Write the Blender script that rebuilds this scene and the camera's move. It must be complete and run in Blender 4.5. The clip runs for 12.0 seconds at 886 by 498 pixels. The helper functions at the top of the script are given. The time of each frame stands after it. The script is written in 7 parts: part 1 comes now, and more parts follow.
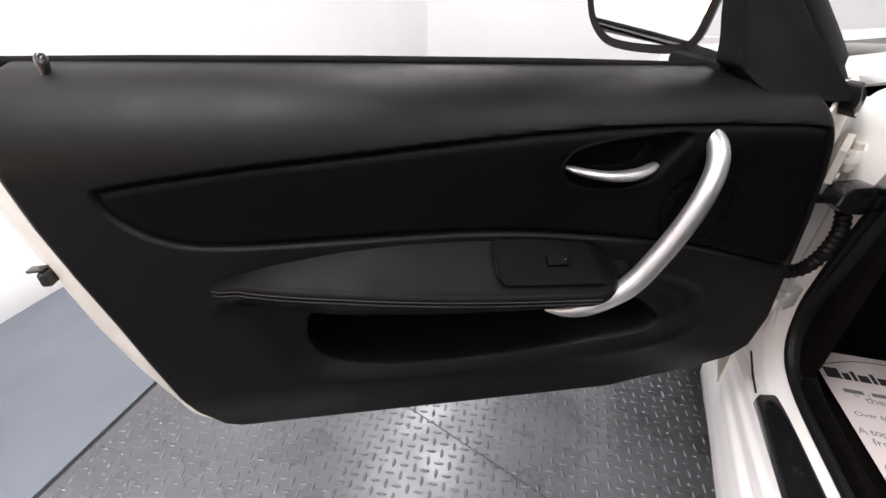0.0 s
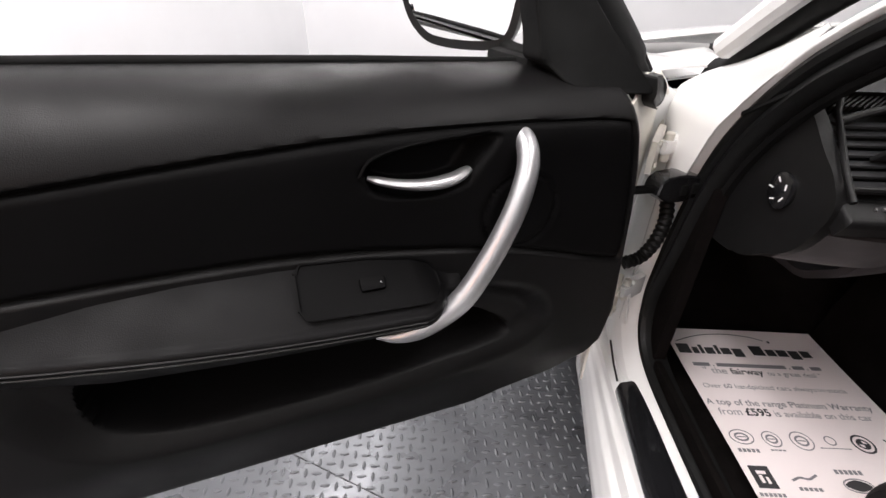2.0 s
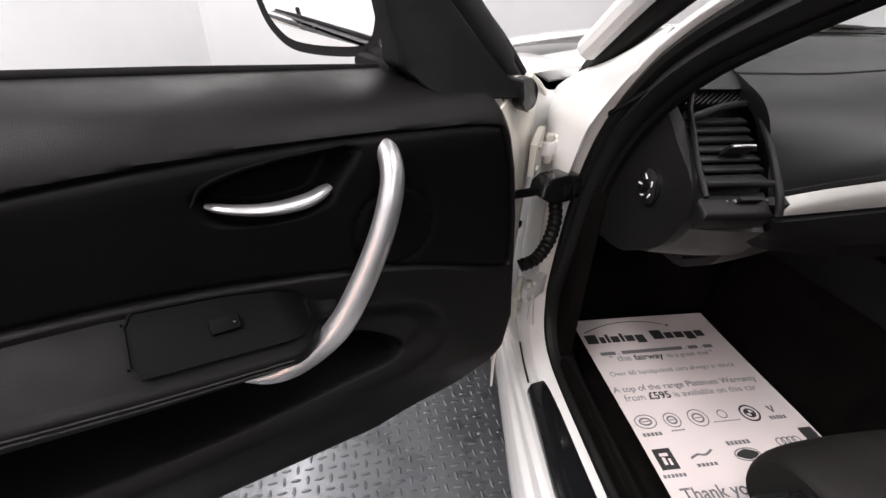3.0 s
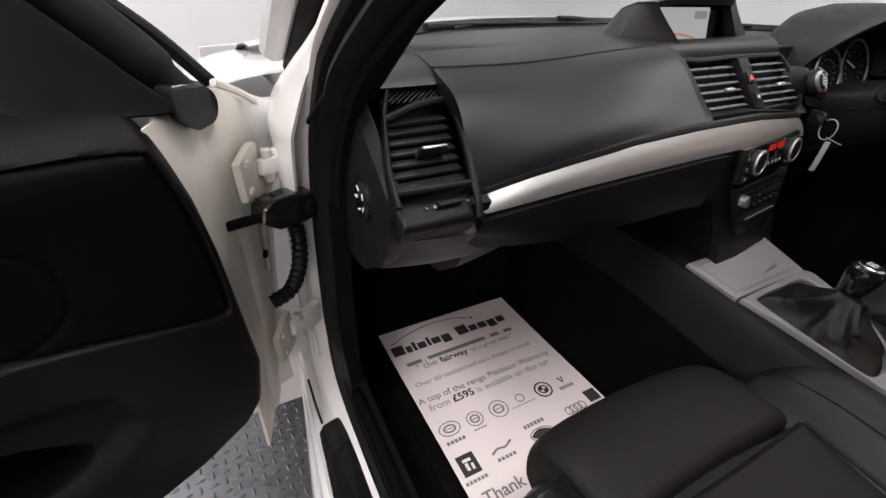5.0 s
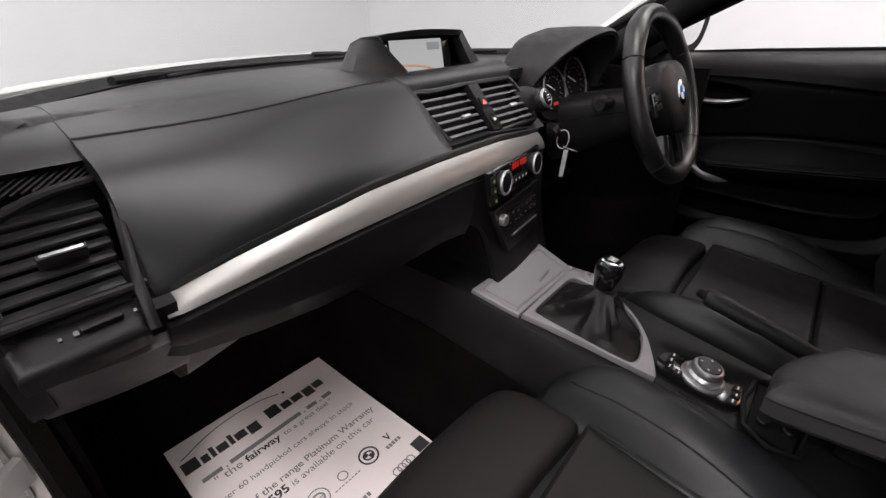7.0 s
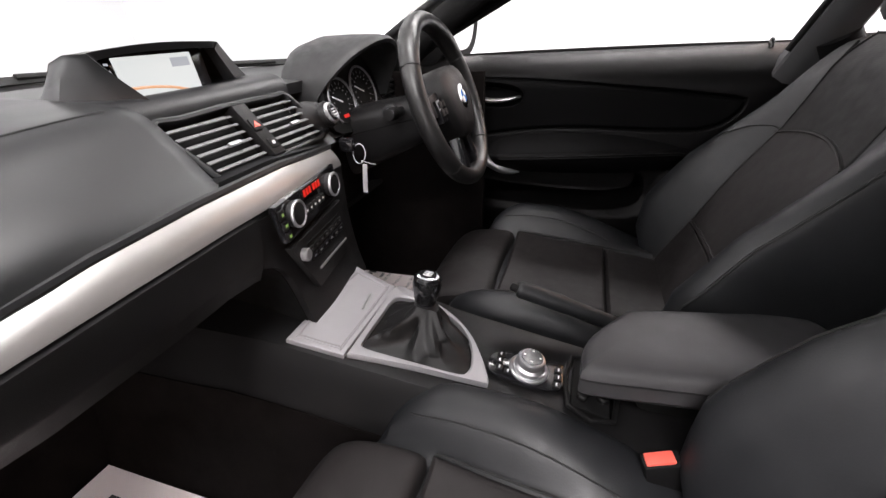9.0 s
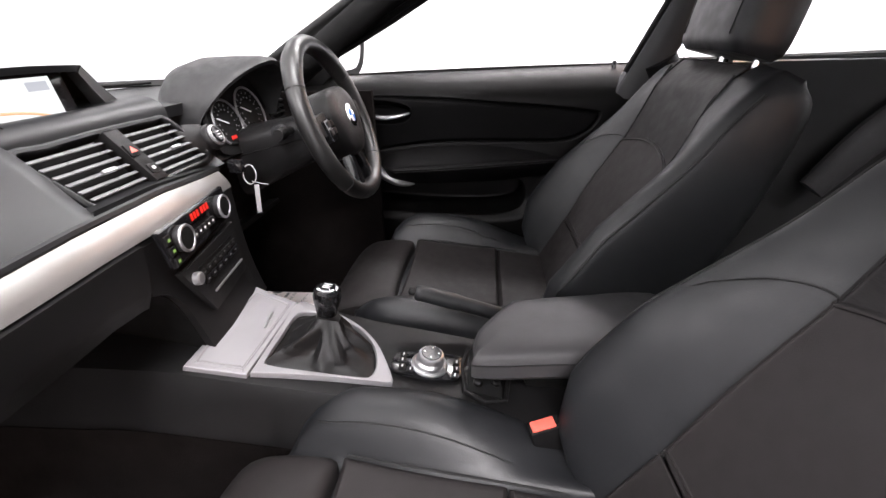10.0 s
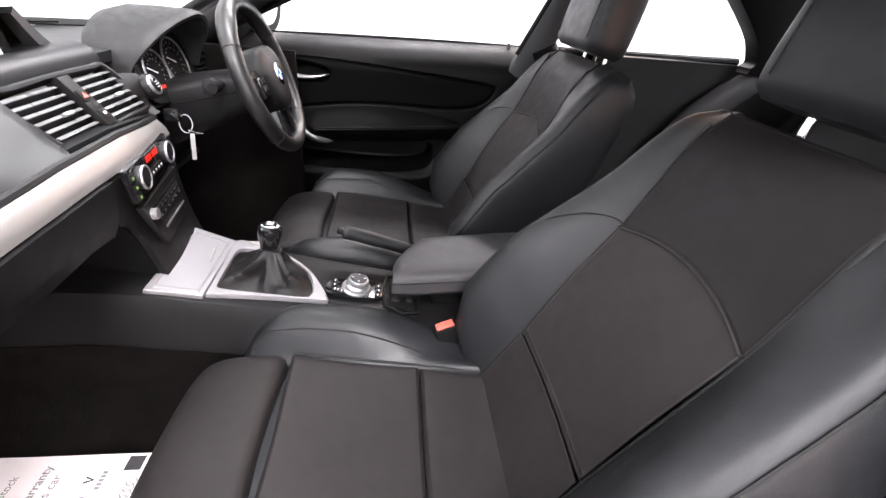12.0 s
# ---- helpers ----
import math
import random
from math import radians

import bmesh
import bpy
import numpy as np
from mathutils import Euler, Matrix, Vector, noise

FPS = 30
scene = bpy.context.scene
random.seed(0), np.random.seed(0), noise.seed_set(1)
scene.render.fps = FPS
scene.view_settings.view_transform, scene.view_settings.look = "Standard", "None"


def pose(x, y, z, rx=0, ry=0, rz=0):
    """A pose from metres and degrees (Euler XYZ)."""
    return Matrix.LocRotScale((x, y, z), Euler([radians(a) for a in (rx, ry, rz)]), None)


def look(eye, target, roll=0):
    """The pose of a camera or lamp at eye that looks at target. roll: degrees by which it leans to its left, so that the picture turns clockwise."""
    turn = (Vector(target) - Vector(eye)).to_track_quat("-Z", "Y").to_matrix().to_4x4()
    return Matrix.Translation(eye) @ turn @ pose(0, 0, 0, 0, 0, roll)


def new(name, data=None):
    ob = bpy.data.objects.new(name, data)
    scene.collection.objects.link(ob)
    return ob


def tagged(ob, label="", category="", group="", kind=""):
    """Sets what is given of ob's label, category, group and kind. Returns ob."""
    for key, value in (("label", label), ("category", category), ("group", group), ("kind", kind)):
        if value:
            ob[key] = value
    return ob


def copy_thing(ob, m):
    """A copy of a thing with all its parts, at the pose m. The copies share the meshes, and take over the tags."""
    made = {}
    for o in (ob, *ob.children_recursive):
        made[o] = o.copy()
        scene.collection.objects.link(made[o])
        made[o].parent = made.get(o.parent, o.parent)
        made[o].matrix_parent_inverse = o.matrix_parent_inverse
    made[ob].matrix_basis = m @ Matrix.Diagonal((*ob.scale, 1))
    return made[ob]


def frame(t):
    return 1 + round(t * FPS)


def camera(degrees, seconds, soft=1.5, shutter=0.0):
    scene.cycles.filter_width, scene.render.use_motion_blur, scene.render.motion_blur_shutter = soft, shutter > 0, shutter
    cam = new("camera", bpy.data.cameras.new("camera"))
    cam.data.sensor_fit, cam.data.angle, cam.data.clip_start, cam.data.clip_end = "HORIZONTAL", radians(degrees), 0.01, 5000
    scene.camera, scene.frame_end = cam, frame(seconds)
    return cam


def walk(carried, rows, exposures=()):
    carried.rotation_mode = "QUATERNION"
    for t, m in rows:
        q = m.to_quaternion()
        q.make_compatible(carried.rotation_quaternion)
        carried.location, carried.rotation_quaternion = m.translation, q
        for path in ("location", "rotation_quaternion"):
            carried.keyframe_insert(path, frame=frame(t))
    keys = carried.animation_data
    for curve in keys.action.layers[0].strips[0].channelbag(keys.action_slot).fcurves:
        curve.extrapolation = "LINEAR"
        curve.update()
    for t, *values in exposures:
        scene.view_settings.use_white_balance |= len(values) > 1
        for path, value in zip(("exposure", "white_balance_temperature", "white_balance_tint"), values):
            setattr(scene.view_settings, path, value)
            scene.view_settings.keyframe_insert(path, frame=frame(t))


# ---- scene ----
cam = camera(91.0, 12.0)
PATH = [
    (0, (-1.187, -0.601, 1.022), (-1.635, 1.034, -0.039), 0.1),
    (0.5, (-1.165, -0.579, 1.015), (-1.561, 1.071, -0.044), -0.0),
    (1, (-1.136, -0.555, 1.012), (-1.447, 1.116, -0.042), -0.0),
    (1.5, (-1.109, -0.534, 1.007), (-1.314, 1.16, -0.036), 0.8),
    (2, (-1.076, -0.508, 1.003), (-1.142, 1.2, -0.035), 1.1),
    (2.5, (-1.041, -0.485, 1.0), (-0.976, 1.225, -0.034), 0.9),
    (3, (-1.001, -0.469, 1.003), (-0.777, 1.235, -0.021), 1.2),
    (3.5, (-0.948, -0.458, 1.001), (-0.576, 1.221, -0.02), 0.7),
    (3.7, (-0.927, -0.456, 0.998), (-0.498, 1.216, -0.012), 0.6),
    (5.3, (-0.776, -0.424, 0.996), (0.134, 1.039, -0.019), 1.4),
    (5.5, (-0.764, -0.421, 0.996), (0.221, 0.997, -0.013), 1.5),
    (6, (-0.72, -0.428, 0.991), (0.401, 0.928, 0.04), 0.4),
    (6.5, (-0.671, -0.428, 0.995), (0.548, 0.859, 0.066), -0.4),
    (7, (-0.624, -0.445, 1.005), (0.705, 0.734, 0.085), -1.4),
    (7.2, (-0.61, -0.449, 1.005), (0.753, 0.689, 0.085), -1.8),
    (9, (-0.533, -0.452, 1.008), (1.151, 0.11, 0.087), -2.1),
    (9.5, (-0.548, -0.465, 1.018), (1.203, -0.092, 0.126), -1.7),
    (10, (-0.575, -0.493, 1.024), (1.212, -0.314, 0.144), -1.2),
    (10.5, (-0.616, -0.504, 1.034), (1.173, -0.516, 0.139), 0.1),
    (11, (-0.664, -0.496, 1.045), (1.095, -0.631, 0.103), 1.8),
    (11.5, (-0.708, -0.482, 1.06), (1.023, -0.687, 0.079), 4.1),
    (12, (-0.763, -0.469, 1.077), (0.943, -0.726, 0.064), 6.0),
]
walk(cam, [(t, look(eye, target, roll)) for t, eye, target, roll in PATH],
     exposures=[(0, -0.2, 6540, 13), (2.5, -0.28, 6540, 13), (3.5, -0.38, 6540, 13), (5.3, -0.52, 6540, 13), (7.2, -0.25, 6540, 13), (9, 0.60, 6520, 14), (10, 1.08, 6450, 15), (11, 1.32, 6400, 15), (12, 1.50, 6350, 15)])

# ---- world and light ----
world = bpy.data.worlds.new("world")
scene.world = world
world.use_nodes = True
world.node_tree.nodes["Background"].inputs[0].default_value = (0.9, 0.95, 1.0, 1)
world.node_tree.nodes["Background"].inputs[1].default_value = 0.3


def area(name, eye, target, sx, sy, watts, colour=(1, 1, 1)):
    data = bpy.data.lights.new(name, "AREA")
    data.shape, data.size, data.size_y, data.energy, data.color = "RECTANGLE", sx, sy, watts, colour
    ob = new(name, data)
    ob.matrix_world = look(eye, target)
    return ob


def watts(lx, ly):
    """the row beside the open door burns brightest, the rows ahead of the car are dimmed"""
    if lx < -1:
        return 112 if -1 < ly < 1 else 44 if ly > 1 else 48
    return 17 if ly > 1 else 54


# rows of ceiling lights of the white photo studio
for lx in (-2.05, 0.1, 2.4):
    for ly in (-3.3, -0.8, 1.8, 4.1):
        area("ceiling_lamp", (lx, ly, 2.93), (lx, ly, 0), 0.5, 1.6, watts(lx, ly), (1.0, 0.98, 0.965))
# two unseen warm lamps, added for the orange glints on trim and seats
area("warm_lamp", (-2.4, -2.25, 1.05), (0.1, -0.95, 1.0), 0.45, 0.45, 7.5, (1.0, 0.42, 0.16))
area("warm_lamp", (2.6, -2.0, 2.25), (-0.2, -0.05, 0.8), 0.5, 0.5, 7, (1.0, 0.45, 0.18))


# ---- materials ----
def material(name, colour, rough=0.5, metal=0.0, vary=0.12, scale=8.0, fine=0.0, fine_scale=600.0, bump=0.0002,
             grain="NOISE", coat=0.0, spec=0.5, rough_vary=0.08, island=0.0):
    """Principled surface with broad stains, fine grain in the relief and uneven gloss."""
    m = bpy.data.materials.new(name)
    m.use_nodes = True
    nt = m.node_tree
    b = nt.nodes["Principled BSDF"]
    b.inputs["Metallic"].default_value = metal
    b.inputs["Specular IOR Level"].default_value = spec
    b.inputs["Coat Weight"].default_value = coat
    b.inputs["Coat Roughness"].default_value = 0.08
    co = nt.nodes.new("ShaderNodeTexCoord")
    n1 = nt.nodes.new("ShaderNodeTexNoise")
    n1.inputs["Scale"].default_value, n1.inputs["Detail"].default_value = scale, 6
    nt.links.new(co.outputs["Object"], n1.inputs["Vector"])
    ramp = nt.nodes.new("ShaderNodeMapRange")
    ramp.inputs["From Min"].default_value, ramp.inputs["From Max"].default_value = 0.3, 0.7
    ramp.inputs["To Min"].default_value, ramp.inputs["To Max"].default_value = 1 - vary, 1 + vary
    nt.links.new(n1.outputs["Fac"], ramp.inputs["Value"])
    mul = nt.nodes.new("ShaderNodeMix")
    mul.data_type, mul.blend_type = "RGBA", "MULTIPLY"
    mul.inputs["Factor"].default_value = 1
    mul.inputs["A"].default_value = (*colour, 1)
    nt.links.new(ramp.outputs["Result"], mul.inputs["B"])
    nt.links.new(mul.outputs["Result"], b.inputs["Base Color"])
    rr = nt.nodes.new("ShaderNodeMapRange")
    rr.inputs["From Min"].default_value, rr.inputs["From Max"].default_value = 0.3, 0.7
    rr.inputs["To Min"].default_value, rr.inputs["To Max"].default_value = max(0.02, rough - rough_vary), min(1, rough + rough_vary)
    n3 = nt.nodes.new("ShaderNodeTexNoise")
    n3.inputs["Scale"].default_value, n3.inputs["Detail"].default_value = scale * 3.7, 4
    nt.links.new(co.outputs["Object"], n3.inputs["Vector"])
    nt.links.new(n3.outputs["Fac"], rr.inputs["Value"])
    nt.links.new(rr.outputs["Result"], b.inputs["Roughness"])
    if fine > 0:
        if grain == "VORONOI":
            g = nt.nodes.new("ShaderNodeTexVoronoi")
            out = "Distance"
        elif grain == "WAVE":
            g = nt.nodes.new("ShaderNodeTexWave")
            g.bands_direction = "Z"
            g.inputs["Distortion"].default_value = 1.5
            out = "Fac"
        else:
            g = nt.nodes.new("ShaderNodeTexNoise")
            g.inputs["Detail"].default_value = 3
            out = "Fac"
        g.inputs["Scale"].default_value = fine_scale
        nt.links.new(co.outputs["Object"], g.inputs["Vector"])
        bp = nt.nodes.new("ShaderNodeBump")
        bp.inputs["Strength"].default_value, bp.inputs["Distance"].default_value = fine, bump
        nt.links.new(g.outputs[out], bp.inputs["Height"])
        nt.links.new(bp.outputs["Normal"], b.inputs["Normal"])
    return m


def glow(name, colour, strength, base=(0.02, 0.02, 0.02)):
    m = material(name, base, 0.4)
    b = m.node_tree.nodes["Principled BSDF"]
    b.inputs["Emission Color"].default_value = (*colour, 1)
    b.inputs["Emission Strength"].default_value = strength
    return m


M_WALL = material("white_wall", (0.86, 0.86, 0.87), 0.7, vary=0.02, scale=1.5, fine=0.1, fine_scale=80, bump=0.001)
M_SKIRT = material("white_skirting", (0.8, 0.8, 0.8), 0.4, vary=0.03)
M_FLOOR = material("diamond_plate", (0.125, 0.13, 0.14), 0.30, 0.45, vary=0.16, scale=2.5, fine=0.3, fine_scale=140, bump=0.0006, rough_vary=0.1)
M_FLOOR2 = material("blue_grey_floor", (0.115, 0.132, 0.155), 0.55, vary=0.08, scale=3, fine=0.2, fine_scale=200)
M_JOINT = material("dark_joint", (0.012, 0.012, 0.013), 0.8)
M_WHITE = material("white_paint", (0.80, 0.80, 0.79), 0.22, vary=0.02, coat=0.6, rough_vary=0.04)
M_CREAM = material("primer_white_metal", (0.62, 0.59, 0.53), 0.42, vary=0.10, scale=14, fine=0.25, fine_scale=90, bump=0.0008)
M_RUBBER = material("black_rubber", (0.0042, 0.0042, 0.0042), 0.5, spec=0.22, vary=0.2, scale=20, fine=0.3, fine_scale=500)
M_PLASTIC = material("black_grained_plastic", (0.0060, 0.0058, 0.0060), 0.45, spec=0.2, vary=0.10, scale=6, fine=0.45, fine_scale=1100, bump=0.0003, grain="VORONOI")
M_SOFT = material("soft_black_dash", (0.0044, 0.0047, 0.0052), 0.41, spec=0.42, vary=0.06, rough_vary=0.012, scale=14, fine=0.10, fine_scale=850, bump=0.0002, grain="VORONOI")
M_HOOD = material("matt_black_hood", (0.0048, 0.0050, 0.0054), 0.58, spec=0.46, vary=0.06, scale=14, fine=0.10, fine_scale=850, bump=0.0002, grain="VORONOI")
M_CARD = material("charcoal_door_vinyl", (0.0040, 0.0038, 0.0039), 0.42, spec=0.115, vary=0.10, scale=5, fine=0.5, fine_scale=900, bump=0.0003, grain="VORONOI")
M_INSERT = material("black_door_insert", (0.0021, 0.0020, 0.0021), 0.52, spec=0.05, vary=0.14, scale=7, fine=0.5, fine_scale=1300, bump=0.0003)
M_GLOSSB = material("gloss_black", (0.008, 0.008, 0.009), 0.12, vary=0.1, coat=0.3)
M_DARK = material("matt_black", (0.004, 0.004, 0.004), 0.75, vary=0.2, spec=0.12)
# grey trim, raised towards mauve for pinkish light bounced off the paper
M_LOWER = material("grey_trim_bounce_tint", (0.034, 0.0295, 0.0315), 0.5, vary=0.08, fine=0.4, fine_scale=1000, grain="VORONOI")
M_CARPET = material("black_carpet", (0.0050, 0.0040, 0.0038), 0.95, vary=0.35, scale=30, fine=1.0, fine_scale=700, bump=0.002, spec=0.04)
M_LEATHER = material("black_leather", (0.0098, 0.0103, 0.0116), 0.48, spec=0.36, vary=0.10, scale=9, fine=0.16, fine_scale=420, bump=0.0004, grain="VORONOI")
M_CLOTH = material("dark_weave_fabric", (0.0138, 0.0119, 0.0120), 0.64, vary=0.10, scale=10, fine=0.6, fine_scale=900, bump=0.0004, spec=0.24)
M_MESH = material("ribbed_fabric", (0.0092, 0.0083, 0.0085), 0.60, vary=0.08, scale=10, fine=0.20, fine_scale=125, bump=0.0003, grain="WAVE", spec=0.2)
M_SLAT = material("satin_slat_plastic", (0.0120, 0.0120, 0.0128), 0.42, spec=0.25, vary=0.08, fine=0.2, fine_scale=900)
# black slats whose grey base stands in for the reflected windscreen
M_SLAT_SHEEN = material("slat_painted_sheen", (0.15, 0.15, 0.155), 0.30, vary=0.08, fine=0.1, fine_scale=900, coat=0.4)
M_GAITER = material("soft_black_leather", (0.0060, 0.0058, 0.0060), 0.50, vary=0.2, scale=25, fine=0.4, fine_scale=400, bump=0.0004, grain="VORONOI", spec=0.3)
M_ARMPAD = material("grey_padded_vinyl", (0.040, 0.039, 0.0405), 0.5, vary=0.06, scale=9, fine=0.4, fine_scale=700, bump=0.0003, grain="VORONOI", spec=0.3)
M_DOORARM = material("black_armrest_vinyl", (0.0030, 0.0028, 0.0030), 0.52, vary=0.1, scale=7, fine=0.45, fine_scale=900, bump=0.0003, grain="VORONOI", spec=0.09)
M_DIALGREY = material("grey_dial_print", (0.12, 0.12, 0.125), 0.4, 0.3)
M_FRAME = material("dark_grey_frame", (0.06, 0.06, 0.062), 0.35, vary=0.08)
# paler than the other black trim, to carry the side window's light
M_QUARTER = material("side_trim_window_lit", (0.030, 0.030, 0.0305), 0.42, vary=0.10, scale=6, fine=0.4, fine_scale=900, spec=0.45)
M_PIPING = material("dark_seam", (0.0025, 0.0025, 0.0026), 0.7)
M_ALU = material("brushed_aluminium", (0.32, 0.31, 0.30), 0.41, 0.8, vary=0.03, scale=12, fine=0.25, fine_scale=520, bump=0.0002, rough_vary=0.03)
M_SATIN = material("satin_silver", (0.4264, 0.4264, 0.4346), 0.34, 0.85, vary=0.04, scale=15, fine=0.1, fine_scale=900, bump=0.0001, rough_vary=0.03)
M_CHROME = material("chrome", (0.85, 0.85, 0.86), 0.08, 1.0, vary=0.02)
M_SILVER2 = material("silver_console_plastic", (0.262, 0.256, 0.266), 0.42, 0.30, vary=0.04, scale=9, fine=0.2, fine_scale=900)
# white paper; its pinkish base holds the warm light through the door
M_PAPER = material("printed_paper_mat", (0.82, 0.735, 0.725), 0.8, vary=0.03, scale=6, fine=0.2, fine_scale=250, bump=0.0006, spec=0.2)
M_INK = material("dark_ink", (0.03, 0.028, 0.03), 0.7)
M_INK2 = material("grey_ink", (0.20, 0.19, 0.20), 0.7)
M_RED = material("red_button", (0.72, 0.11, 0.08), 0.35, vary=0.05)
M_REDGLOW = glow("red_lit_display", (1.0, 0.03, 0.015), 0.38, (0.1, 0.0, 0.0))
M_GREENGLOW = glow("green_lit_mark", (0.45, 0.8, 0.15), 0.25)
M_WHITEMARK = material("white_marking", (0.7, 0.7, 0.7), 0.6)
M_TAG = material("worn_tag", (0.30, 0.30, 0.31), 0.5)
M_BLUE = material("blue_enamel", (0.05, 0.16, 0.45), 0.25)
M_SCREEN = glow("lit_screen", (0.78, 0.82, 0.80), 0.62, (0.02, 0.02, 0.02))
M_ORANGE = glow("orange_map_line", (0.85, 0.42, 0.2), 0.6)
M_SCRDARK = glow("screen_grey_box", (0.55, 0.58, 0.62), 0.5)
M_MIRROR = material("mirror_glass", (0.92, 0.92, 0.92), 0.02, 1.0, vary=0.0, rough_vary=0.0)


def glass_material(name, tint, gloss):
    m = bpy.data.materials.new(name)
    m.use_nodes = True
    nt = m.node_tree
    nt.nodes.remove(nt.nodes["Principled BSDF"])
    tr = nt.nodes.new("ShaderNodeBsdfTransparent")
    tr.inputs["Color"].default_value = (*tint, 1)
    gl = nt.nodes.new("ShaderNodeBsdfGlossy")
    gl.inputs["Roughness"].default_value = 0.02
    mx = nt.nodes.new("ShaderNodeMixShader")
    mx.inputs[0].default_value = gloss
    nt.links.new(tr.outputs[0], mx.inputs[1])
    nt.links.new(gl.outputs[0], mx.inputs[2])
    nt.links.new(mx.outputs[0], nt.nodes["Material Output"].inputs["Surface"])
    return m


M_GLASS = glass_material("window_glass", (0.95, 0.975, 0.965), 0.05)


# ---- mesh helpers ----
def part(name, bm, mat, parent=None, label="", smooth=True, angle=35):
    me = bpy.data.meshes.new(name)
    bmesh.ops.recalc_face_normals(bm, faces=bm.faces)
    if smooth:
        for f in bm.faces:
            f.smooth = True
        for e in bm.edges:
            if len(e.link_faces) == 2 and e.calc_face_angle(0) > radians(angle):
                e.smooth = False
    bm.to_mesh(me)
    bm.free()
    me.materials.append(mat)
    ob = new(name, me)
    if parent:
        ob.parent = parent
    if label:
        ob["label"] = label
    return ob


def thing(name, label, category, m=None, group="", kind=""):
    ob = new(name)
    ob.empty_display_size = 0.05
    if m is not None:
        ob.matrix_basis = m
    return tagged(ob, label, category, group, kind)


def box(cx, cy, cz, sx, sy, sz, bevel=0.0, seg=2, m=None):
    bm = bmesh.new()
    bmesh.ops.create_cube(bm, size=1)
    bmesh.ops.scale(bm, vec=(sx, sy, sz), verts=bm.verts)
    if bevel:
        bmesh.ops.bevel(bm, geom=list(bm.edges), offset=bevel, segments=seg, profile=0.6, affect="EDGES")
    if m is not None:
        bmesh.ops.transform(bm, matrix=m, verts=bm.verts)
    bmesh.ops.translate(bm, vec=(cx, cy, cz), verts=bm.verts)
    return bm


def tube(points, radius, sides=12, closed=False, squash=(1, 1), caps=True, up=(0, 0, 1)):
    """A swept rod along points; radius is a number or one for each point."""
    pts = [Vector(p) for p in points]
    n = len(pts)
    rad = radius if isinstance(radius, (list, tuple)) else [radius] * n
    bm = bmesh.new()
    rings = []
    for i, p in enumerate(pts):
        a = pts[(i - 1) % n] if (closed or i) else p
        b = pts[(i + 1) % n] if (closed or i < n - 1) else p
        d = (b - a).normalized()
        s = d.cross(Vector(up))
        if s.length < 1e-4:
            s = d.cross(Vector((1, 0, 0)))
        s.normalize()
        w = s.cross(d).normalized()
        ring = []
        for k in range(sides):
            an = 2 * math.pi * k / sides
            ring.append(bm.verts.new(p + s * math.cos(an) * rad[i] * squash[0] + w * math.sin(an) * rad[i] * squash[1]))
        rings.append(ring)
    for i in range(n if closed else n - 1):
        r0, r1 = rings[i], rings[(i + 1) % n]
        for k in range(sides):
            bm.faces.new((r0[k], r0[(k + 1) % sides], r1[(k + 1) % sides], r1[k]))
    if caps and not closed:
        bm.faces.new(rings[0][::-1])
        bm.faces.new(rings[-1])
    return bm


def smooth_curve(ctrl, per=8, closed=False):
    """Catmull-Rom through the control points (any dimension)."""
    c = [np.array(p, float) for p in ctrl]
    n = len(c)
    out = []
    for i in range(n if closed else n - 1):
        p1, p2 = c[i], c[(i + 1) % n]
        p0 = c[(i - 1) % n] if (closed or i) else 2 * p1 - p2
        p3 = c[(i + 2) % n] if (closed or i < n - 2) else 2 * p2 - p1
        for k in range(per):
            t = k / per
            out.append(0.5 * (2 * p1 + (p2 - p0) * t + (2 * p0 - 5 * p1 + 4 * p2 - p3) * t * t + (3 * p1 - p0 - 3 * p2 + p3) * t ** 3))
    if not closed:
        out.append(c[-1])
    return [tuple(float(v) for v in p) for p in out]


def sheet(fn, nu, nv, thick=0.0, normal=None):
    """A curved panel: fn(s, t) gives a point for s, t in 0..1; thick sets it off along its normals to a closed solid."""
    bm = bmesh.new()
    g = [[Vector(fn(i / nu, j / nv)) for j in range(nv + 1)] for i in range(nu + 1)]
    top = [[bm.verts.new(p) for p in row] for row in g]
    for i in range(nu):
        for j in range(nv):
            bm.faces.new((top[i][j], top[i + 1][j], top[i + 1][j + 1], top[i][j + 1]))
    if thick:
        low = []
        for i in range(nu + 1):
            row = []
            for j in range(nv + 1):
                a = g[min(i + 1, nu)][j] - g[max(i - 1, 0)][j]
                b = g[i][min(j + 1, nv)] - g[i][max(j - 1, 0)]
                nn = Vector(normal) if normal else a.cross(b).normalized()
                row.append(bm.verts.new(g[i][j] - nn * thick))
            low.append(row)
        for i in range(nu):
            for j in range(nv):
                bm.faces.new((low[i][j], low[i][j + 1], low[i + 1][j + 1], low[i + 1][j]))
        for i in range(nu):
            bm.faces.new((top[i][0], low[i][0], low[i + 1][0], top[i + 1][0]))
            bm.faces.new((top[i][nv], top[i + 1][nv], low[i + 1][nv], low[i][nv]))
        for j in range(nv):
            bm.faces.new((top[0][j], top[0][j + 1], low[0][j + 1], low[0][j]))
            bm.faces.new((top[nu][j], low[nu][j], low[nu][j + 1], top[nu][j + 1]))
    return bm


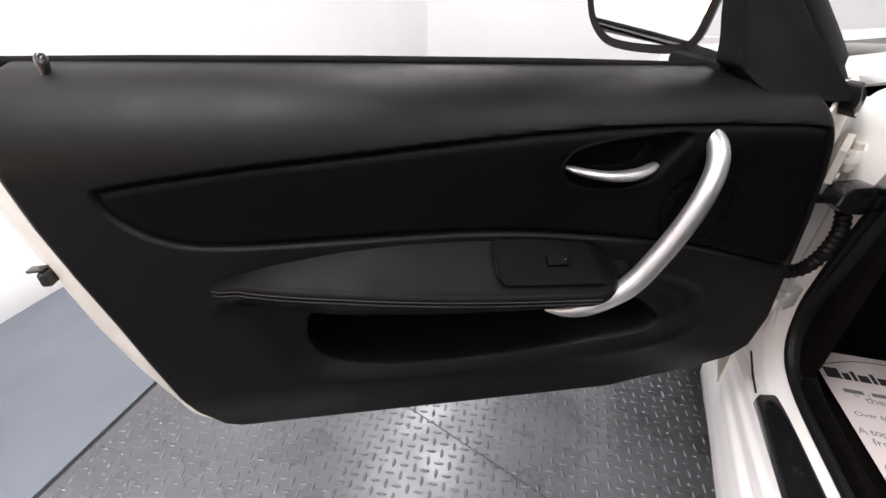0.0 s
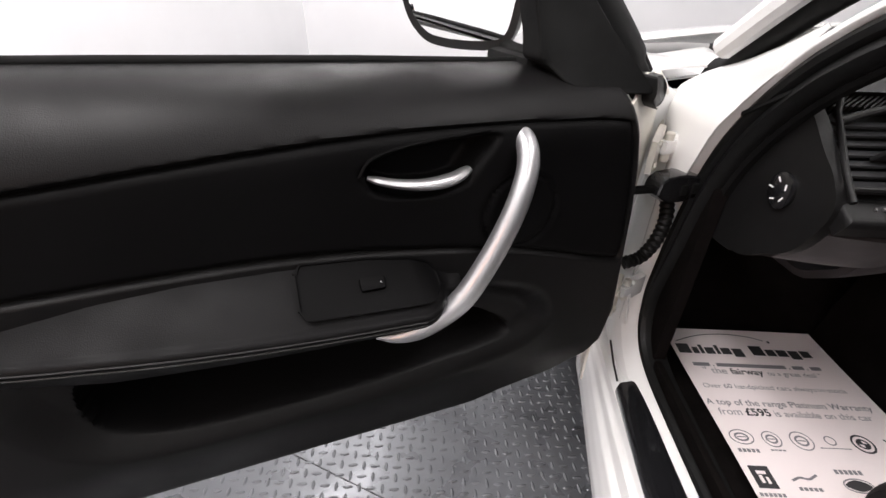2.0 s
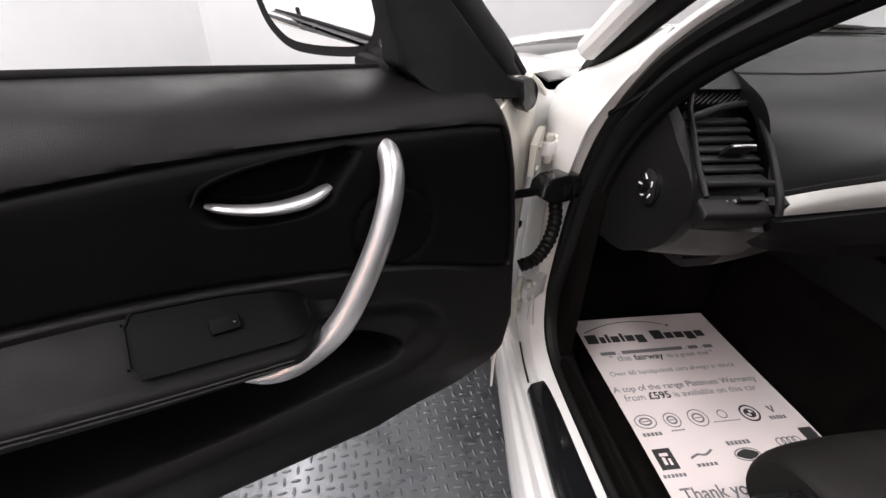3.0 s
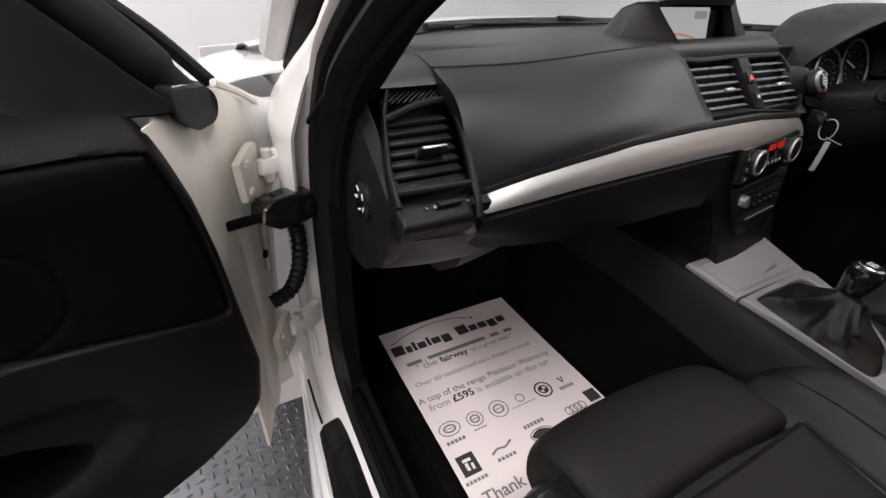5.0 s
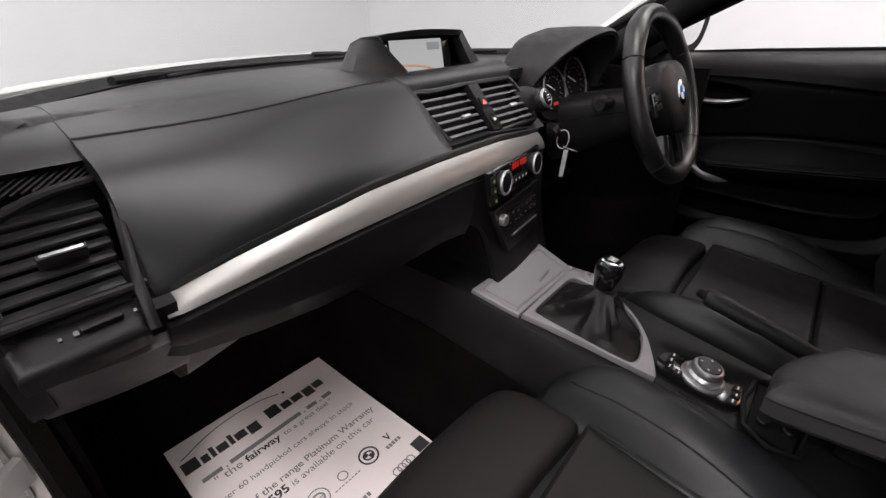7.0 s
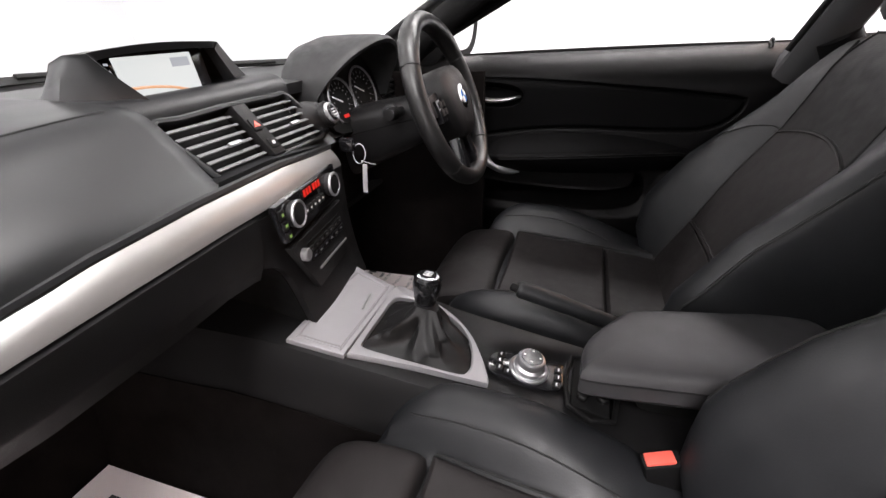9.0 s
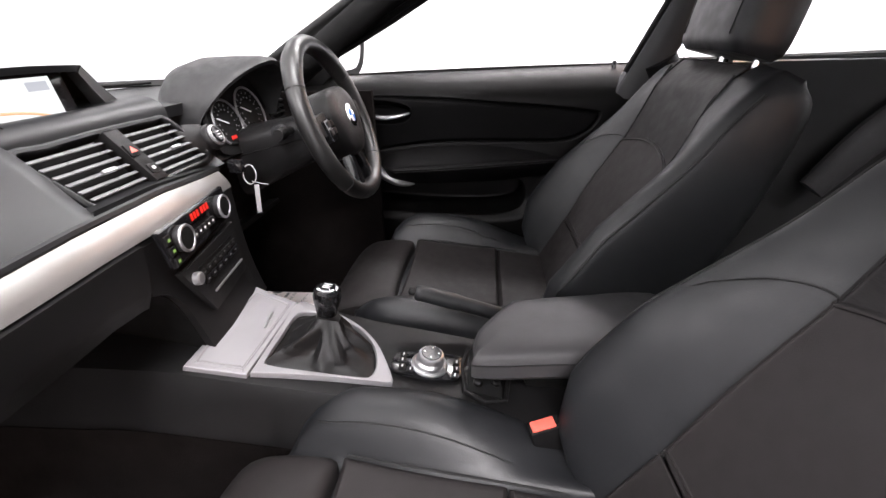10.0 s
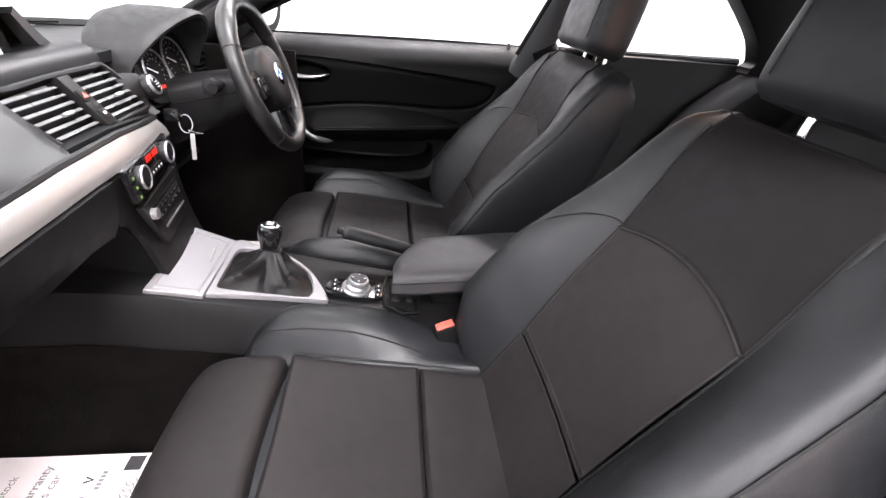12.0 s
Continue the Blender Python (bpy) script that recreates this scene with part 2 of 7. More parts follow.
def pad(fn, nu=24, nv=24, depth=0.03, edge=0.12, power=2.5):
    """An upholstered pad: the surface fn(s, t) whose rims roll down by depth along its normals, closed at the back."""
    d = depth

    def roll(x):
        q = min(x, 1 - x)
        if q >= edge:
            return 0.0
        k = 1 - q / edge
        return 1 - (1 - k ** power) ** (1 / power)

    def base(s, t):
        p = Vector(fn(s, t))
        e = 1e-3
        a = Vector(fn(min(s + e, 1), t)) - Vector(fn(max(s - e, 0), t))
        b = Vector(fn(s, min(t + e, 1))) - Vector(fn(s, max(t - e, 0)))
        nn = a.cross(b).normalized()
        return p - nn * d * max(roll(s), roll(t))

    def ease(x):
        # more rows near the rims
        return 0.5 - 0.5 * math.cos(math.pi * x)

    return sheet(lambda s, t: base(ease(s), ease(t)), nu, nv, d * 0.6)


def prism(outline, h0, h1, plane="XZ", bevel=0.0, seg=2):
    """A flat shape from a closed 2-D outline, pulled from h0 to h1 along the plane's normal."""
    bm = bmesh.new()

    def put(a, b, h):
        return {"XZ": (a, h, b), "XY": (a, b, h), "YZ": (h, a, b)}[plane]

    vs = [bm.verts.new(put(a, b, h0)) for a, b in outline]
    f = bm.faces.new(vs)
    r = bmesh.ops.extrude_face_region(bm, geom=[f])
    up = [v for v in r["geom"] if isinstance(v, bmesh.types.BMVert)]
    mv = Vector(put(0, 0, h1)) - Vector(put(0, 0, h0))
    bmesh.ops.translate(bm, vec=mv, verts=up)
    if bevel:
        s = set(up)
        ed = [e for e in bm.edges if e.verts[0] in s and e.verts[1] in s]
        bmesh.ops.bevel(bm, geom=ed, offset=bevel, segments=seg, profile=0.6, affect="EDGES")
    return bm


def lathe(profile, sides=32, axis="Z"):
    """A turned shape from (radius, height) pairs."""
    bm = bmesh.new()
    rings = []
    for r, h in profile:
        ring = []
        for k in range(sides):
            a = 2 * math.pi * k / sides
            ring.append(bm.verts.new((r * math.cos(a), r * math.sin(a), h)))
        rings.append(ring)
    for i in range(len(rings) - 1):
        for k in range(sides):
            bm.faces.new((rings[i][k], rings[i][(k + 1) % sides], rings[i + 1][(k + 1) % sides], rings[i + 1][k]))
    bm.faces.new(rings[0][::-1])
    bm.faces.new(rings[-1])
    return bm


def moved(bm, m):
    bmesh.ops.transform(bm, matrix=m, verts=bm.verts)
    return bm


def bm_join(*parts):
    out = bmesh.new()
    for b in parts:
        me = bpy.data.meshes.new("tmp")
        b.to_mesh(me)
        b.free()
        out.from_mesh(me)
        bpy.data.meshes.remove(me)
    return out


def lerp(a, b, t):
    return a + (b - a) * t


def interp(x, xs, ys):
    return float(np.interp(x, xs, ys))


def smoothstep(a, b, x):
    t = np.clip((x - a) / (b - a), 0, 1)
    return t * t * (3 - 2 * t)


def poly_sdf(px, pz, poly):
    """Signed distance of points to a closed polygon, positive inside."""
    best = np.full(px.shape, 1e9)
    inside = np.zeros(px.shape, bool)
    n = len(poly)
    for i in range(n):
        x0, z0 = poly[i]
        x1, z1 = poly[(i + 1) % n]
        dx, dz = x1 - x0, z1 - z0
        t = np.clip(((px - x0) * dx + (pz - z0) * dz) / (dx * dx + dz * dz + 1e-12), 0, 1)
        best = np.minimum(best, np.hypot(px - x0 - t * dx, pz - z0 - t * dz))
        cross = ((z0 > pz) != (z1 > pz)) & (px < (x1 - x0) * (pz - z0) / (z1 - z0 + 1e-12) + x0)
        inside ^= cross
    return np.where(inside, best, -best)


def loft(sections, cap=True, closed=True):
    """Skins rings of points, all of the same count."""
    bm = bmesh.new()
    rings = [[bm.verts.new(p) for p in s] for s in sections]
    n = len(rings[0])
    for i in range(len(rings) - 1):
        for k in range(n if closed else n - 1):
            bm.faces.new((rings[i][k], rings[i][(k + 1) % n], rings[i + 1][(k + 1) % n], rings[i + 1][k]))
    if cap and closed:
        bm.faces.new(rings[0][::-1])
        bm.faces.new(rings[-1])
    return bm


# ---- the studio ----
def slab(name, x0, x1, y0, y1, z0, z1, mat, label, category):
    ob = part(name, box((x0 + x1) / 2, (y0 + y1) / 2, (z0 + z1) / 2, x1 - x0, y1 - y0, z1 - z0), mat, smooth=False)
    return tagged(ob, label, category, kind="structure")


WX0, WX1, WY0, WY1, CEIL = -2.98, 4.2, -5.2, 5.2, 3.0
floor = slab("floor", -2.232, WX1, WY0, WY1, -0.1, 0.0, M_FLOOR, "grey metal diamond plate studio floor", "floor")
slab("floor_strip", WX0, -2.246, WY0, WY1, -0.1, 0.001, M_FLOOR2, "smooth blue-grey painted floor along the wall", "floor")
slab("floor_joint", -2.246, -2.232, WY0, WY1, -0.1, -0.006, M_JOINT, "black joint between two floor surfaces", "floor joint")
slab("wall_west", WX0 - 0.15, WX0, WY0 - 0.15, WY1 + 0.15, -0.1, CEIL, M_WALL, "plain white studio wall", "wall")
slab("wall_east", WX1, WX1 + 0.15, WY0 - 0.15, WY1 + 0.15, -0.1, CEIL, M_WALL, "plain white studio wall", "wall")
slab("wall_north", WX0, WX1, WY1, WY1 + 0.15, -0.1, CEIL, M_WALL, "plain white studio wall", "wall")
slab("wall_south", WX0, WX1, WY0 - 0.15, WY0, -0.1, CEIL, M_WALL, "plain white studio wall", "wall")
slab("ceiling", WX0 - 0.15, WX1 + 0.15, WY0 - 0.15, WY1 + 0.15, CEIL, CEIL + 0.1, M_WALL, "plain white studio ceiling", "ceiling")
skirt = part("baseboard", box(WX0 + 0.009, 0, 0.06, 0.018, WY1 - WY0, 0.12, 0.004), M_SKIRT)
tagged(skirt, "white skirting board along the wall", "baseboard", kind="structure")


def diamond_lugs():
    """Raised lozenges of the tread plate in the usual crossed pattern."""
    verts, faces = [], []
    pitch = 0.027
    ring = 8
    for i in range(int(1.62 / pitch)):
        for j in range(int(2.1 / pitch)):
            cx, cy = -2.2 + i * pitch, -0.75 + j * pitch
            if cx > -0.62 + 0.02:
                continue
            an = radians(8 + (45 if (i + j) % 2 else -45) - 45)
            ca, sa = math.cos(an), math.sin(an)
            b = len(verts)
            for k, (sc, h) in enumerate(((1.0, 0.0002), (0.66, 0.0024))):
                for q in range(ring):
                    t = 2 * math.pi * q / ring
                    lx, ly = 0.0125 * sc * math.cos(t), 0.0043 * sc * math.sin(t)
                    verts.append((cx + lx * ca - ly * sa, cy + lx * sa + ly * ca, h))
            for q in range(ring):
                faces.append((b + q, b + (q + 1) % ring, b + ring + (q + 1) % ring, b + ring + q))
            faces.append(tuple(b + ring + q for q in range(ring)))
    me = bpy.data.meshes.new("tread_lug")
    me.from_pydata(verts, [], faces)
    me.polygons.foreach_set("use_smooth", [True] * len(me.polygons))
    me.materials.append(M_FLOOR)
    ob = new("tread_lug", me)
    ob.parent = floor
    return tagged(ob, "raised steel lozenges of the tread plate", kind="stuff")


diamond_lugs()
seam = part("plate_seam", box(-1.20, 0.03, 0.0006, 0.62, 0.0025, 0.001, m=pose(0, 0, 0, 0, 0, -21.5)), M_JOINT, floor)


# ---- the car's shell ----
shell = thing("car_body", "white two-door car body with open door aperture", "car body")

# door aperture outline on the car's side, front part from sill to roof (y, z)
APERTURE = [(-1.02, 0.40), (-0.9, 0.352), (-0.5, 0.350), (-0.1, 0.352), (0.10, 0.358), (0.185, 0.395), (0.217, 0.47), (0.212, 0.56),
            (0.192, 0.68), (0.165, 0.77), (0.132, 0.835), (0.085, 0.895), (0.025, 0.950), (-0.05, 1.000), (-0.22, 1.085), (-0.45, 1.20), (-0.68, 1.275),
            (-0.95, 1.30), (-1.05, 1.26), (-1.10, 1.10), (-1.11, 0.9), (-1.09, 0.6)]
RIM = smooth_curve(APERTURE, 8, True)


def rim_x(z):
    return -interp(z, [0.3, 0.36, 0.45, 0.75, 0.95, 1.1, 1.3], [0.688, 0.690, 0.686, 0.685, 0.684, 0.655, 0.585])


def offset_loop(loop, d):
    n = len(loop)
    out = []
    for i in range(n):
        a, b = np.array(loop[i - 1]), np.array(loop[(i + 1) % n])
        t = (b - a) / (np.linalg.norm(b - a) + 1e-9)
        out.append((loop[i][0] + t[1] * d, loop[i][1] - t[0] * d))
    return out


def loop_band(side, offs, taper=False):
    """A band round the door aperture: pairs of (outward offset in the side plane, sideways shift)."""
    rings = []
    for d, dx in offs:
        ring = []
        for (y, z), (y0, z0) in zip(offset_loop(RIM, d), RIM):
            k = interp(z0, [0.76, 0.90], [1.0, 0.10]) if taper and d > 0 else 1.0
            if d < -0.021:
                k = interp(z0, [0.36, 0.44, 0.62], [0.35, 0.55, 1.0])
            ring.append((side * (rim_x(z0) + dx * (0.3 + 0.7 * k if taper and d > 0 else 1)), y0 + (y - y0) * k, z0 + (z - z0) * k))
        rings.append(ring)
    bm = bmesh.new()
    vr = [[bm.verts.new(p) for p in r] for r in rings]
    n = len(vr[0])
    for i in range(len(vr) - 1):
        for k in range(n):
            bm.faces.new((vr[i][k], vr[i][(k + 1) % n], vr[i + 1][(k + 1) % n], vr[i + 1][k]))
    return bm


for side in (1, -1):
    # white flange that runs from the seal out to the skin, then the skin's return
    part("aperture_flange", loop_band(side, [(-0.012, 0.03), (-0.008, -0.002), (0.004, -0.012), (0.020, -0.024), (0.026, -0.034), (0.040, -0.040), (0.060, -0.042), (0.10, -0.040)], True), M_WHITE, shell)
    # white front post between the seal and the wing
    def post(s, t):
        z = lerp(0.40, 0.972, t)
        y0 = interp(z, [0.40, 0.47, 0.56, 0.70, 0.82, 0.88, 0.93, 0.972], [0.21, 0.235, 0.225, 0.185, 0.132, 0.096, 0.062, 0.034])
        y1 = interp(z, [0.40, 0.60, 0.75, 0.79, 0.83, 0.87, 0.90, 0.92, 0.945, 0.972], [0.238, 0.232, 0.228, 0.272, 0.305, 0.270, 0.205, 0.140, 0.086, 0.038])
        x = interp(z, [0.40, 0.84, 0.90, 0.972], [0.716, 0.716, 0.702, 0.683])
        return side * -(x + 0.012 * math.sin(math.pi * s) * min(1, (y1 - y0) / 0.06)), lerp(y0, y1, s), z
    part("front_post", sheet(post, 12, 60, 0.004), M_WHITE, shell, "white front door post", angle=60)
    seal = loop_band(side, [(-0.010, 0.012), (0.0, 0.0), (-0.001, -0.010), (-0.008, -0.014), (-0.015, -0.011), (-0.0185, -0.003), (-0.0215, -0.006), (-0.030, -0.009), (-0.037, -0.001), (-0.040, 0.014), (-0.038, 0.03)])
    part("door_seal", seal, M_RUBBER, shell, "black rubber door seal")
    inner = loop_band(side, [(-0.036, 0.014), (-0.042, 0.011), (-0.046, 0.016), (-0.046, 0.026), (-0.038, 0.036)])
    part("aperture_trim", inner, M_DARK, shell, "black plastic inner pillar trim")

# sill with outer skin and scuff plate
for side in (1, -1):
    def sill_fn(s, t):
        # the sill draws in towards the front wheel arch; three soft steps run along it
        y = lerp(-1.25, 0.34, s)
        w = interp(y, [-1.25, -0.40, -0.03, 0.11, 0.27, 0.34], [0.836, 0.832, 0.803, 0.784, 0.762, 0.752]) - 0.742
        prof = [(-0.70, 0.324), (-0.742, 0.327), (-0.742 - 0.34 * w, 0.322), (-0.742 - 0.42 * w, 0.304), (-0.742 - 0.58 * w, 0.296), (-0.742 - 0.66 * w, 0.272),
                (-0.742 - 0.84 * w, 0.262), (-0.742 - 0.94 * w, 0.236), (-0.742 - w, 0.20), (-0.742 - 0.97 * w, 0.17), (-0.742 - 0.8 * w, 0.15)]
        k = t * (len(prof) - 1)
        i = min(int(k), len(prof) - 2)
        a, b = prof[i], prof[i + 1]
        return side * lerp(a[0], b[0], k - i), y, lerp(a[1], b[1], k - i)
    part("sill", sheet(sill_fn, 20, 40, 0.012), M_WHITE, shell)
plate = [(-0.755, 0.095), (-0.745, 0.108), (-0.70, 0.118), (-0.688, 0.112), (-0.700, -0.05), (-0.715, -0.9), (-0.772, -0.9), (-0.768, -0.1)]
for side in (1, -1):
    part("scuff_plate", prism([(side * a, b) for a, b in plate], 0.322, 0.338, "XY", 0.005), M_GLOSSB, shell, "gloss black sill scuff plate")

# seam between the wing and the sill
part("panel_gap", tube([(-0.745, 0.118, 0.3285), (-0.747, 0.150, 0.345), (-0.748, 0.190, 0.372)], 0.0022, 6), M_JOINT, shell)

# underbody floor, tunnel, firewall
part("floor_pan", box(0, -0.45, 0.255, 1.42, 2.3, 0.03, 0.004), M_CARPET, shell, "black carpet")
part("toe_board", sheet(lambda s, t: (lerp(-0.66, 0.66, s), lerp(0.33, 0.60, t) + 0.02 * math.sin(6 * s), 0.27 + 0.33 * t ** 0.9), 10, 6, 0.02), M_CARPET, shell)
part("firewall", box(0, 0.62, 0.685, 1.3, 0.03, 0.35), M_CARPET, shell)
for side in (1, -1):
    part("sill_trim", sheet(lambda s, t: (side * (-0.672 + 0.075 * t ** 1.5), lerp(-1.1, 0.42, s), 0.348 - 0.08 * t ** 0.7), 10, 6, 0.01), M_CARPET, shell, "black sill carpet trim")
    part("sill_cover", box(side * -0.680, -0.48, 0.340, 0.014, 1.20, 0.10, 0.005), M_CARPET, shell)
    part("kick_panel", sheet(lambda s, t: (side * (-0.662 + 0.035 * s) if side > 0 else 0.604 - 0.01 * s, lerp(0.13 if side > 0 else -0.20, 0.60, s), lerp(0.25, 0.74 if side > 0 else 0.90, t)), 8, 6, 0.02), M_CARPET, shell)

# front wings, bonnet, scuttle
for side in (1, -1):
    def wing(s, t):
        y = lerp(0.315, 1.75, s)
        top = 0.862 - 0.11 * s ** 1.3
        ang = t
        x = lerp(0.66, 0.875, math.sin(min(ang, 0.5) / 0.5 * math.pi / 2)) if t < 0.5 else 0.875 - 0.03 * (t - 0.5)
        z = top + 0.03 - 0.09 * (1 - math.cos(min(ang, 0.5) / 0.5 * math.pi / 2)) if t < 0.5 else top - 0.06 - (t - 0.5) * 1.0
        return side * x * (1 - 0.14 * max(0, s - 0.4) ** 2), y - 0.10 * s ** 4, z
    part("front_wing", sheet(wing, 24, 24, 0.004), M_WHITE, shell)
    part("wing_end", box(side * 0.770, 0.330, 0.52, 0.190, 0.012, 0.66, 0.004), M_WHITE, shell)
part("bonnet", sheet(lambda s, t: (lerp(-0.70, 0.70, s) * (1 - 0.10 * t ** 3), lerp(0.66, 1.72 + 0.16 * (1 - (2 * s - 1) ** 2), t), 0.945 - 0.05 * (2 * s - 1) ** 2 - 0.16 * t ** 1.5), 24, 16, 0.004), M_WHITE, shell)
for side in (1, -1):
    part("wing_shelf", sheet(lambda s, t: (side * lerp(-0.70, -0.53, s), lerp(0.36, 0.62, t), lerp(0.862, 0.890, s)), 6, 6, 0.004), M_WHITE, shell)
part("scuttle", sheet(lambda s, t: (lerp(-0.54, 0.54, s), lerp(0.50, 0.67, t) - 0.10 * (2 * s - 1) ** 2, 0.905 + 0.018 * t - 0.02 * (2 * s - 1) ** 2), 16, 6, 0.01), M_PLASTIC, shell)


# windscreen, pillars, roof
def screen_base(s):
    x = lerp(-0.66, 0.66, s)
    return Vector((x, 0.56 - 0.42 * abs(2 * s - 1) ** 2.4, 0.928 - 0.012 * (2 * s - 1) ** 2))


def screen_top(s):
    return Vector((lerp(-0.52, 0.52, s), -0.36 - 0.10 * (2 * s - 1) ** 2, 1.315 - 0.03 * (2 * s - 1) ** 2))


part("windscreen", sheet(lambda s, t: tuple(screen_base(s).lerp(screen_top(s), t) + Vector((0, 0.02, 0.03)) * math.sin(math.pi * t)), 20, 10), M_GLASS, shell).visible_shadow = False
part("screen_border", sheet(lambda s, t: tuple(screen_base(s) + Vector((0, -0.012 + 0.03 * t, 0.006 + 0.012 * t))), 30, 2, 0.003), M_RUBBER, shell, "black glass edge of the windscreen")


def pillar(s, t, side):
    """Inner lining of a windscreen pillar."""
    a = Vector((side * -0.672, 0.120, 0.880))
    b = Vector((side * -0.600, -0.50, 1.285))
    c = a.lerp(b, t)
    an = lerp(-0.6, 2.6, s)
    return c + Vector((side * interp(t, [0, 0.12, 0.35, 1], [0.052, 0.048, 0.030, 0.022]) * math.sin(an), 0.0, 0.0)) + Vector((0, -0.016, -0.026)) * math.cos(an)


for side in (1, -1):
    part("pillar_trim", sheet(lambda s, t: tuple(pillar(s, t, side)), 12, 10, 0.006), M_DARK, shell, "black windscreen pillar lining")
    outer = [(side * -0.715, 0.13, 0.915), (side * -0.70, -0.03, 1.02), (side * -0.655, -0.24, 1.14), (side * -0.60, -0.47, 1.25), (side * -0.58, -0.62, 1.30)]
    part("pillar_skin", tube(smooth_curve([(side * -0.690, 0.186, 0.912), (side * -0.682, 0.078, 0.982), (side * -0.672, -0.03, 1.042), (side * -0.640, -0.24, 1.152), (side * -0.598, -0.47, 1.255), (side * -0.58, -0.62, 1.30)], 6), 0.016, 12, squash=(1, 0.9)), M_RUBBER, shell, "black pillar trim")
    gutter = [(x, y + 0.045, z + 0.020) for x, y, z in outer]
    part("pillar_panel", tube(smooth_curve(gutter, 6), 0.017, 10), M_WHITE, shell, "white outer windscreen pillar")
part("roof_lining", sheet(lambda s, t: (lerp(-0.56, 0.56, s) , lerp(-0.40, -1.75, t), 1.315 - 0.06 * (2 * s - 1) ** 2 - 0.10 * max(0, t - 0.5) ** 2), 16, 12, 0.01), M_PLASTIC, shell, "dark roof lining")
part("roof_skin", sheet(lambda s, t: (lerp(-0.62, 0.62, s), lerp(-0.38, -1.85, t), 1.405 - 0.09 * (2 * s - 1) ** 2 - 0.12 * max(0, t - 0.5) ** 2 - 0.05 * (1 - t) ** 4), 16, 12, 0.01), M_WHITE, shell)
for side in (1, -1):
    # side rail between roof and windows
    rail = [(side * -0.575, -0.47, 1.275), (side * -0.565, -0.80, 1.315), (side * -0.565, -1.2, 1.305), (side * -0.575, -1.5, 1.25)]
    part("roof_rail", tube(smooth_curve(rail, 6), 0.045, 12), M_PLASTIC, shell)
    # centre pillar: round foot, straight flat lining beside the window
    bp = [(side * -0.715, -1.05, 0.36), (side * -0.715, -1.02, 0.7), (side * -0.712, -0.965, 0.90), (side * -0.702, -0.935, 0.96)]
    part("centre_pillar", tube(smooth_curve(bp, 6), 0.046, 16), M_PLASTIC, shell)
    secs = []
    for z in (0.84, 0.95, 1.02, 1.10, 1.20, 1.30):
        f = (z - 0.93) / 0.36
        x, y = 0.692 - 0.098 * f, -0.862 - 0.140 * f
        secs.append([(side * -(x + a), y - b, z) for a, b in ((0.040, 0.0), (0.006, 0.0), (0.0, 0.005), (-0.008, 0.030), (-0.010, 0.050), (-0.008, 0.085), (0.0, 0.092), (0.040, 0.092))])
    part("pillar_lining", loft(secs), M_FRAME, shell, "dark grey centre pillar lining")
    edge = [(side * -(0.700 - 0.098 * f), -0.858 - 0.140 * f, 0.93 + 0.36 * f) for f in (0.0, 0.35, 0.7, 1.0)]
    part("window_frame", tube(smooth_curve(edge, 4), 0.007, 8), M_RUBBER, shell, "black window seal")
    # rear quarter: panel below the rear side window and the broad rear pillar
    part("quarter_trim", sheet(lambda s, t: (side * -(0.715 - 0.02 * t ** 2 + 0.02 * math.sin(3 * t)), lerp(-1.08, -2.1, s), lerp(0.33, 0.948 + 0.012 * s, t)), 10, 12, 0.03), M_QUARTER, shell, "black rear side panel")
    part("quarter_skin", sheet(lambda s, t: (side * -(0.86 - 0.10 * t ** 3), lerp(-1.13, -2.3, s), lerp(0.16, 0.955, t)), 10, 12, 0.01), M_WHITE, shell)
    qp = smooth_curve([(-1.31, 1.235), (-1.37, 1.185), (-1.44, 1.135), (-1.51, 1.085), (-1.572, 1.035), (-1.602, 0.998), (-1.618, 0.970), (-1.61, 0.950), (-1.66, 0.93), (-2.1, 0.93), (-2.3, 0.99), (-1.9, 1.22), (-1.6, 1.30), (-1.30, 1.315), (-1.24, 1.28)], 4, True)
    bm = prism(qp, 0, 0.06, "YZ", 0.004)
    for v in bm.verts:
        f = (v.co.z - 0.93) / 0.38
        v.co.x = side * -(0.695 - 0.12 * f - v.co.x)
    part("rear_pillar", bm, M_PLASTIC, shell, "broad black rear pillar lining")
part("rear_window", sheet(lambda s, t: (lerp(-0.52, 0.52, s), lerp(-1.72, -2.25, t), lerp(1.27, 0.99, t)), 6, 6), M_GLASS, shell).visible_shadow = False
part("parcel_shelf", box(0, -2.05, 0.93, 1.3, 0.55, 0.03, 0.01), M_PLASTIC, shell)
part("bulkhead", box(0, -2.32, 0.6, 1.4, 0.03, 0.75), M_CARPET, shell)
for side in (1, -1):
    part("rear_side_glass", sheet(lambda s, t: (side * -lerp(0.735, 0.60, t), lerp(-1.10 - 0.08 * t, -1.60 + 0.10 * t, s), lerp(0.955, 1.27, t)), 6, 6), M_GLASS, shell).visible_shadow = False
    part("window_ledge", tube([(side * -0.735, -0.95, 0.946), (side * -0.735, -1.09, 0.948), (side * -0.73, -1.35, 0.954), (side * -0.715, -1.62, 0.962)], 0.014, 10), M_PLASTIC, shell)

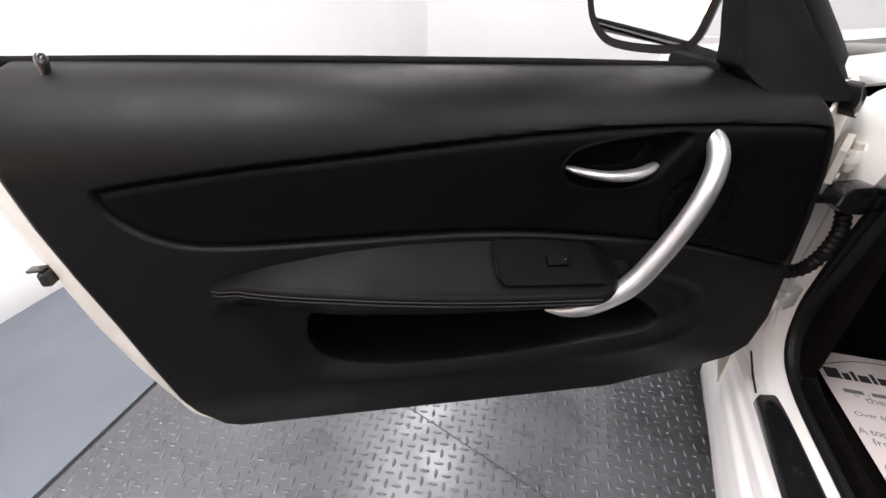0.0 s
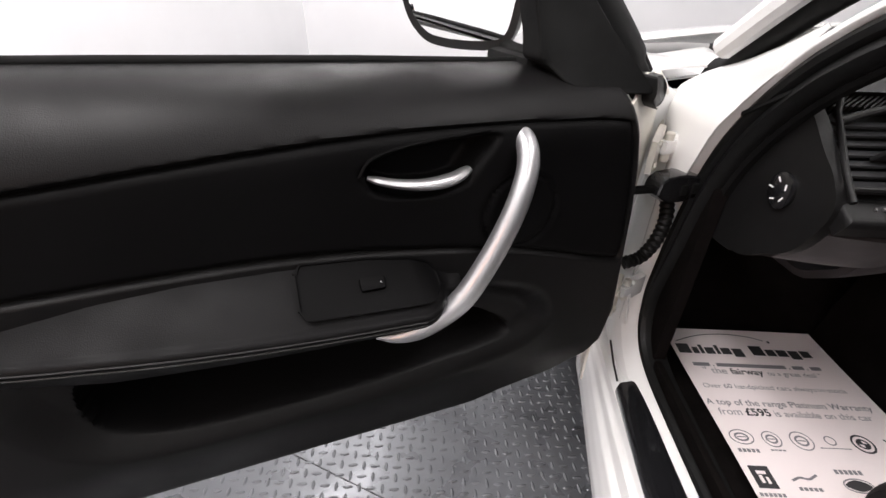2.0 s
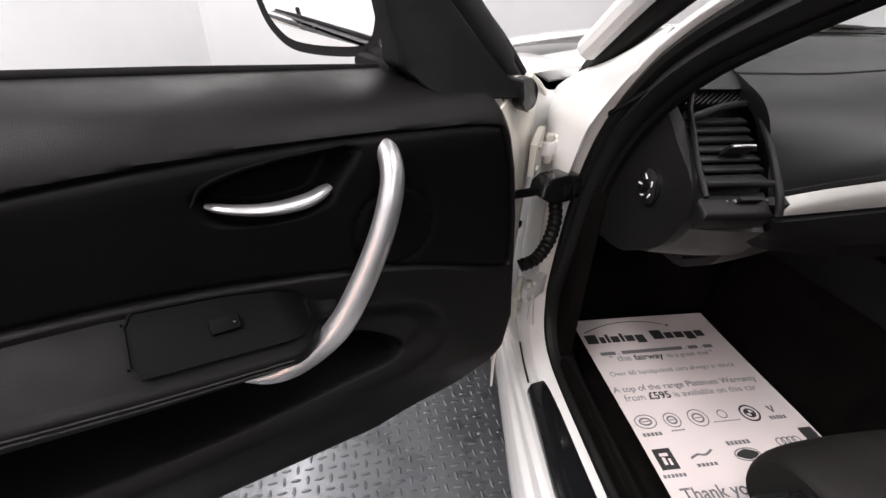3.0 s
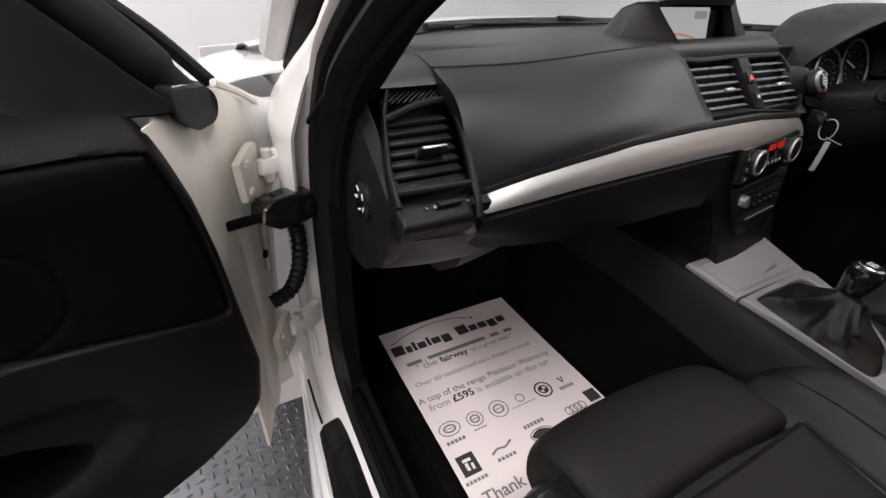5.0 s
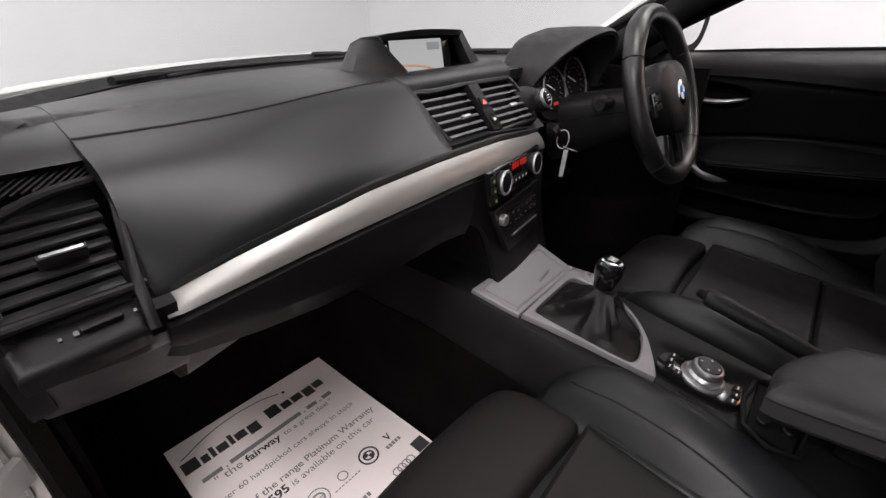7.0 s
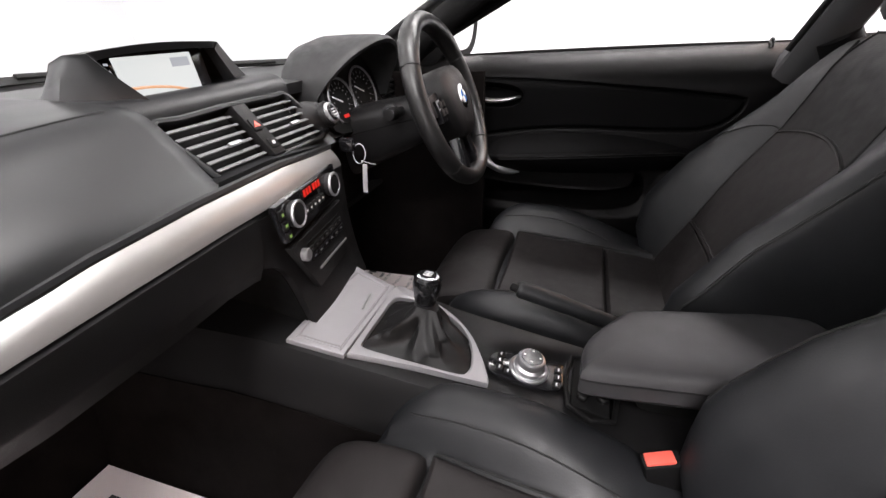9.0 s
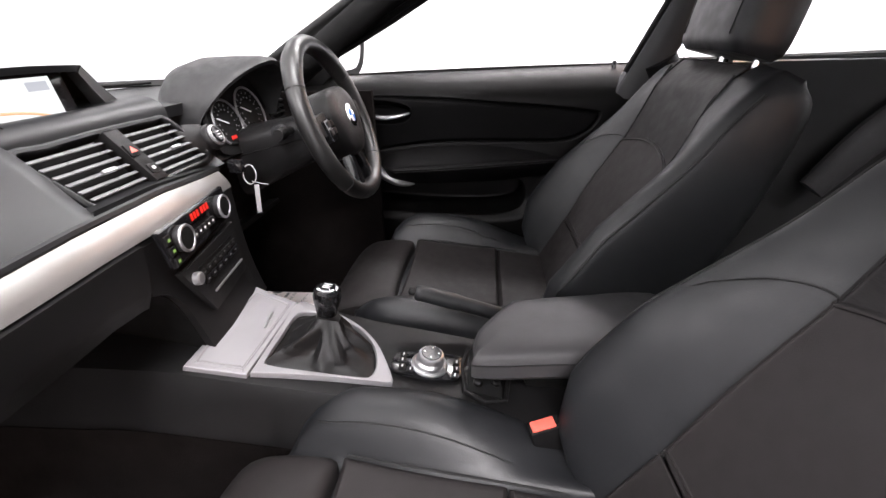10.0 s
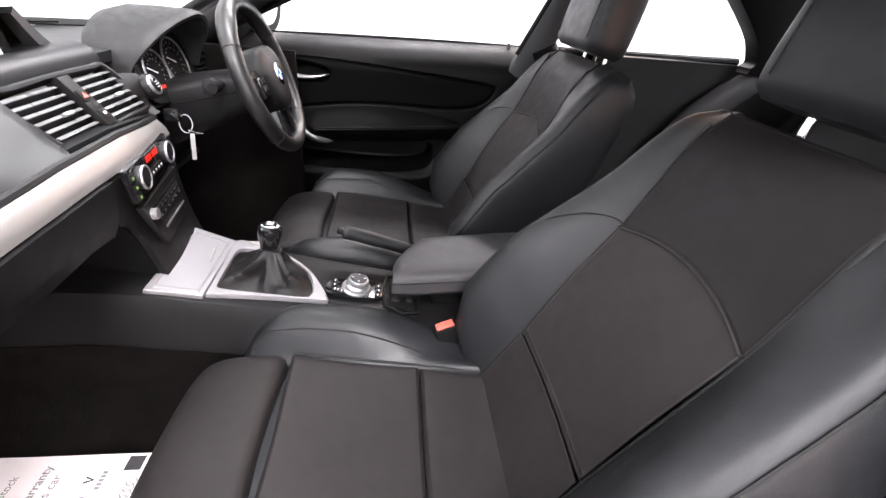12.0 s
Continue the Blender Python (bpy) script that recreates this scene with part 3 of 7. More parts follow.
# plain nose and tail that close the shell
part("nose", sheet(lambda s, t: (lerp(-0.83, 0.83, s) * (1 - 0.05 * t), 1.72 + 0.20 * (1 - abs(2 * s - 1) ** 3) + 0.05 * math.sin(math.pi * t), lerp(0.20, 0.79, t)), 28, 12, 0.01), M_WHITE, shell, "white front bumper")
part("tail", sheet(lambda s, t: (lerp(-0.84, 0.84, s) * (1 - 0.08 * t ** 2), -2.28 - 0.12 * (1 - abs(2 * s - 1) ** 3) - 0.05 * math.sin(math.pi * t), lerp(0.20, 0.99, t)), 28, 12, 0.01), M_WHITE, shell, "white tail panel")
# wheels that carry the car
for wx in (-0.76, 0.76):
    for wy in (0.86, -1.80):
        road = part("road_wheel", moved(lathe([(0.20, -0.10), (0.295, -0.095), (0.312, -0.07), (0.315, 0.0), (0.312, 0.07), (0.295, 0.095), (0.20, 0.10)], 48), pose(wx, wy, 0.315, 0, 90)), M_RUBBER, shell, "black tyre")
        part("wheel_rim", moved(lathe([(0.06, -0.06), (0.20, -0.085), (0.205, 0.085), (0.06, 0.06)], 40), pose(wx, wy, 0.315, 0, 90)), M_SATIN, road, "silver wheel rim")
part("rear_floor", box(0, -1.98, 0.255, 1.36, 0.74, 0.03, 0.004), M_CARPET, shell)


# ---- the open passenger door ----
DOOR_M = pose(-0.70, 0.114, 0, 0, 0, -157.1)
door = thing("front_door", "open white car door with black inner trim panel", "car door", DOOR_M)
# door axes: x runs from the hinge to the rear edge, y points into the cabin side, z is up
FRONT_EDGE = ([0.40, 0.425, 0.44, 0.465, 0.49, 0.55, 0.64, 0.73, 0.80, 0.88, 0.90, 0.945], [0.40, 0.30, 0.21, 0.150, 0.130, 0.119, 0.126, 0.133, 0.143, 0.163, 0.170, 0.175])
REAR_EDGE = ([0.40, 0.405, 0.42, 0.457, 0.497, 0.564, 0.64, 0.72, 0.785, 0.835, 0.90, 0.945], [0.80, 0.985, 1.022, 1.047, 1.060, 1.076, 1.092, 1.111, 1.124, 1.130, 1.136, 1.14])
INSERT = smooth_curve([(1.042, 0.821), (1.024, 0.829), (0.899, 0.843), (0.779, 0.852), (0.654, 0.862), (0.524, 0.870), (0.385, 0.873), (0.234, 0.869),
                       (0.183, 0.864), (0.170, 0.853), (0.151, 0.782), (0.141, 0.702), (0.141, 0.664), (0.152, 0.654), (0.204, 0.667), (0.332, 0.705),
                       (0.501, 0.733), (0.616, 0.744), (0.724, 0.746), (0.861, 0.745), (0.926, 0.747), (0.975, 0.754), (1.012, 0.772), (1.036, 0.797)], 4, True)
POCKET = smooth_curve([(0.856, 0.590), (0.850, 0.553), (0.820, 0.530), (0.737, 0.516), (0.560, 0.517), (0.422, 0.527), (0.338, 0.536), (0.314, 0.550),
                       (0.330, 0.575), (0.391, 0.610), (0.52, 0.625), (0.70, 0.630), (0.83, 0.628)], 4, True)
SCOOP = smooth_curve([(0.945, 0.665), (0.915, 0.600), (0.875, 0.535), (0.80, 0.505), (0.60, 0.502), (0.40, 0.512), (0.30, 0.528), (0.255, 0.57),
                      (0.29, 0.63), (0.42, 0.66), (0.70, 0.665)], 4, True)
LEVER_CUP = smooth_curve([(0.518, 0.835), (0.500, 0.848), (0.451, 0.858), (0.375, 0.863), (0.360, 0.856), (0.385, 0.822), (0.402, 0.803), (0.45, 0.796), (0.505, 0.806)], 4, True)


def card_depth(u, z):
    """Relief of the trim panel: rolled top, sunk insert bed, scooped pocket, lever cup."""
    top = np.clip((z - 0.838) / 0.090, 0, 1)
    n = -0.118 * (1 - np.sqrt(np.clip(1 - top ** 2.2, 0, 1)))
    n = n - 0.012 * smoothstep(0.50, 0.40, z)
    ins = poly_sdf(u, z, INSERT)
    n = n - 0.009 * smoothstep(-0.004, 0.003, ins)
    sc = poly_sdf(u, z, SCOOP)
    n = n - 0.022 * smoothstep(-0.012, 0.035, sc)
    pk = poly_sdf(u, z, POCKET)
    n = n - 0.125 * smoothstep(-0.002, 0.011, pk)
    lc = poly_sdf(u, z, LEVER_CUP)
    n = n - 0.035 * smoothstep(-0.002, 0.018, lc)
    # soft ledge under the insert's lower edge
    return n


def build_card():
    nu = 300
    # finer rows where the top rolls over
    zz = np.concatenate([np.linspace(0.40, 0.42, 6)[:-1], np.linspace(0.42, 0.87, 230)[:-1], 0.87 + 0.058 * np.sin(np.linspace(0, np.pi / 2, 30))])
    s = np.linspace(0, 1, nu + 1)
    s = 0.5 * s + 0.5 * (0.5 - 0.5 * np.cos(np.pi * s))
    verts, faces = [], []
    for z in zz:
        f, r = interp(z, *FRONT_EDGE), interp(z, *REAR_EDGE)
        u = f + (r - f) * s
        n = card_depth(u, np.full_like(u, z))
        edge = np.minimum(u - f, r - u)
        low = z - 0.40
        n = n - 0.012 * (1 - np.clip(edge / 0.014, 0, 1)) ** 2 - 0.012 * (1 - np.clip(low / 0.014, 0, 1)) ** 2
        rise = 0.026 * np.clip((z - 0.80) / 0.128, 0, 1) ** 2 * (u - 0.62)
        verts += [(float(a), float(b), float(z + c)) for a, b, c in zip(u, n, rise)]
    w = nu + 1
    for j in range(len(zz) - 1):
        for i in range(nu):
            faces.append((j * w + i, j * w + i + 1, (j + 1) * w + i + 1, (j + 1) * w + i))
    # turned-in rim
    loop = [i for i in range(w)] + [j * w + nu for j in range(1, len(zz))] + [(len(zz) - 1) * w + i for i in range(nu - 1, -1, -1)] + [j * w for j in range(len(zz) - 2, 0, -1)]
    b = len(verts)
    for k in loop:
        x, y, z = verts[k]
        verts.append((x, y - 0.030, z))
    for k in range(len(loop)):
        k2 = (k + 1) % len(loop)
        faces.append((loop[k], b + k, b + k2, loop[k2]))
    me = bpy.data.meshes.new("trim_panel")
    me.from_pydata(verts, [], faces)
    bm = bmesh.new()
    bm.from_mesh(me)
    bpy.data.meshes.remove(me)
    return bm


part("trim_panel", build_card(), M_CARD, door, "charcoal grained vinyl door trim", angle=50)


area_sign = sum(INSERT[i][0] * INSERT[(i + 1) % len(INSERT)][1] - INSERT[(i + 1) % len(INSERT)][0] * INSERT[i][1] for i in range(len(INSERT)))
ins_loop = offset_loop(INSERT, (-1 if area_sign > 0 else 1) * 0.0022)


def build_insert():
    """Upholstered middle panel as a fine sheet between its lower and upper edge, leaving the lever cup free."""
    us = [p[0] for p in ins_loop]
    u0, u1 = min(us), max(us)
    bm = bmesh.new()
    nu, nz = 260, 90
    g = []
    for i in range(nu + 1):
        u = lerp(u0 + 0.0004, u1 - 0.0004, 0.5 - 0.5 * math.cos(math.pi * i / nu))
        zs = []
        for k in range(len(ins_loop)):
            a, b = ins_loop[k], ins_loop[(k + 1) % len(ins_loop)]
            if (a[0] - u) * (b[0] - u) <= 0 and a[0] != b[0]:
                zs.append(lerp(a[1], b[1], (u - a[0]) / (b[0] - a[0])))
        z0, z1 = min(zs), max(zs)
        row = []
        for j in range(nz + 1):
            row.append((u, lerp(z0, z1, j / nz)))
        g.append(row)
    gu = np.array([[p[0] for p in r] for r in g])
    gz = np.array([[p[1] for p in r] for r in g])
    inside = poly_sdf(gu, gz, ins_loop)
    h = -0.0085 + 0.0075 * np.sqrt(np.clip(1 - (1 - np.clip(inside / 0.010, 0, 1)) ** 2, 0, 1))
    cup = poly_sdf(gu, gz, LEVER_CUP)
    h = h - 0.040 * smoothstep(-0.002, 0.016, cup)
    roll = -0.118 * (1 - np.sqrt(np.clip(1 - np.clip((gz - 0.838) / 0.090, 0, 1) ** 2.2, 0, 1)))
    h = h + roll
    # round speaker bump near the grab handle
    r = np.hypot(gu - 0.322, gz - 0.760)
    h = h - 0.0045 * np.exp(-((r - 0.050) / 0.0030) ** 2)
    vs = [[bm.verts.new((gu[i, j], h[i, j], gz[i, j])) for j in range(nz + 1)] for i in range(nu + 1)]
    for i in range(nu):
        for j in range(nz):
            bm.faces.new((vs[i][j], vs[i + 1][j], vs[i + 1][j + 1], vs[i][j + 1]))
    return bm


part("insert_panel", build_insert(), M_INSERT, door, "black upholstered insert", angle=60)


# armrest ledge: deep near the grab handle, running out to a tip at the rear
def arm_edge(u):
    """how far the armrest stands out, the height of its top edge and of its underside"""
    f = np.clip((0.958 - u) / (0.958 - 0.44), 0, 1)
    out = -0.006 + 0.070 * math.sin(min(1, f * 1.25) * math.pi / 2) ** 0.55
    if u < 0.47:
        out *= max(0.25, 1 - ((0.47 - u) / 0.05) ** 2)
    zt = interp(u, [0.40, 0.44, 0.47, 0.52, 0.62, 0.71, 0.79, 0.88, 0.958], [0.690, 0.705, 0.722, 0.733, 0.742, 0.744, 0.739, 0.724, 0.699])
    ze = interp(u, [0.40, 0.46, 0.62, 0.80, 0.92, 0.958], [0.675, 0.680, 0.690, 0.700, 0.703, 0.692])
    zb = interp(u, [0.40, 0.46, 0.62, 0.80, 0.92, 0.958], [0.618, 0.622, 0.626, 0.634, 0.652, 0.690])
    return out, zt, ze, zb


def arm_fn(s, t):
    u = lerp(0.960, 0.405, s)
    out, zt, ze, zb = arm_edge(u)
    if t < 0.55:      # top ramp from the panel to the rolled front edge
        k = t / 0.55
        return u, lerp(-0.014, out - 0.004, k ** 0.9), lerp(zt, ze + 0.004, k)
    if t < 0.7:
        k = (t - 0.55) / 0.15
        a = k * math.pi * 0.62
        return u, out - 0.004 + 0.008 * math.sin(a), ze - 0.004 + 0.008 * math.cos(a)
    k = (t - 0.7) / 0.3
    return u, lerp(out + 0.002, out * 0.55 - 0.02, k), lerp(ze - 0.009, zb, k ** 0.8)


part("armrest", sheet(arm_fn, 70, 40), M_DOORARM, door, "padded charcoal armrest with stitched edge")
for dz in (0.0, 0.006):
    line = []
    for k in range(60):
        u = lerp(0.955, 0.47, k / 59)
        out, zt, ze, zb = arm_edge(u)
        line.append((u, out + 0.0042 - dz * 0.1, ze - 0.004 - dz))
    part("stitching", tube(line, 0.0011, 5), M_PIPING, door)


def switch_fn(s, t):
    u = lerp(0.604, 0.440, s)
    out, zt, ze, zb = arm_edge(u)
    t = 0.5 + (t - 0.5) * max(0.30, 1 - max(0, (s - 0.90) / 0.10) ** 3.0) ** 0.5 * max(0.45, 1 - max(0, (0.07 - s) / 0.07) ** 2.5) ** 0.5
    k = lerp(0.12, 0.90, t)
    return u, lerp(-0.014, out - 0.004, k ** 0.9) + 0.0030, lerp(zt, ze + 0.004, k) + 0.003


part("switch_panel", pad(switch_fn, 56, 22, 0.004, 0.04), M_INSERT, door, "black window switch panel")
part("window_switch", box(0.522, 0.031, 0.7170, 0.028, 0.016, 0.008, 0.003, m=pose(0, 0, 0, -38)), M_INSERT, door, "black window switch")
part("switch_mark", box(0.513, 0.034, 0.7205, 0.003, 0.004, 0.003, 0.001), M_CHROME, door)

# curved silver grab handle
grab = smooth_curve([(0.327, -0.016, 0.857), (0.328, 0.004, 0.846), (0.3325, 0.018, 0.826), (0.344, 0.028, 0.797), (0.360, 0.033, 0.762), (0.384, 0.035, 0.716),
                     (0.413, 0.036, 0.673), (0.449, 0.034, 0.645), (0.486, 0.028, 0.628), (0.520, 0.014, 0.621)], 6)
nG = len(grab)
part("grab_handle", tube(grab, [0.0153 * interp(k / (nG - 1), [0, 0.02, 0.12, 0.45, 0.68, 0.84, 0.95, 1.0], [0.92, 0.98, 1.0, 1.08, 1.18, 1.0, 0.55, 0.15]) for k in range(nG)], 20, squash=(0.85, 0.80), up=(0, 1, 0)), M_SATIN, door, "satin silver curved grab handle")
# inside release lever
lev = smooth_curve([(0.511, -0.012, 0.824), (0.490, -0.002, 0.820), (0.465, 0.002, 0.816), (0.440, 0.001, 0.814), (0.415, -0.004, 0.815), (0.392, -0.014, 0.820)], 6)
part("release_lever", tube(lev, [interp(k / (len(lev) - 1), [0, 0.08, 0.4, 0.72, 0.92, 1], [0.0035, 0.0058, 0.0078, 0.0098, 0.0088, 0.0060]) for k in range(len(lev))], 12, squash=(0.75, 1.0), up=(0, 1, 0)), M_SATIN, door, "silver door release lever")
rim_line = smooth_curve([(0.522, -0.0, 0.830), (0.505, -0.0, 0.850), (0.451, -0.003, 0.861), (0.372, -0.004, 0.867)], 6)
part("cup_rim", tube(rim_line, 0.0018, 6), M_INSERT, door)

# lock pin on the rolled top
part("lock_pin", lathe([(0.0055, 0.0), (0.0055, 0.022), (0.0065, 0.026), (0.0065, 0.036), (0.004, 0.040)], 16), M_GLOSSB, door, "black lock pin").matrix_basis = pose(1.084, -0.072, 0.914, 14)
part("pin_bezel", lathe([(0.014, 0.0), (0.014, 0.003), (0.008, 0.005)], 20), M_LOWER, door).matrix_basis = pose(1.084, -0.070, 0.912, 24)

# seal strip along the glass, glass channel and outer shell
part("glass_seal", tube([(0.262, -0.121, 0.9165), (0.5, -0.123, 0.9260), (0.75, -0.124, 0.933), (1.0, -0.124, 0.938), (1.17, -0.122, 0.940)], 0.0060, 10, squash=(0.8, 1)), M_DARK, door, "black window seal")
part("outer_seal", tube([(0.235, -0.145, 0.906), (0.5, -0.147, 0.915), (0.75, -0.148, 0.922), (1.0, -0.148, 0.927), (1.18, -0.146, 0.929)], 0.005, 8), M_RUBBER, door)


def skin(s, t):
    z = lerp(0.335, 0.918 - 0.066 * max(0, 1 - s / 0.16) ** 1.5, t)
    f = interp(z, [0.25, 0.40, 0.6, 0.86], [0.02, 0.004, -0.020, -0.054])
    r = interp(z, [0.25, 0.30, 0.34, 0.42, 0.52, 0.61, 0.73, 0.94], [1.02, 1.11, 1.155, 1.203, 1.232, 1.250, 1.272, 1.29])
    return lerp(f, r, s), -0.155 - 0.035 * math.sin(math.pi * min(1, t * 1.05)) ** 0.8, z


part("outer_skin", sheet(skin, 24, 20, 0.006), M_WHITE, door, "white painted outer skin")


def rear_face(s, t):
    z = lerp(0.415, 0.915, t) - 0.075 * s * (1 - t)
    a = interp(max(z, 0.43), *REAR_EDGE) - 0.012
    b = interp(z, [0.25, 0.30, 0.34, 0.42, 0.52, 0.61, 0.73, 0.94], [1.02, 1.11, 1.155, 1.203, 1.232, 1.250, 1.272, 1.29])
    return lerp(a, b - 0.004, s ** 0.8), lerp(-0.026, -0.158, s), z


part("rear_face", sheet(rear_face, 10, 24, 0.004), M_CREAM, door, "primed rear door edge")
part("bottom_face", sheet(lambda s, t: (lerp(0.14, 0.98, s), lerp(-0.03, -0.16, t), interp(lerp(0.14, 0.98, s), [0.12, 0.2, 0.35, 0.75, 0.98], [0.48, 0.445, 0.43, 0.41, 0.415]) - 0.07 * t), 16, 6, 0.004), M_CREAM, door)


def front_face(s, t):
    z = lerp(0.37, 0.878 + 0.027 * float(smoothstep(0.0, 0.25, s)), t) - 0.060 * float(smoothstep(0.25, 1.0, s)) * t
    a = interp(max(z, 0.49), *FRONT_EDGE) + 0.004
    f = interp(z, [0.25, 0.40, 0.6, 0.86], [0.02, 0.004, -0.020, -0.054])
    ridge = 0.010 * smoothstep(0.30, 0.38, s) - 0.014 * smoothstep(0.58, 0.66, s)
    return lerp(a, f + 0.002, s ** 0.9), -0.020 - 0.165 * s ** 0.9 + float(ridge), z


part("front_face", sheet(front_face, 20, 24, 0.004), M_CREAM, door, "primed metal hinge face of the door")
for hz in (0.785, 0.50):
    leaf = [(0.028, hz - 0.036), (0.074, hz - 0.030), (0.078, hz + 0.022), (0.040, hz + 0.036), (0.022, hz + 0.036), (0.020, hz + 0.018), (0.030, hz + 0.016), (0.030, hz - 0.014), (0.018, hz - 0.018), (0.018, hz - 0.036)]
    bm = prism(leaf, 0.0, 0.010, "XZ", 0.003)
    part("hinge_leaf", moved(bm, pose(0.046, -0.086, 0, 0, 0, 38) @ pose(-0.046, 0, 0)), M_CREAM, door)
    arm = [(-0.040, hz - 0.020), (-0.040, hz + 0.022), (-0.006, hz + 0.020), (-0.004, hz + 0.012), (0.022, hz + 0.012), (0.024, hz - 0.008), (-0.002, hz - 0.010), (-0.006, hz - 0.022)]
    part("hinge_arm", moved(prism(arm, -0.006, 0.008, "XZ", 0.003), pose(0.004, -0.092, 0, 0, 0, 14)), M_WHITE, door)
    part("hinge_pin", moved(lathe([(0.006, -0.024), (0.0075, -0.022), (0.0075, 0.022), (0.006, 0.024)], 12), pose(0.010, -0.092, hz)), M_CREAM, door)
    for q in (-0.020, 0.016):
        part("hinge_bolt", moved(lathe([(0.0065, 0), (0.0065, 0.004), (0.0045, 0.005)], 6), pose(0.052, -0.070, hz + q, -90, 0, 38)), M_CREAM, door)
part("check_strap", box(0.074, -0.056, 0.734, 0.052, 0.010, 0.013, 0.004, m=pose(0, 0, 0, 0, 0, -8)), M_DARK, door, "black door check strap")
part("strap_housing", prism([(-0.024, 0.713), (-0.024, 0.750), (0.010, 0.757), (0.042, 0.756), (0.056, 0.748), (0.060, 0.728), (0.036, 0.712), (0.004, 0.709)], -0.070, -0.038, "XZ", 0.006, 3), M_GLOSSB, door, "glossy black check strap housing")
for hx in (-0.012, 0.010):
    part("housing_slot", box(hx, -0.0365, 0.732, 0.012, 0.004, 0.018, 0.0015), M_DARK, door)
part("door_crease", tube(smooth_curve([(0.150, -0.040, 0.868), (0.095, -0.080, 0.852), (0.045, -0.116, 0.825), (0.018, -0.134, 0.780), (0.014, -0.138, 0.70), (0.020, -0.136, 0.60)], 6), 0.0045, 8), M_CREAM, door)
wire = smooth_curve([(-0.005, -0.075, 0.700), (0.000, -0.062, 0.675), (0.006, -0.058, 0.645), (0.016, -0.060, 0.615), (0.030, -0.066, 0.592), (0.055, -0.074, 0.582)], 10)
part("cable_gaiter", tube(wire, [0.0115 + 0.0012 * math.sin(k * 1.9) for k in range(len(wire))], 12), M_RUBBER, door, "ribbed black cable gaiter")
part("latch", box(1.222, -0.112, 0.655, 0.014, 0.026, 0.022, 0.004), M_GLOSSB, door, "black door latch")
part("latch_lip", box(1.232, -0.112, 0.668, 0.022, 0.016, 0.004, 0.0015), M_GLOSSB, door)

# mirror triangle and mirror
sail = smooth_curve([(0.286, 0.929), (0.272, 0.920), (0.250, 0.900), (0.213, 0.890), (0.165, 0.887), (0.130, 0.885), (0.126, 0.893), (0.148, 0.920), (0.171, 0.948), (0.210, 0.991), (0.250, 1.035), (0.296, 1.040), (0.294, 0.990), (0.288, 0.955)], 5, True)
bm = prism(sail, -0.10, -0.060, "XZ", 0.006, 3)
for v in bm.verts:
    v.co.y += (0.030 if v.co.y > -0.08 else 0.0) * min(1, max(0, (0.925 - v.co.z) / 0.035)) - 0.15 * max(0, v.co.z - 0.93)
part("mirror_triangle", bm, M_DARK, door, "black mirror mounting triangle")
fr = [(0.040, -0.142, 0.893), (0.086, -0.145, 0.946), (0.134, -0.148, 0.990), (0.190, -0.155, 1.045)]
part("triangle_seal", tube(smooth_curve(fr, 6), 0.009, 10), M_RUBBER, door)
fr = [(0.085, -0.100, 0.880), (0.128, -0.106, 0.935), (0.166, -0.112, 0.978), (0.215, -0.122, 1.035)]
part("triangle_edge", tube(smooth_curve(fr, 6), [0.020] * 4 + [0.026] * 15, 12, squash=(0.7, 1.0)), M_RUBBER, door)
# crumpled rubber boot at the front foot of the mirror triangle
boot = smooth_curve([(0.155, 0.914), (0.125, 0.914), (0.085, 0.911), (0.066, 0.904), (0.063, 0.892), (0.070, 0.874), (0.085, 0.863), (0.11, 0.860), (0.135, 0.868), (0.155, 0.882)], 5, True)
boot = [(0.100 + (a - 0.112) * 0.66, 0.884 + (b - 0.889) * 0.80) for a, b in boot]
bm = prism(boot, -0.04, 0.004, "XZ")
for v in bm.verts:
    s = max(0, (0.165 - v.co.x) / 0.215)
    v.co.y += 0.006 - 0.165 * s ** 0.9 - 0.5 * max(0, v.co.z - 0.885) + 0.004 * math.sin(v.co.x * 160 + v.co.z * 90)
part("seal_end", bm, M_RUBBER, door, "crumpled black rubber seal end")
part("drain_hole", moved(lathe([(0.007, 0.0), (0.007, 0.003), (0.005, 0.004)], 16), pose(0.030, -0.118, 0.640, -90, 0, 35)), M_DARK, door)
part("door_edge_bead", tube(smooth_curve([(0.05, -0.110, 0.897), (0.0, -0.140, 0.872), (-0.030, -0.158, 0.845), (-0.036, -0.160, 0.80), (-0.028, -0.154, 0.74)], 6), 0.005, 8), M_CREAM, door)
part("mirror_arm", box(0.262, -0.150, 0.916, 0.050, 0.12, 0.022, 0.010), M_DARK, door, "black mirror foot")
part("mirror_neck", tube(smooth_curve([(0.262, -0.100, 0.917), (0.262, -0.150, 0.919), (0.258, -0.210, 0.926), (0.275, -0.275, 0.965)], 5), [0.017 - 0.0002 * k for k in range(16)], 14, squash=(0.8, 1.0)), M_DARK, door)
mir = [(0.385, 1.07), (0.375, 0.985), (0.345, 0.945), (0.30, 0.932), (0.215, 0.932), (0.185, 0.945), (0.172, 0.985), (0.160, 1.07), (0.20, 1.095), (0.34, 1.095)]
mloop = smooth_curve(mir, 5, True)
MIRROR_TURN = pose(0.3144, -0.248, 1.010, 0, 0, -44.6) @ Matrix.Diagonal((0.896, 1.0, 1.09, 1)) @ pose(-0.2725, 0.214, -1.01)
sgn = sum(mloop[i][0] * mloop[(i + 1) % len(mloop)][1] - mloop[(i + 1) % len(mloop)][0] * mloop[i][1] for i in range(len(mloop)))
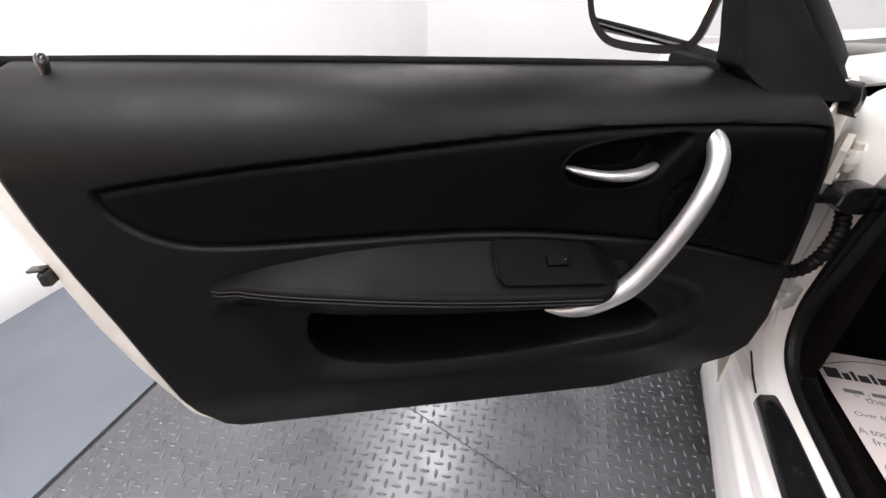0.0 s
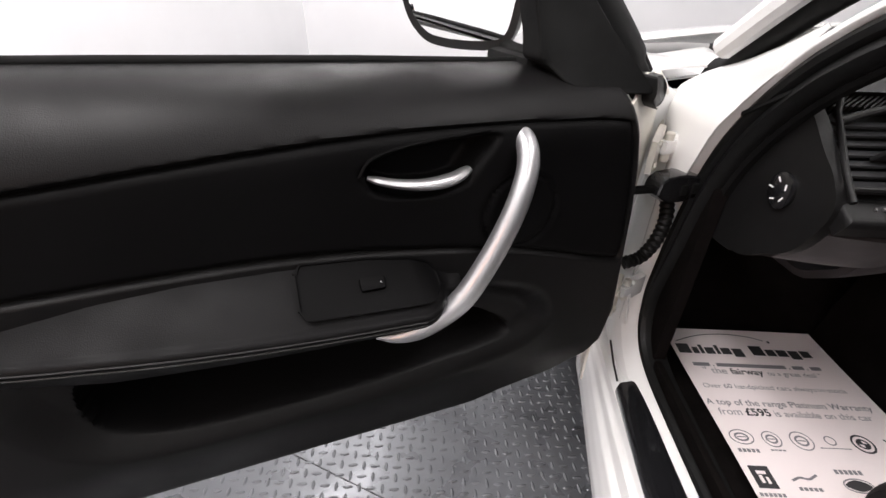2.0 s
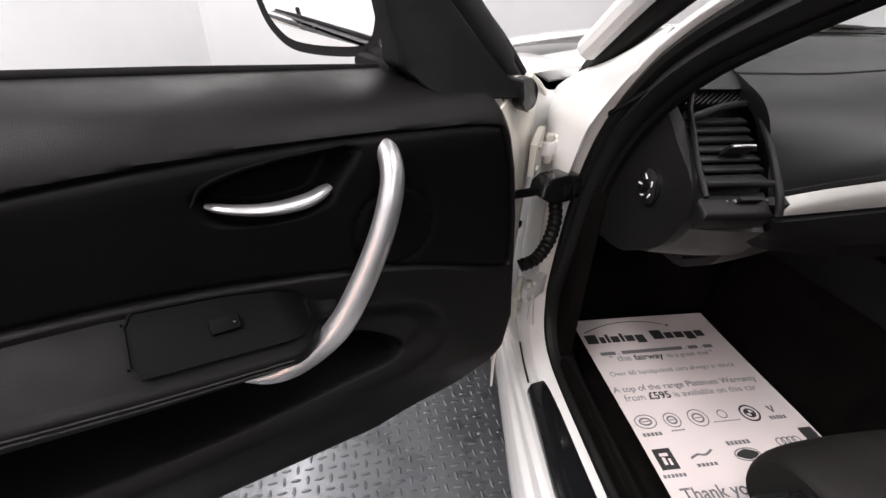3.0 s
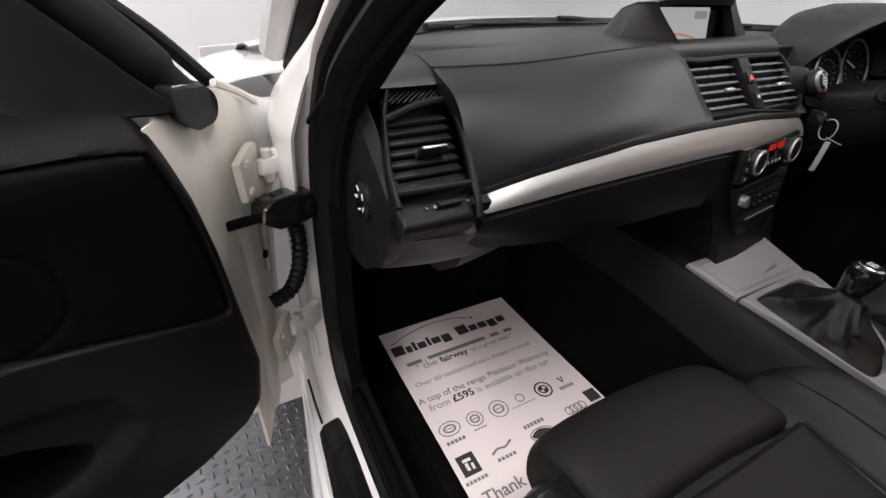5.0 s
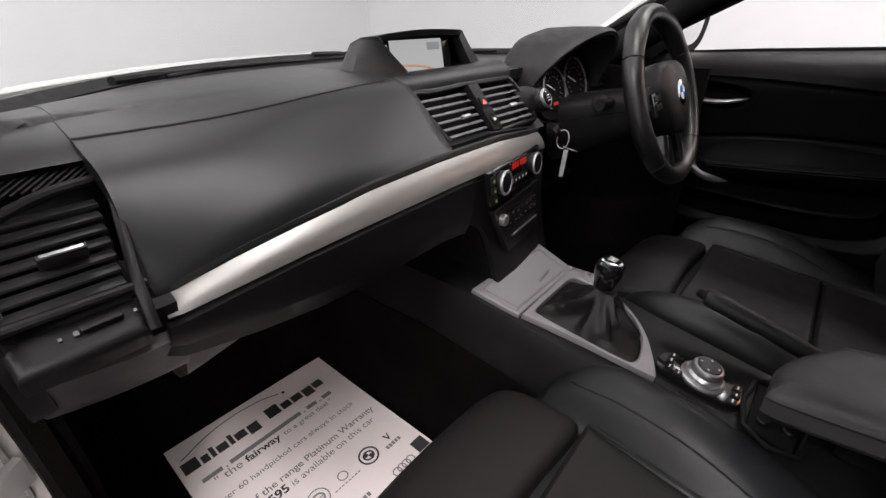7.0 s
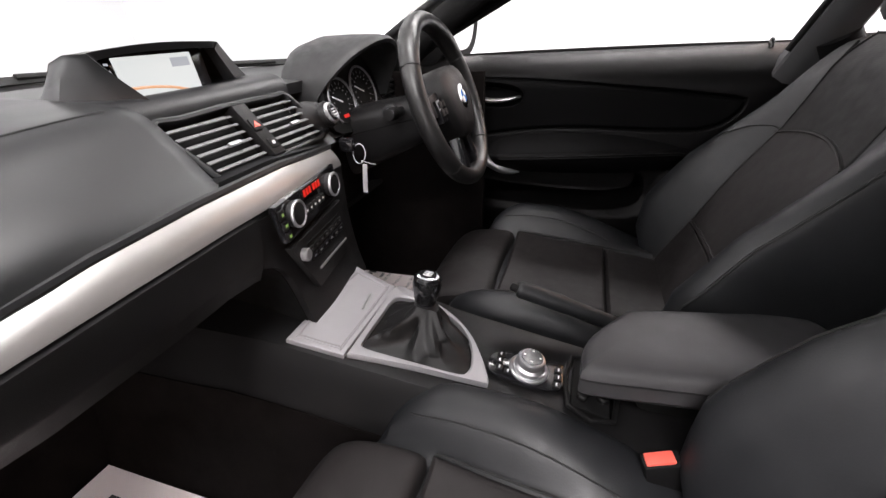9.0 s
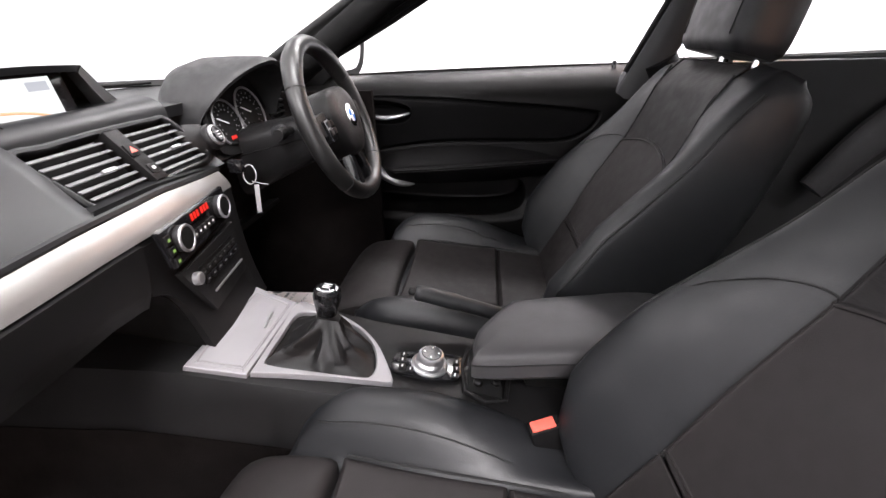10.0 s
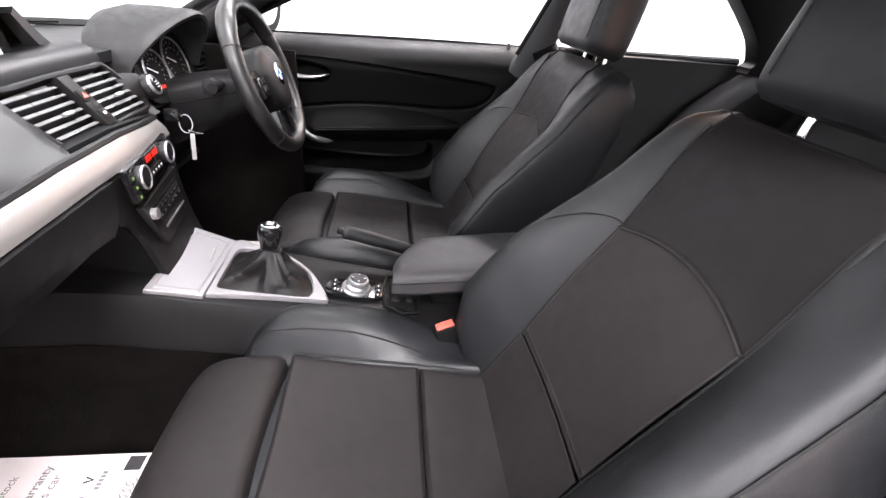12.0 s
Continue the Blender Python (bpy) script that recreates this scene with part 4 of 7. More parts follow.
bm = prism(offset_loop(mloop, (-1 if sgn > 0 else 1) * 0.006), -0.235, -0.33, "XZ", 0.03, 3)
part("mirror_housing", moved(bm, MIRROR_TURN), M_WHITE, door, "white mirror housing")
bm = prism(offset_loop(mloop, (1 if sgn > 0 else -1) * 0.004), -0.214, -0.236, "XZ", 0.004)
part("mirror_bezel", moved(bm, MIRROR_TURN), M_RUBBER, door, "black mirror bezel")
bm = prism(offset_loop(mloop, (-1 if sgn > 0 else 1) * 0.008), -0.2125, -0.2165, "XZ")
part("mirror_glass", moved(bm, MIRROR_TURN), M_MIRROR, door, "mirror glass")


# ---- dashboard ----
dash = thing("dashboard", "black dashboard with silver trim strip, vents and screen", "dashboard")
STRIP_X = [-0.552, -0.540, -0.475, -0.408, -0.297, -0.177, -0.014, 0.118, 0.168]
STRIP_T = [0.783, 0.791, 0.803, 0.812, 0.823, 0.828, 0.827, 0.813, 0.806]
STRIP_B = [0.776, 0.776, 0.781, 0.786, 0.790, 0.793, 0.792, 0.784, 0.777]


def face_y(x):
    """how far the strip's line stands towards the seats"""
    return interp(x, [-0.66, -0.549, -0.40, -0.20, 0.0, 0.10, 0.17], [-0.043, -0.044, -0.048, -0.048, -0.042, -0.030, -0.012])


def dash_top(s, t):
    """From the windscreen over the crease down to the strip."""
    x = lerp(-0.545, -0.232, s / 0.4) if s < 0.4 else lerp(-0.232, 0.20, (s - 0.4) / 0.6)
    zt = interp(x, STRIP_X, STRIP_T) + 0.012
    y0 = face_y(x) + 0.012
    plain = [(0.50, 0.908), (0.34, 0.916), (0.20, 0.914), (0.125, 0.905), (0.072, 0.890), (0.028, 0.867), (y0 + 0.022, zt + 0.006), (y0 + 0.012, zt - 0.02)]
    # round the centre vents the pad is flatter and drops into a bed behind the slats
    flat = [(0.50, 0.908), (0.34, 0.917), (0.20, 0.918), (0.115, 0.914), (0.068, 0.907), (0.030, 0.874), (0.002, 0.843), (y0 + 0.012, zt - 0.02)]
    w = float(smoothstep(-0.46, -0.14, x))
    d = float(smoothstep(-0.136, -0.126, x)) * 0.042
    prof = []
    for k, (a, b) in enumerate(zip(plain, flat)):
        y, z = lerp(a[0], b[0], w), lerp(a[1], b[1], w)
        if k == 2:
            # tray in front of the screen
            z -= 0.020 * float(smoothstep(-0.14, -0.10, x) - smoothstep(0.11, 0.15, x))
        if k in (4, 5, 6):
            y, z = y + 0.824 * d, z - 0.567 * d
        prof.append((y, z))
    prof = smooth_curve(prof, 6)
    k = t * (len(prof) - 1)
    i = min(int(k), len(prof) - 2)
    y, z = lerp(prof[i][0], prof[i + 1][0], k - i), lerp(prof[i][1], prof[i + 1][1], k - i)
    if t < 0.36:
        y -= 0.36 * abs(x / 0.66) ** 2.4 * (1 - t / 0.36)
    return x, y, z


part("upper_pad", sheet(dash_top, 130, 60, 0.02), M_SOFT, dash, "soft black dashboard top")
part("upper_pad_far", sheet(lambda s, t: (lerp(0.19, 0.655, s), lerp(0.50, 0.10, t) - 0.30 * abs(lerp(0.19, 0.655, s) / 0.66) ** 2.4 * (1 - t), lerp(0.905, 0.895, t)), 16, 12, 0.02), M_SOFT, dash)


near_end = min(np.linspace(0.3, 0.8, 200), key=lambda q: abs(dash_top(0, q)[1] - 0.082))


def near_pad(s, t):
    """corner of the dash top beside the pillar, carried on from the pad to the vent"""
    q = t * near_end
    x0, y, z = dash_top(0, q)
    x = lerp(-0.655, -0.541, s)
    if q < 0.36:
        y -= 0.36 * (abs(x / 0.66) ** 2.4 - abs(x0 / 0.66) ** 2.4) * (1 - q / 0.36)
    return x, y, z - 0.0008 - 0.008 * t ** 16


part("upper_pad_near", sheet(near_pad, 16, 40, 0.02), M_SOFT, dash)
# joint where the two top mouldings meet, from the side vent to the centre vents
crease = []
for k in range(40):
    q = lerp(0.0, 0.50, k / 39)
    x, y, z = min((dash_top(q, t) for t in np.linspace(0.25, 0.75, 200)), key=lambda p: abs(p[1] - 0.094 + 0.010 * k / 39))
    crease.append((x, y - 0.0075, z + 0.0180))
part("panel_joint", tube(crease, 0.0022, 8), M_RUBBER, dash)
# inlaid silver strip
bm = sheet(lambda s, t: (lerp(-0.549, 0.163, s), face_y(lerp(-0.549, 0.163, s)) + 0.014 - 0.020 * t - 0.004 * math.sin(math.pi * t),
                         lerp(interp(lerp(-0.549, 0.163, s), STRIP_X, STRIP_T), interp(lerp(-0.549, 0.163, s), STRIP_X, STRIP_B), t)), 60, 8, 0.006)
part("trim_strip", bm, M_ALU, dash, "brushed silver trim strip")
part("strip_lip", tube([(x, face_y(x) + 0.012, interp(x, STRIP_X, STRIP_T) + 0.0045) for x in np.linspace(-0.535, 0.168, 40)], 0.0065, 8), M_SOFT, dash)
part("strip_tip", box(-0.550, -0.030, 0.7745, 0.006, 0.022, 0.014, 0.003), M_CHROME, dash)


def glove(s, t):
    x = lerp(-0.552, -0.116, s)
    z0 = interp(x, STRIP_X, STRIP_B) - 0.002
    z1 = interp(x, [-0.552, -0.54, -0.468, -0.391, -0.262, -0.18, -0.121, -0.08], [0.750, 0.742, 0.730, 0.722, 0.720, 0.722, 0.716, 0.70])
    if t < 0.75:
        k = t / 0.75
        return x, face_y(x) - 0.006 + 0.010 * k ** 2, lerp(z0, z1 + 0.006, k)
    k = (t - 0.75) / 0.25
    return x, face_y(x) + 0.004 + 0.20 * k, z1 - 0.004 + 0.02 * k


part("glovebox_lid", sheet(glove, 40, 24, 0.012), M_PLASTIC, dash, "black glovebox lid")
part("glovebox_latch", box(-0.30, 0.01, 0.704, 0.06, 0.02, 0.012, 0.004), M_PLASTIC, dash)
part("lower_panel", sheet(lambda s, t: (lerp(-0.538, -0.33, s), interp(t, [0, 0.3, 0.6, 1], [0.000, 0.030, 0.085, 0.26]) + 0.04 * s ** 2, interp(t, [0, 0.3, 0.6, 1], [0.722, 0.668, 0.628, 0.618]) + 0.030 * s), 20, 16, 0.012), M_LOWER, dash, "grey lower dashboard cover")
part("lower_panel_end", sheet(lambda s, t: (-0.652 + 0.112 * s, -0.048 + 0.02 * (1 - s) ** 2 + 0.022 * t, lerp(0.800, 0.752, t)), 10, 6, 0.012), M_PLASTIC, dash)
part("lower_corner", sheet(lambda s, t: (-0.650 + 0.112 * s, interp(t, [0, 0.35, 0.7, 1], [-0.046, -0.008, 0.085, 0.20]) + 0.02 * (1 - s) ** 2, interp(t, [0, 0.35, 0.7, 1], [0.764, 0.708, 0.664, 0.655])), 10, 16, 0.012), M_LOWER, dash, "grey lower corner cover, tinted for pinkish bounce light")

# end cap with the airbag switch
cap = smooth_curve([(0.10, 0.905), (0.045, 0.882), (0.002, 0.849), (-0.030, 0.826), (-0.049, 0.800), (-0.047, 0.772), (-0.022, 0.725), (0.020, 0.695), (0.09, 0.662), (0.30, 0.655), (0.36, 0.78), (0.30, 0.905)], 5, True)
part("end_cap", prism(cap, -0.659, -0.640, "YZ", 0.006), M_PLASTIC, dash)
part("airbag_switch", moved(lathe([(0.024, 0.0), (0.024, 0.004), (0.020, 0.006)], 28), pose(-0.659, 0.033, 0.783, 0, -90)), M_GLOSSB, dash, "round black airbag key switch")
for a in range(5):
    part("switch_symbol", moved(box(0, 0, 0, 0.0018, 0.0075, 0.001), pose(-0.6655, 0.033 + 0.014 * math.cos(a * 1.26), 0.783 + 0.014 * math.sin(a * 1.26), 0, 90, 0) @ pose(0, 0, 0, 0, 0, a * 40)), M_WHITEMARK, dash)

# side vent: tapered frame, slats, tab, demister grille
VENT = Matrix(((1, 0, 0, -0.594), (0, 0.84, -0.54, -0.002), (0, 0.54, 0.84, 0.847), (0, 0, 0, 1))) @ Matrix.Diagonal((0.72, 0.88, 0.86, 1))
# vent axes: x across, y up the sloping face, z out of it
vent = part("side_vent", moved(bm_join(prism(smooth_curve([(-0.046, 0.062), (-0.062, 0.02), (-0.074, -0.03), (-0.078, -0.060), (0.036, -0.062), (0.044, -0.03), (0.058, 0.02), (0.076, 0.085), (0.078, 0.112), (0.05, 0.114), (0.01, 0.102), (-0.026, 0.088)], 4, True), -0.035, -0.022, "XY", 0.002)), VENT), M_DARK, dash, "black side air vent with horizontal slats")


def vent_rail(pts, r, name, mat=M_PLASTIC, sq=(1, 1)):
    return part(name, moved(tube(smooth_curve(pts, 6), r, 10, squash=sq), VENT), mat, vent)


vent_rail([(0.088, 0.124, 0.000), (0.078, 0.06, 0.006), (0.063, 0.0, 0.008), (0.049, -0.055, 0.004), (0.044, -0.085, -0.002), (0.042, -0.105, -0.014)], 0.0058, "vent_frame", M_PLASTIC, (1.1, 0.8))
vent_rail([(-0.042, 0.070, 0.0), (-0.060, 0.02, 0.004), (-0.075, -0.03, 0.004), (-0.081, -0.080, 0.000)], 0.0045, "vent_frame")
vent_rail([(-0.079, -0.060, 0.0), (-0.01, -0.063, 0.003), (0.056, -0.063, 0.0)], 0.005, "vent_frame")
vent_rail([(-0.046, 0.052, 0.0), (0.016, 0.068, 0.004), (0.076, 0.078, 0.0)], 0.006, "vent_frame")
vent_rail([(-0.044, 0.062, -0.002), (-0.030, 0.088, 0.0), (-0.014, 0.108, 0.0), (0.04, 0.118, 0.0), (0.084, 0.120, -0.002)], 0.005, "vent_frame")
for k in range(7):
    y = lerp(-0.050, 0.050, k / 6)
    w0, w1 = interp(y, [-0.06, 0.05], [-0.078, -0.050]), interp(y, [-0.06, 0.05], [0.038, 0.058])
    sl = box((w0 + w1) / 2, y + 0.0015, -0.006, w1 - w0, 0.0155, 0.004, 0.0015, m=pose(0, 0, 0, -26))
    part("slat", moved(sl, VENT), M_SLAT, vent)
part("vent_tab", moved(box(0.0, -0.012, 0.008, 0.046, 0.006, 0.024, 0.002, m=pose(0, 0, 0, 12)), VENT), M_SLAT, vent, "black vent adjuster tab with silver edge")
part("tab_edge", moved(box(0.0, -0.0155, 0.0205, 0.040, 0.0035, 0.0035, 0.0012), VENT), M_SATIN, vent, "silver edge of the tab")
for k in range(10):
    x = lerp(-0.022, 0.070, k / 9)
    part("demister_slat", moved(box(x, 0.094, -0.006, 0.003, 0.052, 0.010, 0.001, m=pose(0, 0, 0, 0, 0, -58)), VENT), M_PLASTIC, vent)
part("vent_wheel_panel", moved(prism([(-0.083, -0.060), (0.044, -0.062), (0.038, -0.104), (-0.080, -0.102)], -0.044, -0.014, "XY", 0.012, 4), VENT), M_PLASTIC, vent)
part("vent_wheel", moved(box(0.002, -0.080, -0.009, 0.040, 0.007, 0.008, 0.003), VENT), M_RUBBER, vent)
for x, w in ((-0.022, 0.006), (-0.036, 0.004), (0.034, 0.004)):
    part("vent_mark", moved(box(x, -0.080, -0.0125, 0.8 * w, 0.8 * w, 0.003), VENT), M_DIALGREY, vent)

# centre vents
CV = Matrix(((1, 0, 0, 0.007), (0, 0.567, -0.824, 0.025), (0, 0.824, 0.567, 0.8745), (0, 0, 0, 1))) @ Matrix.Diagonal((0.87, 0.78, 0.9, 1))
cv = part("centre_vent", moved(prism([(-0.135, 0.045), (0.150, 0.045), (0.160, -0.050), (-0.115, -0.050)], -0.030, -0.020, "XY"), CV), M_DARK, dash, "pair of black centre air vents with slats")
out = smooth_curve([(-0.150, 0.052), (-0.10, 0.054), (0.0, 0.057), (0.12, 0.055), (0.155, 0.050), (0.178, -0.01), (0.180, -0.056), (0.10, -0.060), (-0.06, -0.062), (-0.112, -0.060), (-0.128, -0.02)], 4, True)
sg = 1 if sum(out[i][0] * out[(i + 1) % len(out)][1] - out[(i + 1) % len(out)][0] * out[i][1] for i in range(len(out))) > 0 else -1
rings = [[(p, q, h) for p, q in offset_loop(out, sg * o)] for o, h in ((0.010, -0.030), (0.0095, -0.008), (0.007, -0.002), (0.003, 0.0000), (-0.002, -0.0005), (-0.0035, -0.004), (-0.0035, -0.028))]
part("vent_surround", moved(loft(rings, cap=False), CV), M_SOFT, cv)
part("vent_divider", moved(prism([(-0.006, 0.052), (0.026, 0.052), (0.040, -0.062), (0.008, -0.062)], -0.02, 0.006, "XY", 0.003), CV), M_PLASTIC, cv)
part("hazard_button", moved(box(0.012, 0.006, 0.007, 0.020, 0.026, 0.005, 0.002), CV), M_PLASTIC, cv)
part("hazard_mark", moved(prism([(0.005, 0.0), (0.020, 0.0), (0.0125, 0.012)], 0.0096, 0.0102, "XY"), CV), M_RED, cv, "red hazard triangle")
part("lock_button", moved(box(0.021, -0.038, 0.006, 0.018, 0.020, 0.005, 0.002), CV), M_PLASTIC, cv)
part("lock_mark", moved(box(0.021, -0.038, 0.0091, 0.006, 0.006, 0.001), CV), M_WHITEMARK, cv)
for x0a, x1a, x0b, x1b in ((-0.140, -0.010, -0.108, 0.004), (0.030, 0.158, 0.044, 0.176)):
    for k in range(6):
        y = lerp(0.039, -0.046, k / 5)
        f = k / 5
        a, b = lerp(x0a, x0b, f), lerp(x1a, x1b, f)
        part("slat", moved(box((a + b) / 2, y, -0.006, b - a, 0.0080, 0.0024, 0.0010, m=pose(0, 0, 0, -34)), CV), M_SLAT_SHEEN, cv)
    xm = (x0a + x1a + x0b + x1b) / 4 + 0.012
    part("vent_tab", moved(box(xm, -0.014, 0.003, 0.028, 0.008, 0.007, 0.003, m=pose(0, 0, 0, -20)), CV), M_SATIN, cv, "silver vent adjuster tab")

# screen in its hood
hood_out = [(-0.152, 0.905), (-0.142, 0.935), (-0.118, 0.985), (-0.105, 0.991), (0.0, 0.997), (0.120, 0.993), (0.132, 0.988), (0.150, 0.948), (0.178, 0.905)]
front_out = [(-0.056, 0.903), (-0.080, 0.936), (-0.110, 0.982), (-0.101, 0.991), (0.0, 0.997), (0.120, 0.993), (0.132, 0.988), (0.144, 0.950), (0.164, 0.905)]
hood_in = [(-0.050, 0.902), (-0.068, 0.925), (-0.098, 0.972), (-0.091, 0.982), (0.0, 0.987), (0.112, 0.984), (0.120, 0.978), (0.128, 0.935), (0.138, 0.902)]
hood_out, front_out, hood_in = smooth_curve(hood_out, 5), smooth_curve(front_out, 5), smooth_curve(hood_in, 5)


def hood_ring(outline, squeeze, y, rise):
    return [Vector((a * squeeze, y, 0.905 + (b - 0.905) * rise)) for a, b in outline]


def blend(p, q, f):
    return [a.lerp(b, f) for a, b in zip(p, q)]


front = [Vector((a, 0.135 - 0.05 * (0.99 - b) / 0.09 + 0.026 * float(smoothstep(0.09, 0.14, a)), b)) for a, b in front_out]
rear = [hood_ring(hood_out, 0.86, 0.262, 0.15), hood_ring(hood_out, 0.93, 0.235, 0.58), hood_ring(hood_out, 0.98, 0.205, 0.86), hood_ring(hood_out, 1.0, 0.172, 0.97)]
lip = blend(rear[-1], front, 0.93)
inner = [Vector((a, 0.143 - 0.05 * (0.99 - b) / 0.09 + 0.024 * float(smoothstep(0.09, 0.13, a)), b)) for a, b in hood_in]
deep = [Vector((a * 0.98, 0.180 - 0.03 * (0.99 - b) / 0.09, b)) for a, b in hood_in]
scr = part("screen_hood", loft(rear + [blend(rear[-1], front, 0.5), lip, front, inner, deep], closed=False), M_SOFT, dash, "black screen hood")
part("screen_bezel", box(0.0, 0.170, 0.942, 0.205, 0.008, 0.088, 0.003, m=pose(0, 0, 0, -9)), M_GLOSSB, scr)
part("display", box(0.008, 0.1638, 0.942, 0.134, 0.003, 0.078, 0.001, m=pose(0, 0, 0, -9)), M_SCREEN, scr, "lit navigation screen with a map")
part("display_bar", box(-0.070, 0.1645, 0.946, 0.018, 0.003, 0.070, 0.001, m=pose(0, 0, 0, -9)), M_GLOSSB, scr)
road = smooth_curve([(-0.055, 0.1612, 0.940), (-0.02, 0.1612, 0.939), (0.020, 0.1605, 0.934), (0.066, 0.1590, 0.922)], 6)
part("map_line", tube(road, 0.0022, 6), M_ORANGE, scr)
part("map_box", box(0.050, 0.1665, 0.968, 0.034, 0.002, 0.013, m=pose(0, 0, 0, -9)), M_SCRDARK, scr)
for k in range(7):
    part("screen_symbol", box(-0.070, 0.1588 + 0.00142 * k, 0.919 + 0.009 * k, 0.006, 0.001, 0.003, m=pose(0, 0, 0, -9)), M_SCRDARK, scr)
part("map_text", box(-0.01, 0.1578, 0.9165, 0.05, 0.001, 0.005, m=pose(0, 0, 0, -9)), M_REDGLOW, scr)

# instrument cluster hood, dials
brow = smooth_curve([(0.258, 0.070, 0.872), (0.262, 0.060, 0.892), (0.272, 0.040, 0.920), (0.296, 0.016, 0.949), (0.335, -0.006, 0.972), (0.385, -0.021, 0.986), (0.435, -0.026, 0.988),
                     (0.478, -0.022, 0.974), (0.506, -0.008, 0.940), (0.515, 0.014, 0.90), (0.517, 0.03, 0.86)], 5)
rows = []
for back, dz, sx in ((1.04, -0.060, 0.90), (1.0, -0.030, 0.95), (0.90, -0.010, 0.985), (0.70, 0.002, 1.0), (0.40, 0.004, 1.0), (0.12, 0.003, 1.0), (0.03, 0.000, 1.0), (0.0, -0.006, 0.998), (0.02, -0.0135, 0.985), (0.15, -0.020, 0.965), (0.55, -0.026, 0.94)):
    rows.append([Vector((0.39 + (x - 0.39) * sx, lerp(y, 0.185 - 0.10 * abs((x - 0.39) / 0.13) ** 3 * 0.35, back), max(0.855, z + dz * (0.25 + 0.75 * min(1, max(0, (z - 0.87) / 0.06)))))) for x, y, z in brow])
cl = part("cluster_hood", loft(rows, closed=False), M_HOOD, dash, "black instrument hood")
DIAL = pose(0, 0.050, 0) @ pose(0, 0, 0.87, -16) @ pose(0, 0, -0.87)
part("cluster_face", moved(prism(smooth_curve([(0.262, 0.815), (0.264, 0.88), (0.285, 0.925), (0.34, 0.955), (0.43, 0.968), (0.49, 0.945), (0.508, 0.86), (0.49, 0.80), (0.36, 0.80)], 4, True), 0.0, 0.012, "XZ"), DIAL), M_DARK, cl)
for cx, cz, r in ((0.318, 0.866, 0.048), (0.422, 0.874, 0.054)):
    ring = [(cx + r * math.cos(a), -0.006, cz + r * math.sin(a)) for a in np.linspace(-0.95, math.pi + 0.95, 44)]
    part("dial_ring", moved(tube(ring, 0.0024, 8), DIAL), M_DIALGREY, cl, "silver dial ring")
    part("dial_disc", moved(lathe([(r * 0.93, 0.0), (r * 0.93, 0.002)], 36), DIAL @ pose(cx, -0.001, cz, 90)), M_DARK, cl)
    for a in np.linspace(-0.7, math.pi + 0.7, 13):
        part("dial_tick", moved(box(0, 0, 0, 0.005, 0.001, 0.0009), DIAL @ pose(cx + 0.80 * r * math.cos(a), -0.0035, cz + 0.80 * r * math.sin(a)) @ pose(0, 0, 0, 0, -math.degrees(a), 0)), M_DIALGREY, cl)
        part("dial_figure", moved(box(0, 0, 0, 0.003, 0.001, 0.0032), DIAL @ pose(cx + 0.60 * r * math.cos(a), -0.0035, cz + 0.60 * r * math.sin(a))), M_DIALGREY, cl)
    part("needle", moved(box(-0.016, 0, 0, 0.036, 0.002, 0.0018), DIAL @ pose(cx, -0.005, cz, 0, 25, 0)), M_WHITEMARK, cl)
    part("dial_window", moved(box(cx, -0.0035, cz - 0.62 * r, 0.020, 0.001, 0.007), DIAL), M_REDGLOW if cx < 0.35 else M_DIALGREY, cl)
part("warning_light", moved(box(0.352, -0.004, 0.930, 0.008, 0.002, 0.005), DIAL), M_REDGLOW, cl)
part("binnacle_skirt", sheet(lambda s, t: (lerp(0.185, 0.60, s), lerp(0.060, 0.035, t) + 0.02 * (2 * s - 1) ** 2, lerp(0.835, 0.80, t)), 14, 5, 0.008), M_PLASTIC, cl)

# start button and lower driver-side dash
part("start_ring", moved(lathe([(0.019, 0.0), (0.019, 0.004), (0.016, 0.006), (0.0145, 0.003)], 28), pose(0.181, -0.008, 0.870, 66, 0, 4)), M_SATIN, dash, "chrome ring of the start button")
part("start_button", moved(lathe([(0.0138, 0.0), (0.0138, 0.005), (0.011, 0.007)], 28), pose(0.181, -0.009, 0.870, 66, 0, 4)), M_GLOSSB, dash)
part("start_boss", moved(lathe([(0.0235, -0.010), (0.0230, -0.002), (0.0215, 0.000), (0.015, 0.001)], 28), pose(0.181, -0.008, 0.870, 66, 0, 4)), M_PLASTIC, dash)
for k in range(3):
    part("start_mark", moved(box(0, (k - 1) * 0.005, 0.0073, 0.009, 0.0013, 0.0006), pose(0.181, -0.009, 0.870, 66, 0, 4)), M_WHITEMARK, dash)


# flat bezel that carries the start button and runs on below the dials
bez = smooth_curve([(0.146, 0.034, 0.869), (0.160, 0.016, 0.869), (0.181, 0.000, 0.866), (0.205, 0.008, 0.860), (0.245, 0.030, 0.848), (0.30, 0.042, 0.832), (0.38, 0.047, 0.820), (0.46, 0.047, 0.818), (0.52, 0.052, 0.83)], 5)


def bezel_face(s, t):
    k = s * (len(bez) - 1)
    i = min(int(k), len(bez) - 2)
    p = Vector(bez[i]).lerp(Vector(bez[i + 1]), k - i)
    h = interp(p.x, [0.146, 0.165, 0.20, 0.24, 0.30, 0.52], [0.022, 0.026, 0.025, 0.017, 0.013, 0.012])
    q = 2 * t - 1
    return p.x, p.y + 0.41 * h * q + 0.010 * q * q, p.z + 0.91 * h * q


part("cluster_bezel", sheet(bezel_face, 48, 10, 0.008), M_PLASTIC, dash, "black bezel with the start button")


